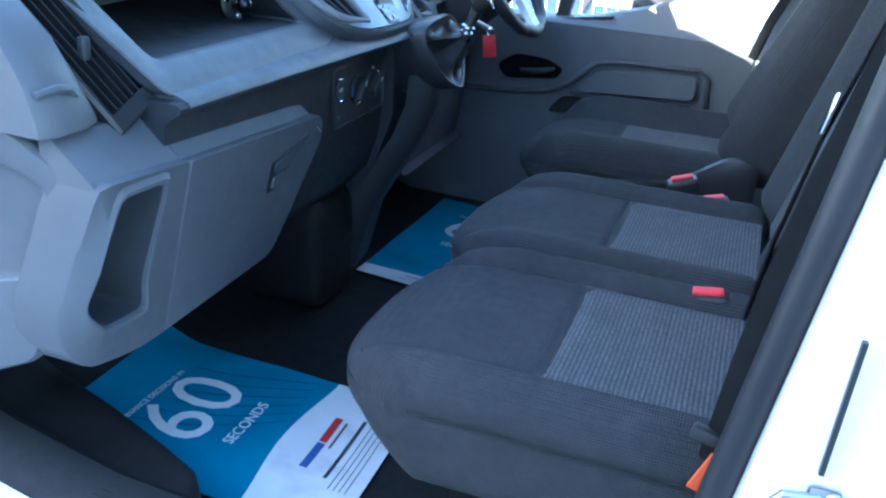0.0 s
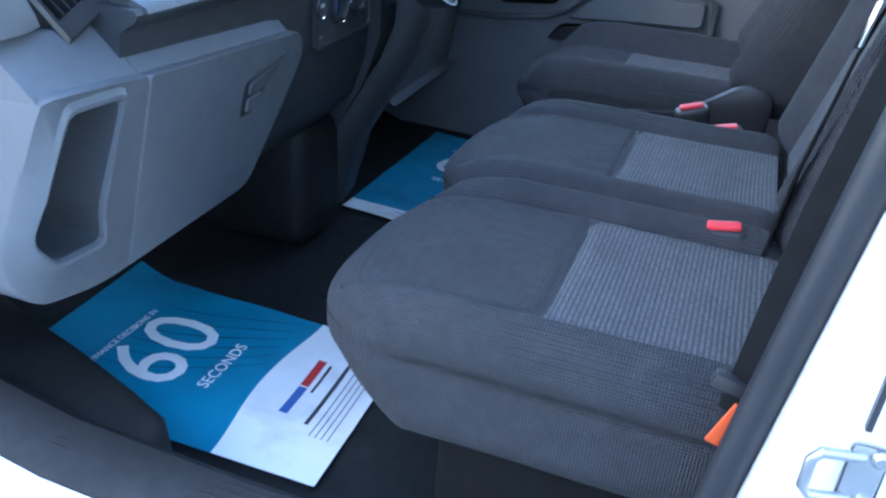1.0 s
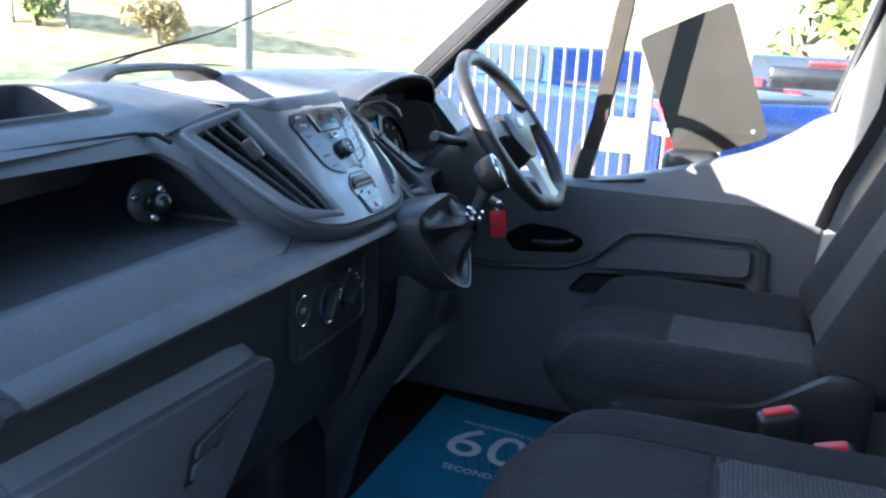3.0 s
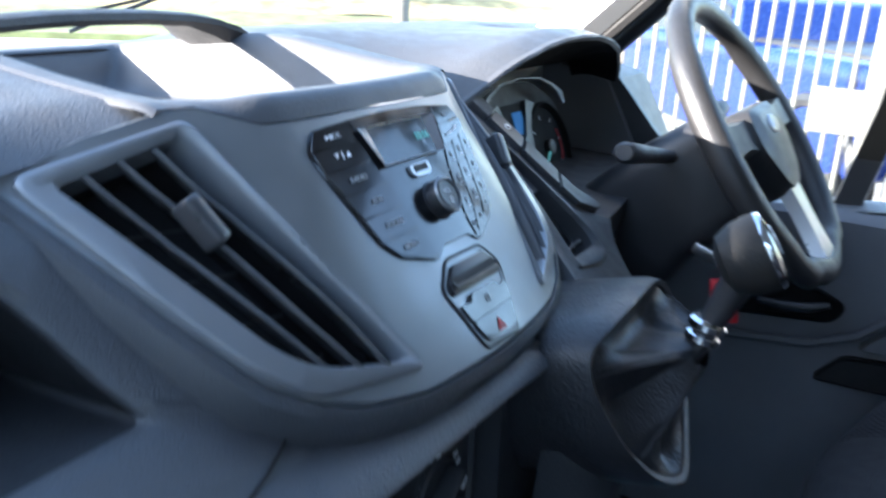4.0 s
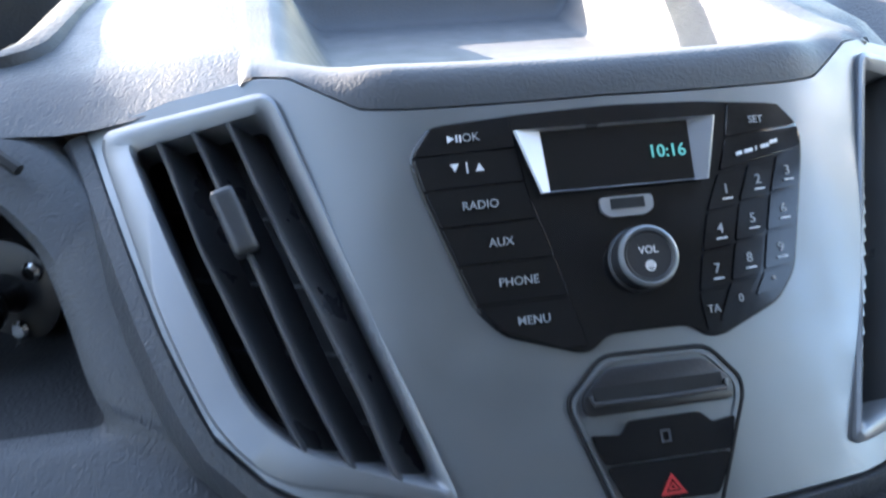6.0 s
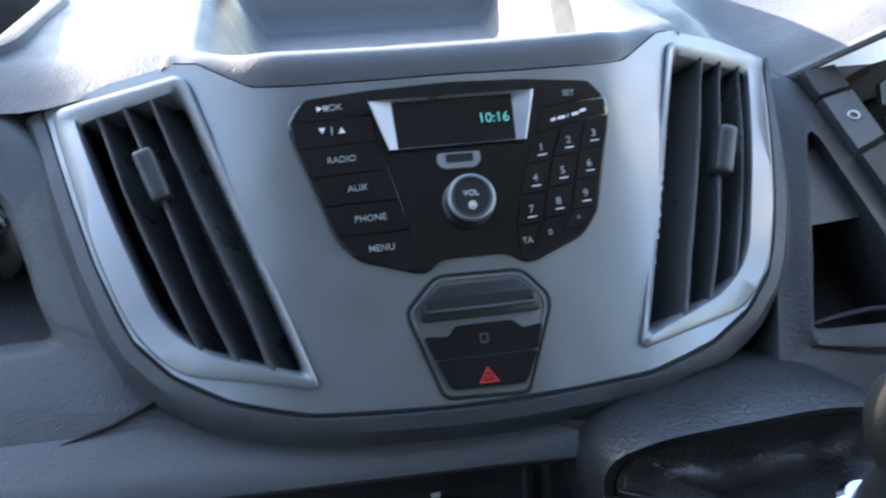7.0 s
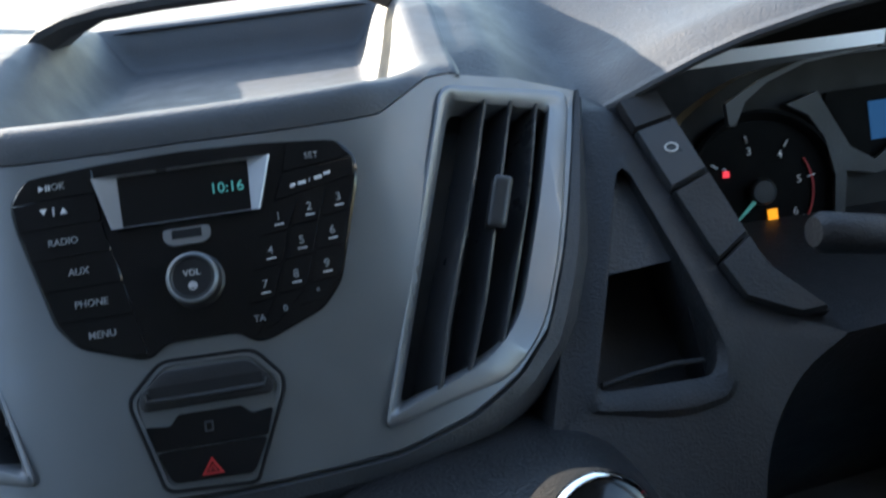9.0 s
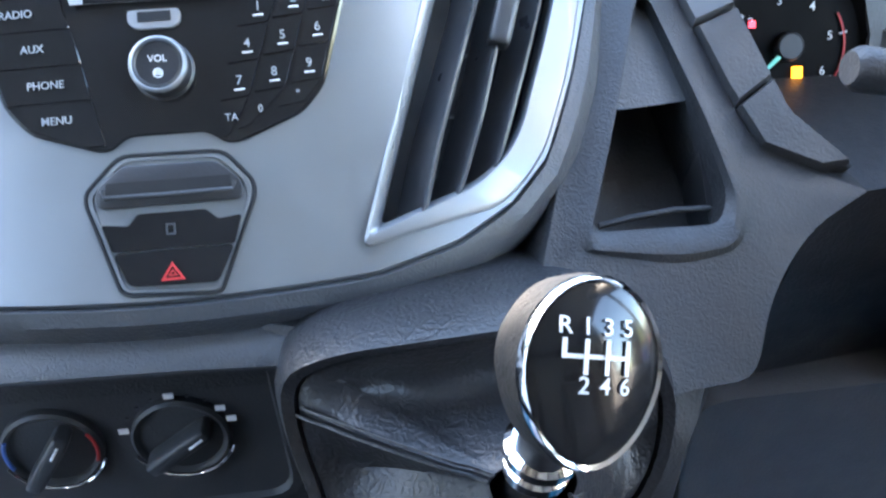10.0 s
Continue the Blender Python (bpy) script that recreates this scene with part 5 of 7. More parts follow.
def instruments():
    g = new("instrument_cluster")
    g.parent = dash
    g["label"] = "instrument cluster with lit warning lamps under a deep hood"
    # plane of the dials, leaning back
    n = Vector((0.93, 0.0, 0.36)).normalized()
    v = Vector((-0.36, 0, 0.93)).normalized()
    c0 = Vector((-0.225, 0.512, 0.932))
    m = Matrix(((0, v.x, n.x, c0.x), (1, v.y, n.y, c0.y), (0, v.z, n.z, c0.z), (0, 0, 0, 1)))
    bm = bmesh.new()
    q = rounded([(-0.175, -0.07), (0.175, -0.07), (0.165, 0.06), (0.09, 0.10), (-0.09, 0.10), (-0.165, 0.06)], 0.03, 4)
    loft(bm, [[m @ Vector((a, b, -0.03)) for a, b in q], [m @ Vector((a, b, 0)) for a, b in q]])
    part("backing", bm, M_GAP_SHADE, g)
    for a in (-0.095, 0.095):
        d = new("dial")
        d.parent = g
        md = m @ pose(a, 0.0, 0)
        bm = bmesh.new()
        lathe(bm, [(0.066, 0), (0.066, 0.008), (0.063, 0.010), (0.060, 0.006), (0.058, 0.002), (0.001, 0.002)], md, 40)
        part("face", bm, M_DIAL, d)
        for k, txt in enumerate("0123456"):
            ang = radians(235 - 45 * k)
            a < 0 and lettering(txt, 0.009, md @ pose(0.034 * math.cos(ang), 0.034 * math.sin(ang), 0.0026), M_INK, d)
            bm = bmesh.new()
            tube(bm, [md @ Vector((0.041 * math.cos(ang), 0.041 * math.sin(ang), 0.003)), md @ Vector((0.047 * math.cos(ang), 0.047 * math.sin(ang), 0.003))], 0.0008, 5)
            part("tick", bm, M_INK, d)
        bm = bmesh.new()
        tube(bm, [md @ Vector((0.0445 * math.cos(radians(x)), 0.0445 * math.sin(radians(x)), 0.003)) for x in range(-36, 34, 6)], 0.001, 5)
        part("red_band", bm, M_REDINK, d)
        bm = bmesh.new()
        lathe(bm, [(0.011, 0.002), (0.011, 0.008), (0.009, 0.010), (0.001, 0.010)], md, 18)
        part("hub", bm, M_BLACK, d)
        bm = bmesh.new()
        e = radians(222)
        tube(bm, [md @ Vector((0.010 * math.cos(e), 0.010 * math.sin(e), 0.007)), md @ Vector((0.030 * math.cos(e), 0.030 * math.sin(e), 0.006))], [0.0018, 0.0009], 6)
        part("needle", bm, M_LED, d, "lit cyan needle")
    bm = bmesh.new()
    box(bm, (0, 0, 0), (0.008, 0.010, 0.001))
    for vtx in bm.verts:
        vtx.co = m @ (vtx.co + Vector((-0.087, -0.020, 0.003)))
    part("fuel_lamp", bm, M_AMBER, g, "lit amber fuel lamp", smooth=False)
    bm = bmesh.new()
    box(bm, (0, 0, 0), (0.005, 0.005, 0.001))
    for vtx in bm.verts:
        vtx.co = m @ (vtx.co + Vector((-0.122, 0.018, 0.003)))
    part("warning_lamp", bm, M_REDLAMP, g, "lit red lamp", smooth=False)
    bm = bmesh.new()
    q = rounded([(-0.030, 0.01), (0.030, 0.01), (0.034, 0.072), (-0.034, 0.072)], 0.006, 3)
    loft(bm, [[m @ Vector((a, b, 0)) for a, b in q], [m @ Vector((a, b, 0.004)) for a, b in q]])
    part("screen", bm, M_DIAL, g)
    # hood: the rolled edge of the top pad over the dials, with its lining
    bm = bmesh.new()
    rows, lining = [], []
    for k in range(61):
        y = lerp(0.262, 0.762, k / 60)
        w, z, x = brow(y)
        rows.append([(x - 0.012, y, z - 0.0075), (x - 0.001, y, z - 0.0085), (x + 0.001, y, z - 0.0115), (x - 0.004, y, z - 0.016)])
        lining.append([(x - 0.004, y, z - 0.016), (x - 0.03, y, z - 0.020), (-0.235, y, min(z - 0.022, 1.052)), (-0.25, y, min(z - 0.026, 1.045))])
    loft(bm, rows, closed=False, cap=False)
    part("hood", bm, M_DASH, g, "rolled edge of the grained hood")
    bm = bmesh.new()
    loft(bm, lining, closed=False, cap=False)
    part("hood_lining", bm, M_DIAL, g)
    for y, s, up in ((0.30, 1, 1.015), (0.765, -1, 1.05)):
        bm = bmesh.new()
        loft(bm, [[(-0.24, y + s * 0.02, z), (-0.19 + (1.04 - z) * 0.9, y + s * 0.012, z), (-0.19 + (1.04 - z) * 0.9, y, z), (-0.26, y, z)] for z in (up, 0.98, 0.92, 0.87)])
        part("cheek", bm, M_BLACK, g)
    # pale crescent strip that imitates sunlight on the clear cover's upper edge
    for s in (1, -1):
        bm = bmesh.new()
        edge = [(-0.127, 0.056, -0.1215, 0.055), (-0.1275, 0.073, -0.112, 0.0725), (-0.0987, 0.0876, -0.093, 0.0850), (-0.0627, 0.0979, -0.0605, 0.0958), (-0.0015, 0.1020, -0.0015, 0.1006)]
        loft(bm, [[m @ Vector((s * a, b2, 0.030)), m @ Vector((s * c, d2, 0.030)), m @ Vector((s * c, d2, 0.024)), m @ Vector((s * a, b2, 0.024))] for a, b2, c, d2 in edge])
        part("cover_glint", bm, M_GREY, g, "pale strip imitating sunlight on the clear cover's edge")
        bm = bmesh.new()
        q = [(-0.0694, 0.0666), (-0.0427, 0.0738), (-0.0197, 0.0261), (0.0, 0.0135), (0.0, 0.0020), (-0.0245, 0.0075), (-0.0335, -0.0449), (-0.041, -0.045), (-0.0345, 0.005), (-0.040, 0.036), (-0.052, 0.056)]
        loft(bm, [[m @ Vector((s * a, b2, 0.002)) for a, b2 in q], [m @ Vector((s * a, b2, 0.010)) for a, b2 in q]])
        part("dial_surround", bm, M_HEAT, g, "grey plate between the dials")
    bm = bmesh.new()
    q = [(0.002, 0.029), (0.030, 0.029), (0.030, 0.060), (0.002, 0.060)]
    loft(bm, [[m @ Vector((a, b2, 0.003)) for a, b2 in q], [m @ Vector((a, b2, 0.0050)) for a, b2 in q]])
    part("lit_area", bm, M_LCD, g, "blue lit display", smooth=False)


instruments()


# ---- steering wheel ----
def steering():
    t = thing("steering_wheel", "black rubber steering wheel with grey spoke and plain oval badge", "steering wheel", (0, 0, 0))
    C = Vector((0.068, 0.582, 0.988))
    n = Vector((0.815, 0.0, 0.58)).normalized()
    v = Vector((-0.58, 0, 0.815)).normalized()
    m = Matrix(((0, v.x, n.x, C.x), (1, v.y, n.y, C.y), (0, v.z, n.z, C.z), (0, 0, 0, 1)))
    bm = bmesh.new()
    R = 0.188
    rings = []
    for k in range(56):
        a = 2 * math.pi * k / 56
        d = Vector((math.cos(a), math.sin(a), 0))
        flat = 0.94 if abs(math.sin(a) + 1) < 0.12 else 1.0
        thick = 0.0172 + 0.002 * (abs(math.cos(a)) > 0.75)
        rings.append([m @ (d * (R * flat + thick * math.cos(b)) + Vector((0, 0, thick * 0.92 * math.sin(b)))) for b in [2 * math.pi * j / 14 for j in range(14)]])
    loft(bm, rings + [rings[0]], cap=False)
    bmesh.ops.remove_doubles(bm, verts=bm.verts, dist=1e-6)
    part("rim", bm, M_WHEEL, t)
    bm = bmesh.new()
    q = rounded([(-0.075, 0.045), (0.075, 0.045), (0.082, -0.01), (0.035, -0.075), (-0.035, -0.075), (-0.082, -0.01)], 0.02, 4)
    loft(bm, [[m @ Vector((a, b, -0.05)) for a, b in q], [m @ Vector((a, b, 0.0)) for a, b in q], [m @ Vector((a * 0.9, b * 0.9, 0.016)) for a, b in q], [m @ Vector((a * 0.7, b * 0.7, 0.022)) for a, b in q]])
    hub = part("hub", bm, M_WHEEL, t)
    bm = bmesh.new()
    lathe(bm, [(0.019, 0), (0.019, 0.003), (0.016, 0.005), (0.001, 0.005)], m @ pose(0, 0.012, 0.020) @ Matrix.Diagonal((1.0, 0.65, 1, 1)), 24)
    part("badge", bm, M_RIM, hub, "plain pale oval badge")
    for s in (-1, 1):
        bm = bmesh.new()
        loft(bm, [[m @ Vector((s * x, b, h)) for b, h in ((yb - w, -0.006), (yb + w, -0.006), (yb + w * 0.8, 0.010), (yb - w * 0.8, 0.010))] for x, yb, w in ((0.06, 0.012, 0.026), (0.11, 0.016, 0.020), (0.175, 0.018, 0.024))])
        part("spoke", bm, M_WHEEL, t)
    bm = bmesh.new()
    loft(bm, [[m @ Vector((a, yb, h)) for a, h in ((-w, -0.004), (w, -0.004), (w * 0.85, 0.012), (-w * 0.85, 0.012))] for yb, w in ((-0.055, 0.034), (-0.10, 0.026), (-0.14, 0.028), (-0.178, 0.040))])
    part("spoke", bm, M_RIM, t, "pale grey lower spoke")
    # column shroud and stalks
    c = thing("steering_column", "black plastic steering column shroud with two stalks", "steering column", (0, 0, 0))
    bm = bmesh.new()
    rings = []
    for h, w, top, bot in ((-0.035, 0.062, 0.055, -0.075), (-0.06, 0.072, 0.062, -0.085), (-0.13, 0.078, 0.062, -0.095), (-0.21, 0.085, 0.05, -0.125), (-0.30, 0.09, 0.03, -0.15)):
        line = rounded([(-w, top), (w, top), (w * 0.95, bot), (-w * 0.95, bot)], 0.035, 5)
        rings.append([m @ Vector((a, b, h)) for a, b in line])
    loft(bm, rings)
    part("shroud", bm, M_BLACK, c)
    for s in (-1, 1):
        bm = bmesh.new()
        base, tip = m @ Vector((s * 0.055, 0.030, -0.088)), m @ Vector((s * 0.232, 0.062, -0.078))
        tube(bm, [base, lerp(base, tip, 0.4), lerp(base, tip, 0.8), lerp(base, tip, 0.97), tip], [0.009, 0.011, 0.0135, 0.014, 0.010], 14, 0.85)
        part("stalk", bm, M_DASH_LOW, c, "dark grey ribbed stalk")
    # keys in the lock with a red tag
    k = thing("key_ring", "van key in the ignition with a red plastic tag", "keys", (0, 0, 0))
    bm = bmesh.new()
    box(bm, (0.072, 0.490, 0.803), (0.034, 0.008, 0.058), pose(0, 0, 0, 0, -8, 20), bev=0.003)
    part("tag", bm, M_TAG, k, "red plastic tag")
    bm = bmesh.new()
    tube(bm, [Vector((0.072, 0.490, 0.840)) + Vector((0.010 * math.cos(a), 0.003, 0.010 * math.sin(a))) for a in [j * 0.42 for j in range(16)]], 0.0014, 6)
    part("ring", bm, M_CHROME, k)
    bm = bmesh.new()
    box(bm, (0.048, 0.497, 0.853), (0.05, 0.007, 0.016), pose(0, 0, 0, 0, 20, 0), bev=0.003)
    part("key", bm, M_STEEL, k)


steering()


# ---- gear lever ----
def gear():
    con = thing("gear_console", "black leather gear gaiter set in a dark console", "gear gaiter", (0, 0, 0))
    ring = [(0.048, 0.050, 0.893), (0.058, 0.078, 0.912), (0.060, 0.130, 0.917), (0.058, 0.175, 0.918), (0.058, 0.215, 0.910), (0.066, 0.238, 0.880), (0.082, 0.232, 0.835), (0.103, 0.190, 0.796),
            (0.124, 0.125, 0.768), (0.108, 0.092, 0.780), (0.082, 0.066, 0.815), (0.058, 0.052, 0.860)]
    ring = rounded(ring, 0.03, 4)
    mid = Vector((0.078, 0.148, 0.85))
    bm = bmesh.new()
    rings = []
    for d, sh in ((-0.22, 0.02), (-0.10, -0.02), (-0.035, -0.05), (-0.008, -0.05), (0.004, -0.01), (0.002, 0.05), (-0.012, 0.09)):
        rings.append([tuple(mid + (Vector(p) - mid) * (1 - sh) + Vector((d, 0, 0.25 * d))) for p in ring])
    loft(bm, rings)
    part("console", bm, M_LEATHER, con, "black stitched console rim")
    bm = bmesh.new()
    neck = Vector((0.114, 0.160, 0.874))
    rings, ridges = [], {}
    k = len(ring)
    corners = [0, k * 5 // 12, k * 7 // 12, k * 10 // 12]
    for j, t in enumerate([0.0, 0.06, 0.13, 0.22, 0.32, 0.43, 0.55, 0.67, 0.78, 0.88, 0.95, 1.0]):
        r = []
        for i, p in enumerate(ring):
            p = mid + (Vector(p) - mid) * 0.93
            a = 2 * math.pi * i / k
            d = (p - mid).normalized()
            q = neck + Vector((d.x * 0.017, d.y * 0.019, d.z * 0.012))
            near = min(min(abs(i - c), k - abs(i - c)) for c in corners) / (k / 8)
            valley = min(1.0, near) ** 0.9
            bulge = math.sin(math.pi * t ** 0.8)
            sag = -0.034 * bulge * valley + 0.006 * bulge * (1 - valley)
            w = 0.0028 * noise.noise(Vector((a * 2.2, t * 5, 1.7))) * bulge + 0.0022 * math.sin(26 * t + 3 * math.sin(a)) * math.exp(-((t - 0.88) / 0.10) ** 2)
            lean = 0.0022 * math.sin(34 * t) * math.exp(-(t / 0.16)) * (1 - valley)
            pt = p.lerp(q, t ** 0.85)
            pt = pt + Vector((0.8 * (sag + w + lean), 0, 0.55 * (sag + w + lean)))
            r.append(tuple(pt))
            if i in corners:
                ridges.setdefault(i, []).append(pt + Vector((0.0012, 0, 0.0008)))
        rings.append(r)
    loft(bm, rings, cap=False)
    part("gaiter", bm, M_LEATHER, con, "creased black leather gaiter", angle=60)
    for i in corners:
        for o in (-0.0022, 0.0022):
            bm = bmesh.new()
            tube(bm, [p + Vector((0, o * 0.7, o * (-1 if i else 1))) for p in ridges[i]], 0.0010, 6)
            part("stitching", bm, M_LEATHER, con)
    bm = bmesh.new()
    # console skin: follows the driver's panel above, drops to the floor below
    down = [(0.26, -0.165), (0.42, -0.125), (0.55, -0.055), (0.64, 0.0), (0.72, 0.030), (0.79, 0.036), (0.83, 0.026), (0.86, 0.0)]
    right = [(0.26, 0.25), (0.72, 0.262), (0.79, 0.266), (0.816, 0.272), (0.84, 0.284), (0.858, 0.298), (0.876, 0.316), (0.890, 0.322), (0.90, 0.322)]
    rings = []
    for z in (0.892, 0.887, 0.88, 0.86, 0.845, 0.83, 0.81, 0.79, 0.755, 0.72, 0.64, 0.55, 0.42, 0.26):
        y1 = interp(z, right)
        front = []
        for k2 in range(15):
            y0 = interp(z, [(0.72, 0.075), (0.80, 0.068), (0.85, 0.055), (0.88, 0.025), (0.90, 0.0)])
            y = lerp(y0, y1, k2 / 14)
            x = bin_x(y, max(z, 0.86)) - 0.004 + (interp(z, down) if z < 0.86 else 0.0)
            x -= 0.05 * max(0.0, (y0 + 0.05 - y) / 0.05) ** 2.5 + 0.022 * max(0.0, (y - y1 + 0.02) / 0.02) ** 2
            front.append((x, y, z))
        rings.append(front + [(x - 0.018, y, z) for x, y, z in front[::-1]])
    loft(bm, rings[:5])
    part("console_top", bm, M_DASH_SHADE, con, "grey grained top of the console")
    bm = bmesh.new()
    loft(bm, rings[4:])
    part("console_body", bm, M_DASH_LOW, con, "dark grained console running down to the floor")
    bm = bmesh.new()
    loft(bm, [[(x0, y0, z), (x1, y0, z), (x1, y1, z), (x0, y1, z)] for z, x0, x1, y0, y1 in ((0.862, -0.30, -0.012, 0.04, 0.235), (0.70, -0.30, -0.012, 0.05, 0.228), (0.58, -0.32, -0.055, 0.06, 0.226), (0.42, -0.40, -0.15, 0.07, 0.224), (0.26, -0.45, -0.19, 0.07, 0.22))])
    part("console_core", bm, M_DASH_LOW, con)
    g = thing("gear_lever", "gear lever with gloss black knob marked with six gears", "gear lever", (0, 0, 0))
    bm = bmesh.new()
    tube(bm, [(0.09, 0.152, 0.84), (0.111, 0.160, 0.880), (0.126, 0.164, 0.920), (0.138, 0.166, 0.950)], [0.010, 0.010, 0.0125, 0.016], 14)
    part("shaft", bm, M_BLACK, g)
    ax = Vector((0.22, 0.10, 1)).normalized()
    for h0, r0 in ((0.0, 0.0150), (0.012, 0.0165)):
        bm = bmesh.new()
        mm = Matrix.Translation(Vector((0.112, 0.161, 0.882)) + ax * h0) @ ax.to_track_quat("Z", "Y").to_matrix().to_4x4()
        lathe(bm, [(r0 - 0.004, 0), (r0, 0.002), (r0, 0.007), (r0 - 0.003, 0.010)], mm, 24)
        part("collar", bm, M_CHROME, g, "chrome collar")
    # knob: leather-clad egg with a gloss cap set in a chrome rim
    C = Vector((0.145, 0.1675, 0.968))
    n = Vector((0.81, 0.25, 0.48)).normalized()
    v = (ax - n * ax.dot(n)).normalized()
    u = v.cross(n)
    v, u = v * math.cos(radians(-17)) - u * math.sin(radians(-17)), u * math.cos(radians(-17)) + v * math.sin(radians(-17))
    m = Matrix(((u.x, v.x, n.x, C.x), (u.y, v.y, n.y, C.y), (u.z, v.z, n.z, C.z), (0, 0, 0, 1)))

    def egg(a):
        x, y = math.cos(a), math.sin(a)
        w = 0.0285 if y > -0.1 else lerp(0.0285, 0.026, min(1, (-y - 0.1) / 0.9))
        return (x * w * 0.94, y * (0.031 if y > 0 else 0.0355))

    line = [egg(2 * math.pi * k / 36) for k in range(36)]
    bm = bmesh.new()
    loft(bm, [[m @ Vector((a * s, b * s, h)) for a, b in line] for s, h in ((0.35, -0.034), (0.75, -0.028), (0.95, -0.014), (1.0, 0.0), (0.985, 0.006))])
    part("knob", bm, M_KNOB, g, "leather clad knob")
    bm = bmesh.new()
    loft(bm, [[m @ Vector((a * s, b * s, h)) for a, b in line] for s, h in ((0.985, 0.004), (0.99, 0.008), (0.95, 0.0105), (0.91, 0.0095), (0.91, 0.004))], cap=False)
    part("rim", bm, M_CHROME, g, "chrome knob rim")
    bm = bmesh.new()
    loft(bm, [[m @ Vector((a * s, b * s, h)) for a, b in line] for s, h in ((0.92, 0.006), (0.90, 0.0095), (0.70, 0.0125), (0.35, 0.0145), (0.08, 0.015))])
    cap = part("cap", bm, M_GLOSS, g, "gloss black cap with white gear marks")

    def dome(p):
        r = math.hypot(p.x / 0.0285, p.y / 0.036)
        return 0.0158 - 0.0060 * r * r

    def put(p):
        return m @ Vector((p.x, p.y, dome(p) + p.z))

    ident = Matrix.Identity(4)
    for txt, a, b in (("R", -0.0115, 0.0135), ("1", -0.004, 0.0135), ("3", 0.0035, 0.0135), ("5", 0.0110, 0.0135), ("2", -0.004, -0.0055), ("4", 0.0035, -0.0055), ("6", 0.0110, -0.0055)):
        lettering(txt, 0.0080, pose(a - 0.0026, b, 0.0002), M_INK, g, "lettering", fix=put)
    w = 0.0007
    for a0, b0, a1, b1 in ((-0.0115, 0.004, 0.0110, 0.004), (-0.0115, 0.004, -0.0115, 0.009), (-0.004, -0.001, -0.004, 0.009), (0.0035, -0.001, 0.0035, 0.009), (0.0110, -0.001, 0.0110, 0.009)):
        bm = bmesh.new()
        q = [(a0 - w, b0 - w), (a1 + w, b0 - w), (a1 + w, b1 + w), (a0 - w, b1 + w)]
        q = [(a - 0.0026, b) for a, b in q]
        loft(bm, [[put(Vector((a, b, 0.0))) for a, b in q], [put(Vector((a, b, 0.0006))) for a, b in q]])
        part("gate_line", bm, M_INK, g, smooth=False)


gear()


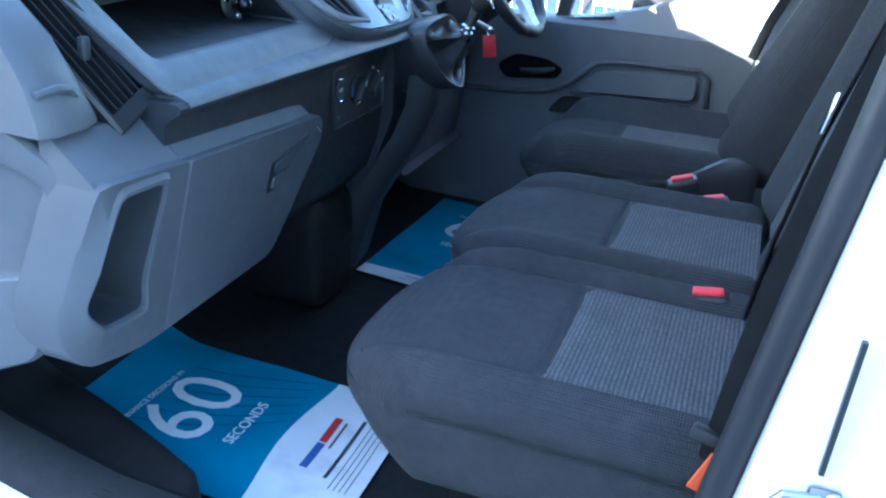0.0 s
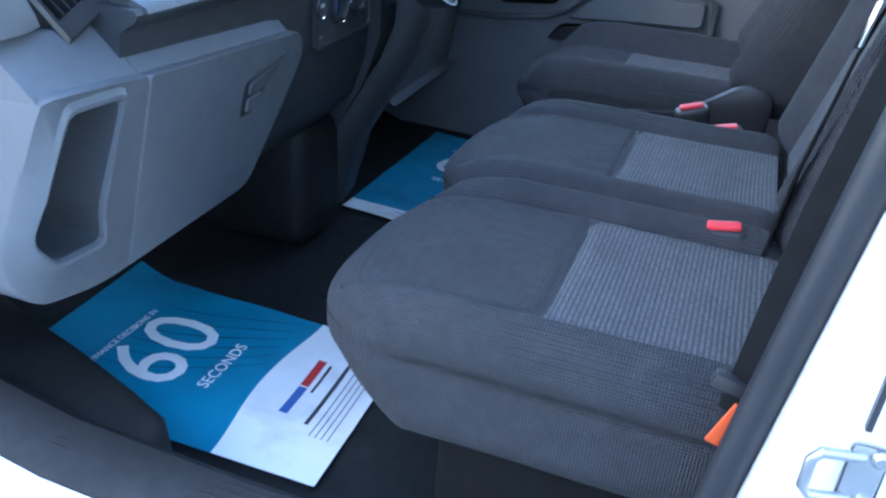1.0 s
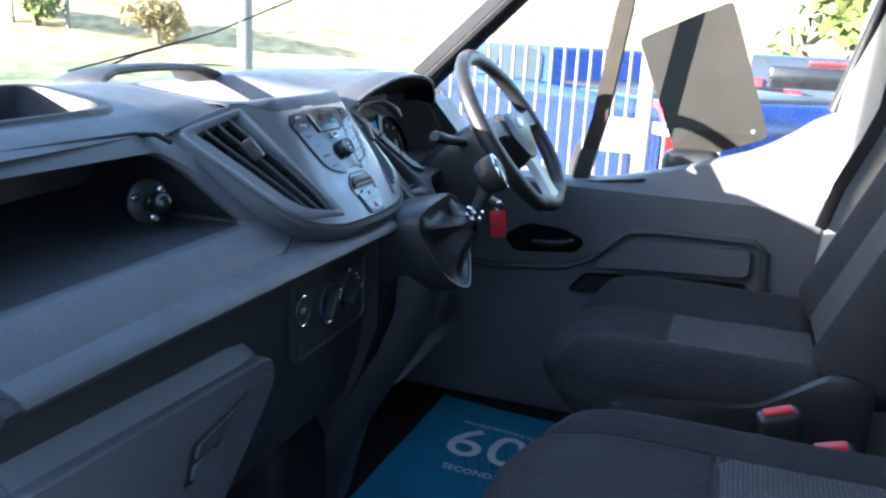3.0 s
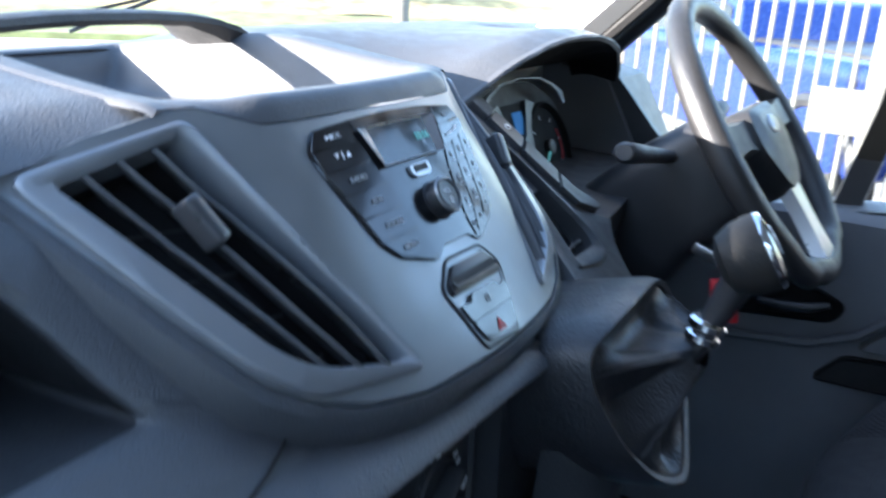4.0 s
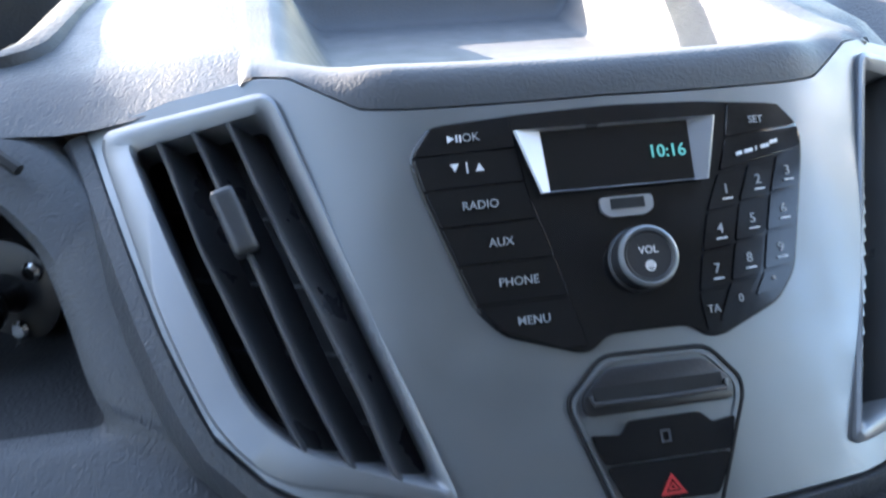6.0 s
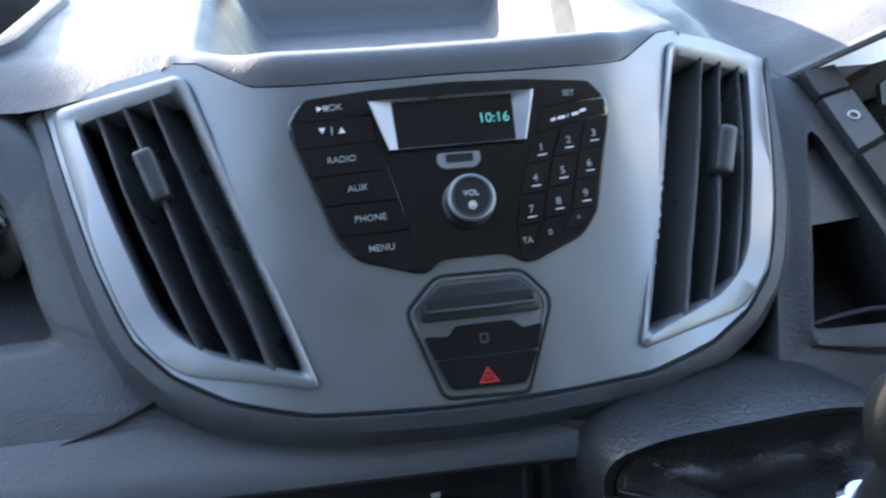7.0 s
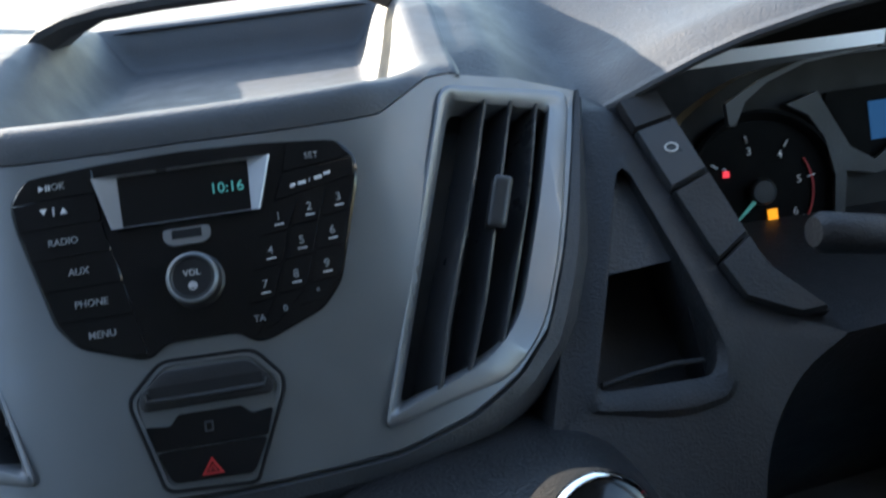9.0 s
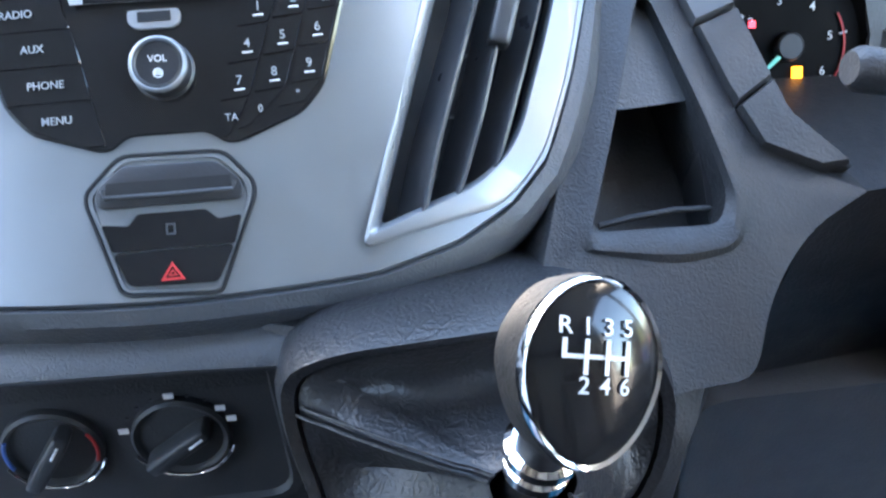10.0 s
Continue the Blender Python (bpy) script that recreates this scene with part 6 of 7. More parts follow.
# ---- seats ----
def seat_cushion(parent, cx, cy, cz, hx, hy, hz, seam_x, patch_w, mat_top, mat_side, bolster=0.020):
    """A stuffed cushion: sewn grooves part the side bolsters, the front pad and the ribbed panel."""
    def dip(v, w):
        return math.exp(-(v / w) ** 2)

    def shape(p, grooves=True):
        e = abs(p.y) / hy
        top = max(0.0, p.z / hz)
        f = (p.x + hx) / (2 * hx)
        z = p.z + top * (bolster * max(0.0, min(1.0, (e - 0.52) / 0.30)) ** 1.5 - 0.010 * (1 - e * e))
        z -= top * 0.030 * max(0.0, 1 - f / 0.30) ** 2
        if grooves and top > 0.9:
            side = dip(abs(p.y) - patch_w, 0.007)
            cross = dip(cx + p.x - seam_x, 0.005) if abs(p.y) < patch_w else 0.0
            z -= 0.0065 * max(side, cross)
            if abs(p.y) < patch_w and cx + p.x < seam_x:
                z += 0.006 * (1 - (p.y / patch_w) ** 2) * min(1.0, f / 0.25)
        x, y = p.x, p.y
        x += 0.115 * e ** 3.2 * max(0.0, 1 - f / 0.55) ** 1.2
        if p.z < 0 and f < 0.4:
            x += 0.06 * (1 - f / 0.4) * min(1.0, -p.z / hz)
        # welt between the top cover and the side cover
        if grooves:
            pinch = 0.004 * dip(p.z - hz * 0.32, hz * 0.09)
            if e > 0.97:
                y -= math.copysign(pinch, p.y)
            if f < 0.03:
                x += pinch
        z += 0.0025 * noise.noise(Vector((p.x, p.y + cy, p.z)) * 9) + 0.001 * noise.noise(Vector((p.x, p.y + cy, p.z)) * 31)
        return Vector((cx + x, cy + y, cz + z))

    bm = bmesh.new()
    pillow(bm, (hx, hy, hz), 0.050, 64, shape)
    cushion = part("cushion", bm, mat_top, parent)

    def surf(x, y, lift):
        return shape(Vector((x - cx, y - cy, hz)), False) + Vector((0, 0, lift))

    # ribbed panel, let in between its seams
    bm = bmesh.new()
    nx, ny = 16, 16
    x0, x1 = seam_x + 0.003, cx + hx - 0.02
    w = patch_w - 0.004
    rows = []
    for i in range(nx + 1):
        rows.append([surf(lerp(x0, x1, i / nx), lerp(cy - w, cy + w, j / ny), 0.0040 - 0.0075 * (i == 0 or j in (0, ny))) for j in range(ny + 1)])
    loft(bm, rows, closed=False, cap=False)
    part("panel", bm, M_PATCH, cushion, "paler ribbed cloth panel")
    # sewing thread in the grooves
    bm = bmesh.new()
    tube(bm, [surf(seam_x, lerp(cy - patch_w, cy + patch_w, j / 10), -0.0065) for j in range(11)], 0.0018, 6)
    part("seam", bm, mat_side, cushion)
    for s in (-1, 1):
        bm = bmesh.new()
        tube(bm, [surf(lerp(cx - hx + 0.05, x1, j / 12), cy + s * patch_w, -0.0065) for j in range(13)], 0.0018, 6)
        part("seam", bm, mat_side, cushion)
    # welt round the sides
    bm = bmesh.new()
    pts = []
    for a in range(0, 61):
        u = a / 60 * 2 * math.pi
        px, py = math.cos(u), math.sin(u)
        k = max(abs(px) ** 8 + abs(py) ** 8, 1e-9) ** (-1 / 8)
        pts.append(shape(Vector((px * k * hx * 0.998, py * k * hy * 0.998, hz * 0.32)), False))
    tube(bm, pts, 0.0022, 6)
    part("welt", bm, mat_side, cushion)
    return cushion


def backrest(parent, x0, z0, x1, z1, cy, hy, thick, patch_w):
    base, top = Vector((x0, cy, z0)), Vector((x1, cy, z1))
    axis = (top - base).normalized()
    nrm = Vector((-axis.z, 0, axis.x))
    hz = (top - base).length / 2
    mid = (base + top) / 2

    def shape(p):
        e = abs(p.y) / hy
        face = max(0.0, p.x / thick)
        w = 1.0 - 0.10 * max(0.0, (p.z / hz - 0.3) / 0.7) ** 2
        d = p.x + face * (0.050 * max(0.0, min(1.0, (e - 0.52) / 0.34)) ** 1.5 - 0.008 - 0.007 * math.exp(-((abs(p.y) - patch_w) / 0.008) ** 2))
        return mid + nrm * d + Vector((0, p.y * w, 0)) + axis * p.z

    bm = bmesh.new()
    pillow(bm, (thick, hy, hz), min(0.062, thick * 0.9), 48, shape)
    b = part("backrest", bm, M_SEAT, parent)
    bm = bmesh.new()
    rows = [[shape(Vector((thick, lerp(-patch_w, patch_w, j / 8), lerp(-hz * 0.92, hz * 0.80, i / 14)))) + nrm * 0.0022 for j in range(9)] for i in range(15)]
    loft(bm, rows, closed=False, cap=False)
    part("panel", bm, M_BACKPATCH, b, "paler ribbed cloth panel")
    for s in (-1, 1):
        bm = bmesh.new()
        tube(bm, [shape(Vector((thick, s * patch_w, lerp(-hz * 0.9, hz * 0.82, i / 12)))) + nrm * 0.0005 for i in range(13)], 0.0022, 6)
        part("seam", bm, M_SEAT_SIDE, b)
    # headrest on two posts
    hc = top + axis * 0.13 + nrm * 0.01
    bm = bmesh.new()
    pillow(bm, (0.05, 0.125, 0.085), 0.04, 10, lambda p: hc + nrm * p.x + Vector((0, p.y * (1 - 0.15 * max(0, p.z / 0.085)), 0)) + axis * p.z)
    h = part("headrest", bm, M_SEAT, parent)
    for s in (-0.06, 0.06):
        bm = bmesh.new()
        tube(bm, [top + Vector((0, s, 0)) - axis * 0.05, hc + Vector((0, s, 0))], 0.006, 8)
        part("post", bm, M_STEEL, h)
    return b


def seats():
    bench = thing("passenger_bench", "double passenger seat in dark grey cloth with paler ribbed panels", "van seat", (0, 0, 0))
    seat_cushion(bench, 0.552, -0.640, 0.548, 0.288, 0.228, 0.088, 0.556, 0.150, M_SEAT, M_SEAT_SIDE, 0.022)
    seat_cushion(bench, 0.545, -0.178, 0.546, 0.290, 0.226, 0.088, 0.556, 0.145, M_SEAT, M_SEAT_SIDE, 0.022)
    backrest(bench, 0.885, 0.60, 1.04, 1.18, -0.640, 0.222, 0.07, 0.13)
    backrest(bench, 0.885, 0.60, 1.04, 1.18, -0.178, 0.222, 0.07, 0.13)
    bm = bmesh.new()
    box(bm, (0.68, -0.41, 0.34), (0.44, 0.82, 0.30), bev=0.02)
    part("base", bm, M_DIAL, bench, "black seat base")
    bm = bmesh.new()
    box(bm, (0.64, -0.41, 0.492), (0.42, 0.80, 0.02), bev=0.006)
    part("frame", bm, M_BLACK, bench)
    ds = thing("driver_seat", "driver's seat in dark grey cloth with high side bolsters", "van seat", (0, 0, 0))
    seat_cushion(ds, 0.475, 0.530, 0.535, 0.275, 0.262, 0.080, 0.437, 0.145, M_SEAT, M_SEAT_SIDE, 0.052)
    backrest(ds, 0.775, 0.60, 1.03, 1.20, 0.520, 0.240, 0.075, 0.14)
    bm = bmesh.new()
    box(bm, (0.53, 0.52, 0.33), (0.40, 0.40, 0.28), bev=0.02)
    part("base", bm, M_BLACK, ds, "black seat base")
    bm = bmesh.new()
    q = rounded([(0.36, 0.555), (0.62, 0.595), (0.74, 0.68), (0.80, 0.66), (0.80, 0.50), (0.40, 0.47)], 0.03, 4)
    loft(bm, [[(x, 0.262, z) for x, z in q], [(x, 0.250, z) for x, z in q], [(lerp(x, 0.6, 0.05), 0.244, lerp(z, 0.57, 0.08)) for x, z in q]])
    part("side_shield", bm, M_BLACK, ds, "black plastic side shield")
    bm = bmesh.new()
    tube(bm, [(0.44, 0.255, 0.50), (0.42, 0.235, 0.515), (0.36, 0.230, 0.520), (0.345, 0.232, 0.522)], [0.008, 0.009, 0.009, 0.006], 10, 0.7)
    part("lever", bm, M_BLACK, ds)


seats()


def buckle(at, rot, label):
    b = thing("belt_buckle", label, "seat belt buckle", (0, 0, 0), "seat belt buckles")
    m = Matrix.Translation(at) @ rot
    bm = bmesh.new()
    pillow(bm, (0.033, 0.017, 0.055), 0.008, 8, lambda p: m @ (p + Vector((0, 0, -0.055))))
    part("housing", bm, M_BLACK, b)
    bm = bmesh.new()
    pillow(bm, (0.023, 0.0085, 0.005), 0.003, 6, lambda p: m @ (p + Vector((0, 0.0015, 0.001))))
    part("release_button", bm, M_RED, b, "red release button")
    bm = bmesh.new()
    tube(bm, [m @ Vector((0, 0, -0.09)), m @ Vector((0.01, 0, -0.2))], 0.012, 8)
    part("stem", bm, M_BLACK, b)


buckle((0.741, -0.462, 0.650), pose(0, 0, 0, 14, -8, 4), "black belt buckle with red button between the passenger seats")
buckle((0.715, 0.035, 0.640), pose(0, 0, 0, 8, -14, 8), "black belt buckle with red button beside the inner passenger seat")
buckle((0.644, 0.118, 0.646), pose(0, 0, 0, 8, -16, 14), "black belt buckle with red button beside the driver's seat")


def strap(bm, pts, w, side, thick=0.0018):
    rings = []
    side = Vector(side).normalized()
    for i, p in enumerate(pts):
        a, b = Vector(pts[max(0, i - 1)]), Vector(pts[min(len(pts) - 1, i + 1)])
        d = (b - a).normalized()
        s = (side - d * side.dot(d)).normalized()
        n = d.cross(s) * thick
        p = Vector(p)
        rings.append([p - s * w / 2 - n, p + s * w / 2 - n, p + s * w / 2 + n, p - s * w / 2 + n])
    loft(bm, rings)


def belts():
    t = thing("seat_belt", "black seat belt hanging beside the outer passenger seat", "seat belt", (0, 0, 0), "seat belts")
    bm = bmesh.new()
    strap(bm, [(0.776, -0.885, 0.64), (0.786, -0.888, 0.76), (0.797, -0.890, 0.86), (0.815, -0.890, 0.97), (0.852, -0.885, 1.15), (0.92, -0.870, 1.45)], 0.030, (1, -0.55, 0))
    part("webbing", bm, M_BELT, t)
    bm = bmesh.new()
    box(bm, (0.774, -0.886, 0.672), (0.050, 0.016, 0.016), pose(0, 0, 0, 0, 12, 0), bev=0.004)
    part("guide", bm, M_BLACK, t)
    bm = bmesh.new()
    box(bm, (0.779, -0.900, 0.634), (0.030, 0.004, 0.050), pose(0, 0, 0, 0, 22, 10), bev=0.001)
    part("warning_label", bm, M_ORANGE, t, "orange label on the belt anchor")
    t = thing("seat_belt", "black seat belt with a steel tongue across the inner backrest", "seat belt", (0, 0, 0), "seat belts")
    bm = bmesh.new()
    strap(bm, [(0.80, -0.47, 0.62), (0.815, -0.455, 0.75), (0.845, -0.43, 0.90), (0.885, -0.41, 1.05), (0.93, -0.41, 1.22)], 0.045, (0.2, 1, 0))
    part("webbing", bm, M_BELT, t)
    bm = bmesh.new()
    box(bm, (0.845, -0.452, 0.945), (0.006, 0.030, 0.060), pose(0, 0, 0, -15, 12, 0), bev=0.002)
    part("tongue", bm, M_CHROME, t, "bright steel tongue")
    t = thing("seat_belt", "black seat belt hanging in folds on the driver's pillar", "seat belt", (0, 0, 0), "seat belts")
    for k in range(4):
        bm = bmesh.new()
        strap(bm, [(0.822 + 0.020 * k, 0.845 + 0.008 * k, 1.055 + 0.01 * k), (0.832 + 0.021 * k, 0.850 + 0.008 * (k % 2), 1.16), (0.848 + 0.016 * k, 0.856, 1.26), (0.862 + 0.010 * k, 0.858, 1.37)], 0.034, (1, -0.8 + 0.5 * k, 0))
        part("webbing", bm, M_BELT, t)
    bm = bmesh.new()
    strap(bm, [(0.735, 0.862, 0.80), (0.760, 0.866, 0.90), (0.800, 0.866, 1.0), (0.838, 0.858, 1.12)], 0.030, (1, -0.6, 0))
    part("webbing", bm, M_BELT, t)
    bm = bmesh.new()
    pillow(bm, (0.030, 0.014, 0.035), 0.010, 8, lambda p: p + Vector((0.87, 0.855, 1.36)))
    part("guide", bm, M_BLACK, t)


belts()


# ---- driver's door ----
def sill_z(x):
    return interp(x, [(-0.5, 0.84), (0.15, 0.845), (0.25, 0.855), (0.42, 0.90), (0.58, 0.955), (0.66, 1.005), (0.72, 1.055), (0.8, 1.065), (1.3, 1.07)])


def driver_door():
    d = thing("driver_door", "closed driver's door with dark grey card and pale armrest panel", "van door", (0, 0, 0))
    bm = bmesh.new()
    rings = []
    for k in range(29):
        x = -0.52 + 1.26 * k / 28
        s = sill_z(x)
        low = min(0.83, s - 0.012)
        rings.append([(x, 0.985, 0.12), (x, 0.925, 0.12), (x, 0.915, 0.55), (x, 0.905, 0.70), (x, 0.890, low - 0.03), (x, 0.888, low), (x, 0.900, low + 0.010), (x, 0.930, s - 0.004), (x, 0.950, s), (x, 0.985, s)])
    loft(bm, rings)
    part("card", bm, M_DOOR, d, "dark grey moulded door card")
    bm = bmesh.new()
    q = rounded([(0.262, 0.672), (0.315, 0.712), (0.600, 0.722), (0.602, 0.652), (0.42, 0.642), (0.215, 0.624)], [0.03, 0.03, 0.02, 0.02, 0.05, 0.02], 4)
    loft(bm, [[(x, 0.915, z) for x, z in q], [(x, 0.890, z) for x, z in q], [(lerp(x, 0.42, 0.03), 0.884, lerp(z, 0.67, 0.08)) for x, z in q]])
    part("armrest_panel", bm, M_CARD, d, "paler grey padded armrest panel")
    # proud black disc: shade of the handle recess, done in colour
    bm = bmesh.new()
    q = rounded([(-0.020, 0.680), (0.040, 0.720), (0.140, 0.716), (0.196, 0.690), (0.178, 0.658), (0.012, 0.640)], 0.02, 4)
    loft(bm, [[(x, 0.920, z) for x, z in q], [(x, 0.898, z) for x, z in q], [(lerp(x, 0.09, 0.06), 0.8965, lerp(z, 0.680, 0.10)) for x, z in q], [(lerp(x, 0.09, 0.12), 0.9025, lerp(z, 0.680, 0.2)) for x, z in q]])
    part("handle_shade", bm, M_DIAL, d)
    bm = bmesh.new()
    tube(bm, [(0.06, 0.897, 0.672), (0.10, 0.890, 0.674), (0.14, 0.888, 0.680), (0.168, 0.892, 0.690)], [0.006, 0.009, 0.009, 0.006], 10)
    part("handle", bm, M_BLACK, d)
    bm = bmesh.new()
    tube(bm, [(-0.3, 0.905, 0.585), (0.0, 0.898, 0.598), (0.15, 0.893, 0.618), (0.22, 0.891, 0.650), (0.30, 0.890, 0.728), (0.36, 0.889, 0.738), (0.60, 0.890, 0.742), (0.625, 0.892, 0.72), (0.632, 0.896, 0.55)], 0.009, 8)
    part("moulding", bm, M_DASH, d)
    # near-black plate that gives the door pocket its shade by colour
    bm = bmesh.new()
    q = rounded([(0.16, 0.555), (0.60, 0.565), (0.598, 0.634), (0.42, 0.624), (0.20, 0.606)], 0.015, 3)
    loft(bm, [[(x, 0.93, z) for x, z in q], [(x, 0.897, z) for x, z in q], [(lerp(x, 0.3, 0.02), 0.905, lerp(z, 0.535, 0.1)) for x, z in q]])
    part("pocket", bm, M_GAP_SHADE, d)
    # grip well on the sill
    bm = bmesh.new()
    q = rounded([(0.17, 0.842), (0.33, 0.866), (0.31, 0.846), (0.19, 0.832)], 0.008, 3)
    loft(bm, [[(x, 0.935 - (z - 0.83) * 0.4, z) for x, z in q], [(x, 0.914 - (z - 0.83) * 0.1, z) for x, z in q]])
    part("sill_well", bm, M_DASH_LOW, d)
    # bar between quarter light and window, window frame
    # black bar coloured warm brown to stand in for sunlight; its foot stays black
    bm = bmesh.new()
    bar = [(0.178, 0.945, 0.92), (0.196, 0.945, 1.0), (0.238, 0.94, 1.32), (0.275, 0.93, 1.62)]
    loft(bm, [[(x - 0.020, y, z), (x + 0.018, y, z), (x + 0.020, y + 0.02, z), (x - 0.022, y + 0.02, z)] for x, y, z in bar])
    part("window_bar", bm, M_TAUPE, d, "upright window frame bar, coloured warm as if sunlit")
    bm = bmesh.new()
    loft(bm, [[(x - 0.021, y - 0.001, z), (x + 0.019, y - 0.001, z), (x + 0.021, y + 0.021, z), (x - 0.023, y + 0.021, z)] for x, y, z in ((0.158, 0.945, 0.83), (0.178, 0.945, 0.92))])
    part("bar_foot", bm, M_BLACK, d)
    bm = bmesh.new()
    tube(bm, [(-0.40, 0.955, 0.86), (-0.24, 0.915, 1.06), (-0.02, 0.885, 1.27), (0.20, 0.85, 1.48), (0.34, 0.83, 1.62), (0.5, 0.83, 1.68), (0.86, 0.85, 1.68), (0.80, 0.90, 1.35), (0.73, 0.94, 1.06)], 0.014, 10)
    part("window_frame", bm, M_BLACK, d)
    w = bmesh.new()
    loft(w, [[(0.19, 0.965, 0.85), (0.70, 0.965, 1.02)], [(0.24, 0.95, 1.3), (0.76, 0.95, 1.3)], [(0.27, 0.93, 1.62), (0.84, 0.93, 1.62)]], closed=False, cap=False)
    p = part("window_pane", w, M_GLASS, d, "clear side window")
    p.visible_shadow = False
    w = bmesh.new()
    loft(w, [[(-0.40, 0.965, 0.85), (0.17, 0.965, 0.85)], [(0.02, 0.94, 1.3), (0.23, 0.945, 1.3)], [(0.24, 0.92, 1.52), (0.255, 0.93, 1.54)]], closed=False, cap=False)
    p = part("quarter_pane", w, M_GLASS, d, "clear quarter light")
    p.visible_shadow = False
    # pillar behind the door
    bm = bmesh.new()
    loft(bm, [[(0.72 + 0.07 * t, 0.985, z), (0.72 + 0.07 * t, 0.915, z), (0.78 + 0.07 * t, 0.885, z), (0.98, 0.885, z), (1.32, 0.93, z), (1.32, 0.985, z)] for z, t in ((0.2, 0.0), (0.9, 0.0), (1.1, 0.3), (1.4, 1.0), (1.76, 2.0))])
    structure("wall_right", bm, M_TRIM, "pale grey trimmed pillar behind the driver's door", "pillar")


driver_door()


def door_mirror():
    t = thing("door_mirror", "tall door mirror in dull brown-grey plastic outside the driver's window", "door mirror", (0, 0, 0))
    line = rounded([(0.390, 0.880), (0.605, 0.970), (0.475, 1.305), (0.252, 1.198)], 0.018, 4)
    B, up, along, out = Vector((0.605, 1.12, 0.970)), Vector((0, 0, 1)), Vector((1, 0, 0)), Vector((0, 1, 0))
    bm = bmesh.new()
    loft(bm, [[(x, 1.120, z) for x, z in line], [(x, 1.132, z) for x, z in line], [(lerp(x, 0.43, 0.03), 1.165, lerp(z, 1.09, 0.03)) for x, z in line], [(lerp(x, 0.43, 0.25), 1.20, lerp(z, 1.09, 0.25)) for x, z in line]])
    part("housing", bm, M_TAUPE, t)
    bm = bmesh.new()
    pillow(bm, (0.075, 0.05, 0.06), 0.03, 8, lambda p: p + Vector((0.425, 1.08, 0.865)))
    part("arm", bm, M_BLACK, t, "black mirror arm")
    bm = bmesh.new()
    lathe(bm, [(0.006, 0), (0.006, 0.003), (0.001, 0.003)], Matrix.Translation(B + up * 0.012 - along * 0.04) @ (-out).to_track_quat("Z", "Y").to_matrix().to_4x4(), 10)
    part("screw", bm, M_STEEL, t)


door_mirror()


# ---- passenger's outer vent and phone mount ----
def outer_vent():
    v = new("air_vent")
    v.parent = dash
    v["label"] = "black upright outer air vent"
    a, b = Vector((-0.062, -0.745, 0.868)), Vector((-0.180, -0.805, 1.035))
    d = (b - a).normalized()
    w = Vector((0.25, 1, 0.0))
    w = (w - d * w.dot(d)).normalized()
    n = w.cross(d)
    if n.x < 0:
        n = -n
    L = (b - a).length

    def pt(s, t, h):
        return a + d * (t * L) + w * s + n * h

    outer = rounded([(-0.054, -0.03), (0.046, 0.0), (0.038, 1.0), (-0.048, 1.0)], 0.008, 3)
    inner = rounded([(-0.042, 0.10), (0.034, 0.12), (0.027, 0.97), (-0.037, 0.97)], 0.006, 3)
    bm = bmesh.new()
    loft(bm, [[pt(s, t, -0.03) for s, t in outer], [pt(s, t, 0.002) for s, t in outer], [pt(lerp(s, 0, 0.1), lerp(t, 0.5, 0.03), 0.006) for s, t in outer], [pt(s, t, 0.004) for s, t in inner], [pt(s, t, -0.03) for s, t in inner]])
    part("frame", bm, M_BLACK, v)
    for s in (-0.029, -0.0165, -0.004, 0.0085, 0.021):
        bm = bmesh.new()
        loft(bm, [[pt(s - 0.0012, t, 0.002), pt(s + 0.0012, t, 0.002), pt(s + 0.0012, t, -0.02), pt(s - 0.0012, t, -0.02)] for t in (0.11, 0.5, 0.96)])
        part("slat", bm, M_BLACK, v)
    bm = bmesh.new()
    m = Matrix.Translation(pt(-0.004, 0.52, 0.004))
    pillow(bm, (0.006, 0.008, 0.016), 0.003, 5, lambda p: m @ p)
    part("tab", bm, M_SLAT, v)


outer_vent()


def ball_mount():
    t = thing("ball_mount", "black ball mount screwed inside the glove shelf", "phone mount", (0, 0, 0))
    c = Vector((-0.158, -0.325, 0.965))
    out = Vector((0.80, -0.35, 0.10)).normalized()
    m = Matrix.Translation(c - out * 0.035) @ out.to_track_quat("Z", "Y").to_matrix().to_4x4()
    bm = bmesh.new()
    lathe(bm, [(0.030, 0), (0.030, 0.004), (0.026, 0.006), (0.012, 0.007), (0.009, 0.012), (0.009, 0.022)], m, 24)
    part("plate", bm, M_BLACK, t)
    bm = bmesh.new()
    bmesh.ops.create_uvsphere(bm, u_segments=20, v_segments=14, radius=0.0155, matrix=m @ pose(0, 0, 0.032))
    part("ball", bm, M_GLOSS, t)
    for k in range(3):
        bm = bmesh.new()
        a = radians(40 + 120 * k)
        lathe(bm, [(0.006, 0), (0.006, 0.003), (0.004, 0.005), (0.001, 0.005)], m @ pose(0.022 * math.cos(a), 0.022 * math.sin(a), 0.005), 10)
        part("screw", bm, M_CHROME, t)


ball_mount()


# ---- paper mats ----
def floor_z(x):
    return interp(x, [(-0.66, FLOOR + 0.38), (-0.52, FLOOR + 0.18), (-0.37, FLOOR + 0.03), (-0.30, FLOOR + 0.004), (0.0, FLOOR), (2, FLOOR)])


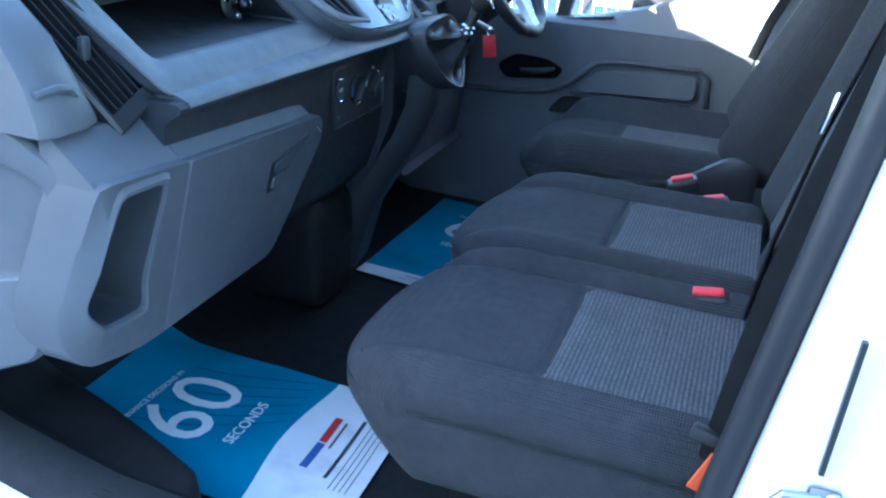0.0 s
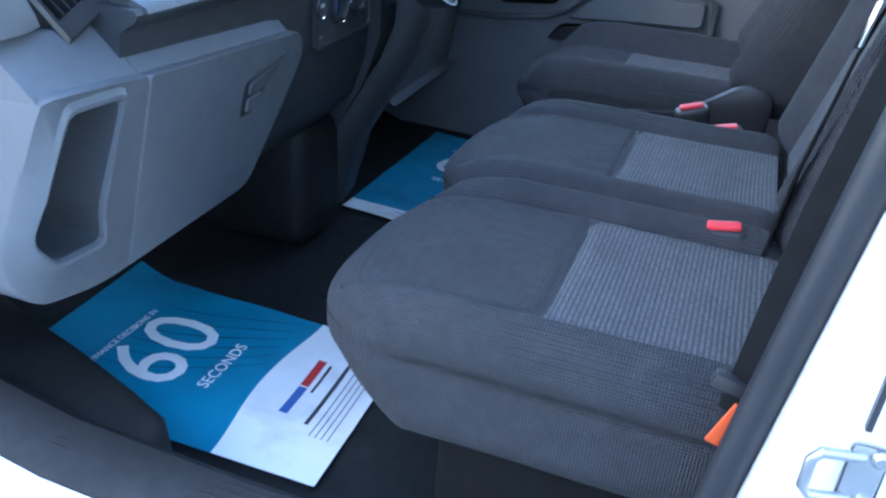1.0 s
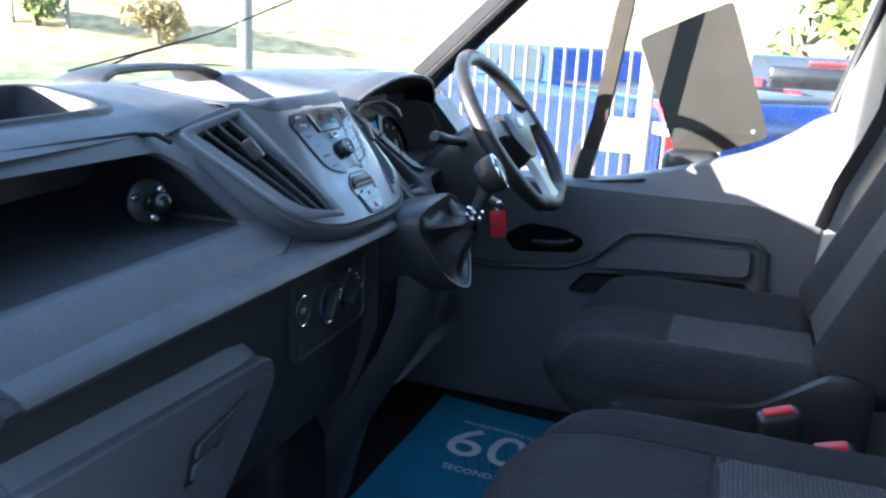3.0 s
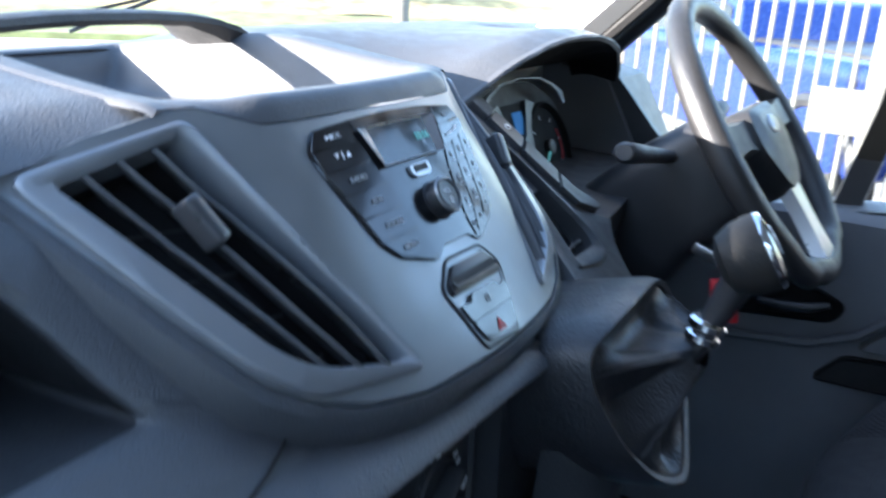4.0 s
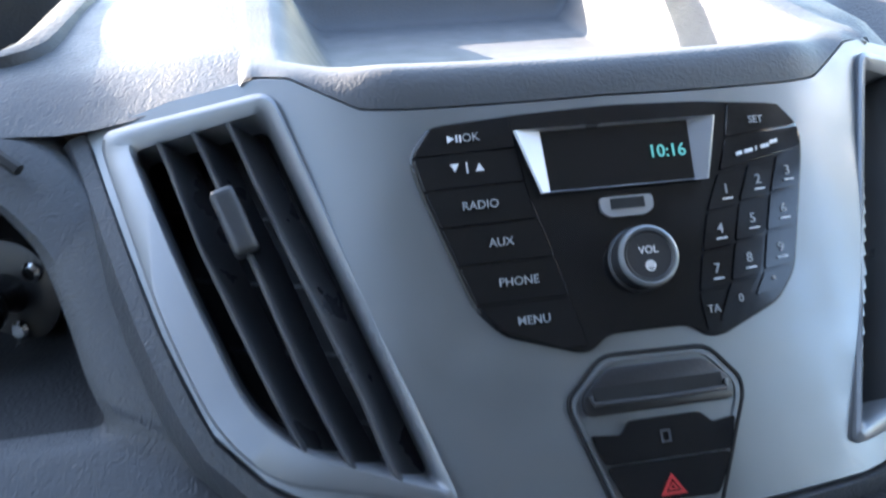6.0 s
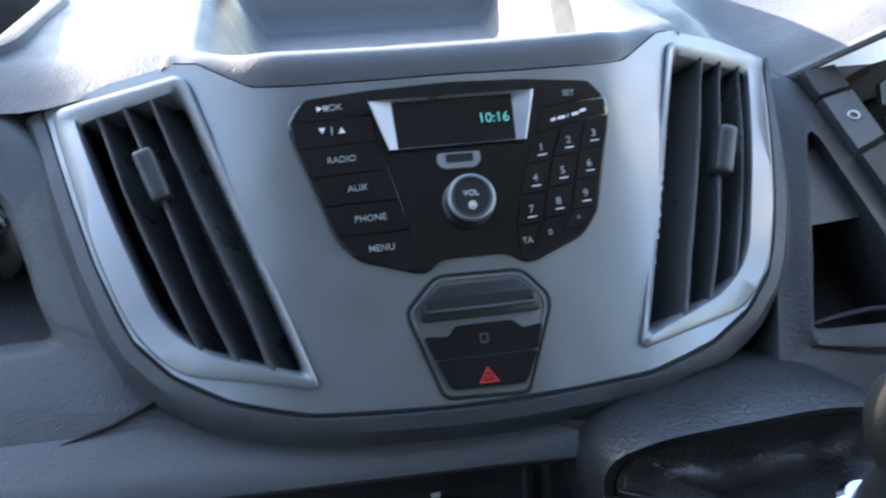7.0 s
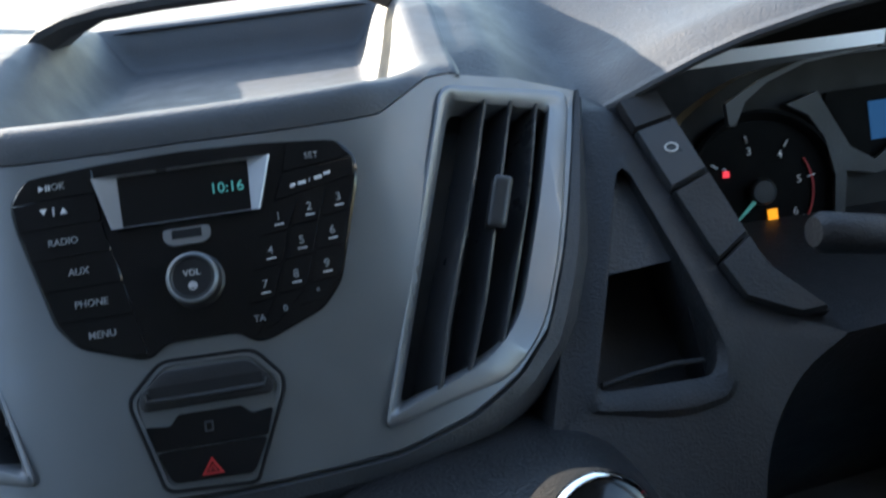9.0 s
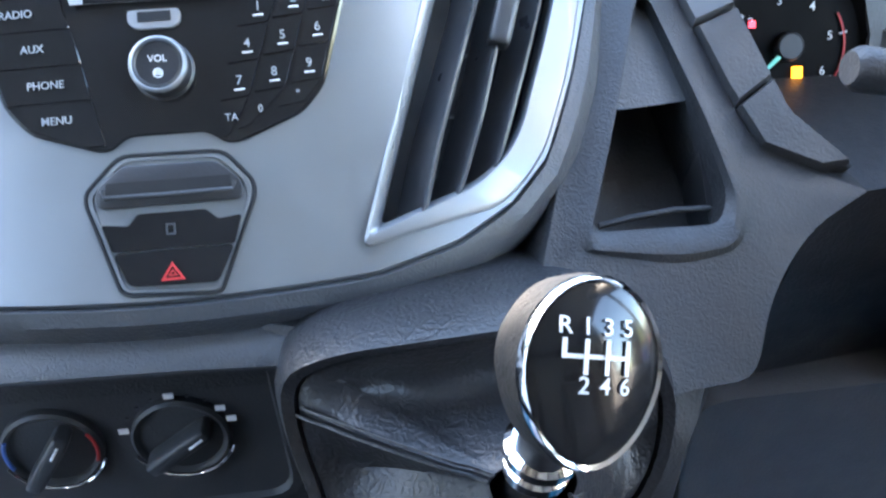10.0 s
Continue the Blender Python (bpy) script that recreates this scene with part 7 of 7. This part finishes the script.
def paper_mat(name_at, ax, ay, W, H, foot, label):
    """A printed paper mat: origin at the foot of its left edge, ax across the print, ay up it."""
    t = thing("paper_mat", label, "paper mat", (0, 0, 0), "paper mats")
    o, ax, ay = Vector(name_at), Vector(ax).normalized(), Vector(ay).normalized()

    def lay(a, b, h):
        p = o + ax * a + ay * b
        curl = 0.004 * noise.noise(Vector((p.x * 7, p.y * 7, 0.3))) + 0.006 * max(0.0, a / W - 0.9)
        return Vector((p.x, p.y, floor_z(p.x) + 0.008 + curl + h))

    # white foot of the sheet ends in a low arch
    def curve(a):
        u = a / W
        return H * (foot[0] + foot[1] * u + foot[2] * math.sin(math.pi * u) ** 2)

    n = 24
    bm = bmesh.new()
    rows = []
    for j in range(17):
        rows.append([lay(W * i / n, lerp(curve(W * i / n), H, j / 16), 0.0) for i in range(n + 1)])
    loft(bm, rows, closed=False, cap=False)
    part("printed_area", bm, M_PAPER_B, t, "teal printed upper part")
    bm = bmesh.new()
    rows = []
    for j in range(11):
        rows.append([lay(W * i / n, curve(W * i / n) * j / 10, 0.0) for i in range(n + 1)])
    loft(bm, rows, closed=False, cap=False)
    part("white_area", bm, M_PAPER_W, t, "white lower part")

    def fix(p):
        return lay(p.x, p.y, 0.001 + p.z)

    lettering("FINANCE DECISIONS IN", 0.0185 * W / 0.42, pose(W * 0.50, H * 0.818, 0), M_INK, t, fix=fix)
    lettering("60", 0.222 * W / 0.42, pose(W * 0.50, H * 0.660, 0), M_INK, t, fix=fix)
    lettering("SECONDS", 0.033 * W / 0.42, pose(W * 0.50, H * 0.468, 0), M_INK, t, fix=fix)

    low = 1.0 if foot[0] > 0.2 else 0.3

    def bar(a0, b0, a1, b1, mat, nm="print_bar"):
        bm = bmesh.new()
        loft(bm, [[lay(lerp(a0, a1, k / 6), b * low, 0.0012) for k in range(7)] for b in (b0, b1)], closed=False, cap=False)
        part(nm, bm, mat, t)

    bar(W * 0.33, H * 0.195, W * 0.52, H * 0.222, M_BLUEINK)
    bar(W * 0.53, H * 0.195, W * 0.72, H * 0.222, M_REDINK)
    bar(W * 0.50, H * 0.172, W * 0.70, H * 0.180, M_SLAT)
    bar(W * 0.30, H * 0.120, W * 0.75, H * 0.132, M_SLAT)
    for k in range(4):
        bar(W * 0.24, H * (0.095 - 0.018 * k), W * 0.80, H * (0.098 - 0.018 * k), M_SLAT)
    # darker swirls printed across the teal
    for k in range(6):
        bm = bmesh.new()
        loft(bm, [[lay(min(W * 0.985, W * (0.30 + 0.10 * k + (0.30 - 0.03 * k) * (1 - u) ** 1.6) + s * W * (0.003 + 0.012 * u * (1 - u))), lerp(H * 0.36, H * 0.80, u), 0.0008) for s in (-1, 1)] for u in [i / 14 for i in range(15)]], closed=False, cap=False)
        part("swirl", bm, M_SWIRL, t, "darker printed swirl")


paper_mat((0.250, -0.735, 0), (-0.03, 1, 0), (-1, 0.0, 0), 0.41, 0.61, (0.300, 0.0, 0.035), "teal and white printed paper mat on the passenger floor")
paper_mat((-0.160, 0.200, 0), (1, -0.10, 0), (0.02, 1, 0), 0.40, 0.66, (0.09, 0.02, 0.0), "teal and white printed paper mat on the driver's floor")


# ---- outside ----
def ground():
    bm = bmesh.new()
    n = 24
    loft(bm, [[(-300 + 600 * i / n, y, GROUND) for i in range(n + 1)] for y in [-300 + 600 * j / n for j in range(n + 1)]], closed=False, cap=False)
    structure("ground", bm, M_ASPHALT, "pale sunlit tarmac yard", "ground")
    bm = bmesh.new()
    d = Vector((-0.72, 0.69, 0))
    s = Vector((0.69, 0.72, 0))
    base = Vector((0, 0, GROUND)) + d * 17.0
    rows = []
    for j, (f, z) in enumerate(((0.0, 0.004), (0.02, 0.12), (1.5, 0.15), (4.0, 0.4))):
        rows.append([base + d * f + s * (-30 + 60 * i / 30) + Vector((0, 0, z)) for i in range(31)])
    loft(bm, rows, closed=False, cap=False)
    structure("verge", bm, M_GRASS, "green grass verge behind the road", "grass verge")
    bm = bmesh.new()
    rows = []
    for f, z in ((4.0, 0.38), (6.0, 1.0), (9.0, 2.2), (14.0, 3.0), (20.0, 3.0)):
        rows.append([base + d * f + s * (-34 + 68 * i / 34) + Vector((0, 0, z + 0.35 * noise.noise(Vector((i * 0.6, f, 0))))) for i in range(35)])
    loft(bm, rows, closed=False, cap=False)
    structure("bank", bm, M_DRY, "dry yellow grass bank", "grass bank")


ground()


def leaf_clump(bm, c, r, n, rnd, size=0.12):
    for _ in range(n):
        v = Vector((rnd.gauss(0, 1), rnd.gauss(0, 1), rnd.gauss(0, 1))).normalized() * r * rnd.uniform(0.55, 1.05)
        p = Vector(c) + Vector((v.x, v.y, v.z * 0.8))
        a = Vector((rnd.gauss(0, 1), rnd.gauss(0, 1), rnd.gauss(0, 1))).normalized()
        b = a.cross(Vector((rnd.gauss(0, 1), rnd.gauss(0, 1), rnd.gauss(0, 1)))).normalized()
        s = size * rnd.uniform(0.6, 1.3)
        q = [p + a * s, p + b * s * 0.5, p - a * s, p - b * s * 0.5]
        bm.faces.new([bm.verts.new(x) for x in q])


def bush(name, at, r, h, seed, label, mat):
    rnd = random.Random(seed)
    t = thing(name, label, "bush" if name == "bush" else "tree", at)
    bm = bmesh.new()
    for k in range(5):
        a = rnd.uniform(0, 6.28)
        tube(bm, [(0, 0, -0.1), (0.15 * r * math.cos(a), 0.15 * r * math.sin(a), h * 0.4), (0.5 * r * math.cos(a), 0.5 * r * math.sin(a), h * 0.8)], [0.05 * r + 0.02, 0.03 * r + 0.01, 0.01], 6)
    part("trunk", bm, M_BARK, t)
    bm = bmesh.new()
    for k in range(16):
        a, q = rnd.uniform(0, 6.28), rnd.uniform(0.0, 0.8)
        leaf_clump(bm, (r * q * math.cos(a), r * q * math.sin(a), h * rnd.uniform(0.35, 0.95)), r * rnd.uniform(0.28, 0.5), 70, rnd, 0.07 * r + 0.04)
    part("crown", bm, mat, t, smooth=False)


bush("bush", (-16.5, 16.3, 0.55), 0.8, 1.5, 3, "dark green bush on the dry bank", M_LEAF)
bush("bush", (-14.0, 17.8, 0.2), 0.9, 1.3, 5, "brownish leafless bush on the bank", M_DRY)
bush("tree", (2.6, 15.5, GROUND), 2.4, 4.4, 7, "leafy yellow-green tree behind the vehicles", M_LEAF)


def pole(at, h, r, label):
    t = thing("pole", label, "pole", at, "poles")
    bm = bmesh.new()
    tube(bm, [(0, 0, 0), (0, 0, h * 0.45), (0, 0, h * 0.46), (0, 0, h)], [r, r, r * 0.65, r * 0.6], 12)
    part("shaft", bm, M_GALV, t)
    bm = bmesh.new()
    tube(bm, [(0, 0, 0), (0, 0, 0.08)], [r * 1.7, r * 1.5], 12)
    part("foot", bm, M_GALV, t)


pole((-9.4, 14.6, GROUND), 6.0, 0.16, "grey steel lamp column beside the road")
pole((-17.0, 16.0, GROUND + 0.4), 2.1, 0.06, "thin dark sign post on the verge")
pole((-16.0, 16.8, GROUND + 0.4), 4.5, 0.06, "thin dark sign post on the verge")


def fence():
    t = thing("fence", "galvanised upright bar fence beside the van", "fence", (0, 3.42, GROUND))
    top = 1.63
    bars = bmesh.new()
    tube(bars, [(0, 0, 0.05), (0, 0, top)], 0.0095, 8)
    me = finish(bars, "bar", M_GALV)
    for k in range(44):
        x = -2.60 + 0.071 * k
        if abs(x - 0.05) < 0.06 or x < -1.10:
            continue
        b = new("bar", me)
        b.parent, b.location = t, (x, 0, 0)
    for x in (-1.15, 0.05):
        bm = bmesh.new()
        box(bm, (x, 0, 0.85), (0.075, 0.075, 1.70), bev=0.006)
        part("post", bm, M_GALV, t)
    for z in (0.25, top - 0.03):
        bm = bmesh.new()
        box(bm, (-0.33, 0.0, z), (1.66, 0.045, 0.040), bev=0.004)
        part("rail", bm, M_GALV, t)
    bm = bmesh.new()
    box(bm, (-0.06, -0.03, 1.14), (0.26, 0.012, 0.19), bev=0.004)
    part("lock_plate", bm, M_GALV, t, "square steel lock plate")


fence()


def wheel_of(parent, x, y, r, mat):
    w = new("wheel")
    w.parent = parent
    bm = bmesh.new()
    lathe(bm, [(r * 0.6, -0.11), (r * 0.95, -0.12), (r, -0.08), (r, 0.08), (r * 0.95, 0.12), (r * 0.6, 0.11)], pose(x, y, r, 90, 0, 0), 28)
    part("tyre", bm, M_TYRE, w)
    bm = bmesh.new()
    lathe(bm, [(r * 0.62, -0.09), (r * 0.55, -0.11), (r * 0.15, -0.06), (r * 0.1, 0.09), (r * 0.62, 0.09)], pose(x, y, r, 90, 0, 0), 20)
    part("rim", bm, M_STEEL, w)


def pickup(at, turn, mat, label):
    """Long axis x, tail towards +x."""
    t = thing("pickup_truck", label, "pickup truck", (0, 0, 0), "parked vehicles")
    t.matrix_basis = pose(*at, 0, 0, turn)
    side = [(-2.55, 0.45), (-2.60, 0.75), (-2.50, 0.98), (-1.45, 1.08), (-0.75, 1.66), (-0.5, 1.74), (0.45, 1.74), (0.68, 1.62), (0.78, 1.10), (2.45, 1.10), (2.52, 0.95), (2.50, 0.50), (2.0, 0.42), (-2.0, 0.42)]
    bm = bmesh.new()
    lowp = [(-2.55, 0.45), (-2.60, 0.75), (-2.50, 0.98), (-1.40, 1.06), (0.78, 1.10), (2.45, 1.10), (2.52, 0.95), (2.50, 0.50), (2.0, 0.42), (-2.0, 0.42)]
    lowp = rounded(lowp, 0.06, 3)
    loft(bm, [[(x, y, lerp(z, 0.75, sh)) for x, z in lowp] for y, sh in ((-0.92, 0.14), (-0.90, 0.03), (-0.86, 0.0), (0.86, 0.0), (0.90, 0.03), (0.92, 0.14))])
    part("body", bm, mat, t)
    bm = bmesh.new()
    cab = rounded([(-1.45, 1.04), (-0.78, 1.36), (-0.45, 1.41), (0.45, 1.41), (0.66, 1.36), (0.80, 1.04)], 0.06, 4)
    loft(bm, [[(x, y * (1 - 0.18 * max(0, (z - 1.05) / 0.7)), z) for x, z in cab] for y in (-0.84, -0.80, 0.80, 0.84)])
    part("cab", bm, mat, t)
    for s in (-1, 1):
        for q in ([(-1.10, 1.10), (-0.72, 1.30), (-0.32, 1.35), (-0.32, 1.10)], [(-0.24, 1.10), (-0.24, 1.35), (0.40, 1.35), (0.55, 1.31), (0.62, 1.10)]):
            bm = bmesh.new()
            q = rounded(q, 0.04, 3)
            loft(bm, [[(x, s * (0.85 - 0.15 * (z - 1.05) / 0.7), z) for x, z in q], [(x, s * (0.835 - 0.15 * (z - 1.05) / 0.7), z) for x, z in q]])
            part("window", bm, M_GLOSS, t)
    bm = bmesh.new()
    box(bm, (1.62, 0, 1.095), (1.55, 1.5, 0.06), bev=0.01)
    part("bed", bm, M_BLACK, t)
    for s in (-1, 1):
        lamp = bmesh.new()
        box(lamp, (2.44, s * 0.83, 0.93), (0.16, 0.17, 0.36), bev=0.03)
        l = part("tail_lamp", lamp, M_LAMP, t, "red tail lamp")
        lamp = bmesh.new()
        box(lamp, (2.47, s * 0.835, 0.93), (0.13, 0.175, 0.10), bev=0.02)
        part("reversing_lens", lamp, M_PAPER_W, l)
        for x in (-1.65, 1.90):
            wheel_of(t, x, s * 0.80, 0.37, mat)
            bm = bmesh.new()
            pts = [(x + 0.47 * math.cos(a), s * 0.905, 0.40 + 0.45 * math.sin(a)) for a in [math.pi * j / 12 for j in range(13)]]
            tube(bm, pts, 0.05, 8)
            part("wheel_arch", bm, M_BLACK, t)
    bm = bmesh.new()
    box(bm, (2.60, 0, 0.50), (0.16, 1.75, 0.18), bev=0.04)
    part("bumper", bm, M_STEEL, t)


pickup((-0.84, 6.90, GROUND + 0.16), -50, M_BLUECAR, "bright blue parked pickup truck behind the fence")
pickup((-1.15, 10.4, GROUND + 0.06), -50, M_REDCAR, "orange-red parked pickup truck behind the blue one")


def car(at, turn, mat, label):
    t = thing("parked_van", label, "parked van", (0, 0, 0), "parked vehicles")
    t.matrix_basis = pose(*at, 0, 0, turn)
    bm = bmesh.new()
    q = rounded([(-2.2, 0.4), (-2.25, 0.95), (-1.3, 1.05), (-0.7, 1.48), (2.0, 1.54), (2.2, 1.1), (2.2, 0.4)], 0.15, 4)
    loft(bm, [[(x, y * (1 - 0.12 * max(0, z - 1.1)), z) for x, z in q] for y in (-0.9, -0.86, 0.86, 0.9)])
    part("body", bm, mat, t)
    bm = bmesh.new()
    box(bm, (2.13, 0, 1.24), (0.06, 1.3, 0.36), bev=0.03)
    part("rear_window", bm, M_GLOSS, t)
    for s in (-1, 1):
        bm = bmesh.new()
        box(bm, (2.17, s * 0.78, 1.05), (0.10, 0.14, 0.45), bev=0.03)
        part("tail_lamp", bm, M_LAMP, t)
        for x in (-1.4, 1.35):
            wheel_of(t, x, s * 0.78, 0.32, mat)
    bm = bmesh.new()
    box(bm, (2.07, 0, 1.47), (0.05, 0.5, 0.04), bev=0.008)
    part("brake_lamp", bm, M_LAMP, t)


car((1.45, 11.4, GROUND), -90, M_GREYCAR, "grey parked van beyond the yard")


def wiper():
    t = thing("wiper", "black windscreen wiper resting at the foot of the glass", "wiper", (0, 0, 0))
    bm = bmesh.new()
    tube(bm, [(-0.80, 0.26, 1.060), (-0.755, 0.38, 1.108), (-0.712, 0.56, 1.150)], 0.003, 6)
    part("arm", bm, M_BLACK, t)
    bm = bmesh.new()
    tube(bm, [(-0.78, 0.20, 1.075), (-0.70, 0.60, 1.16), (-0.62, 0.84, 1.25)], 0.0025, 6)
    part("blade", bm, M_RUBBER, t)


wiper()
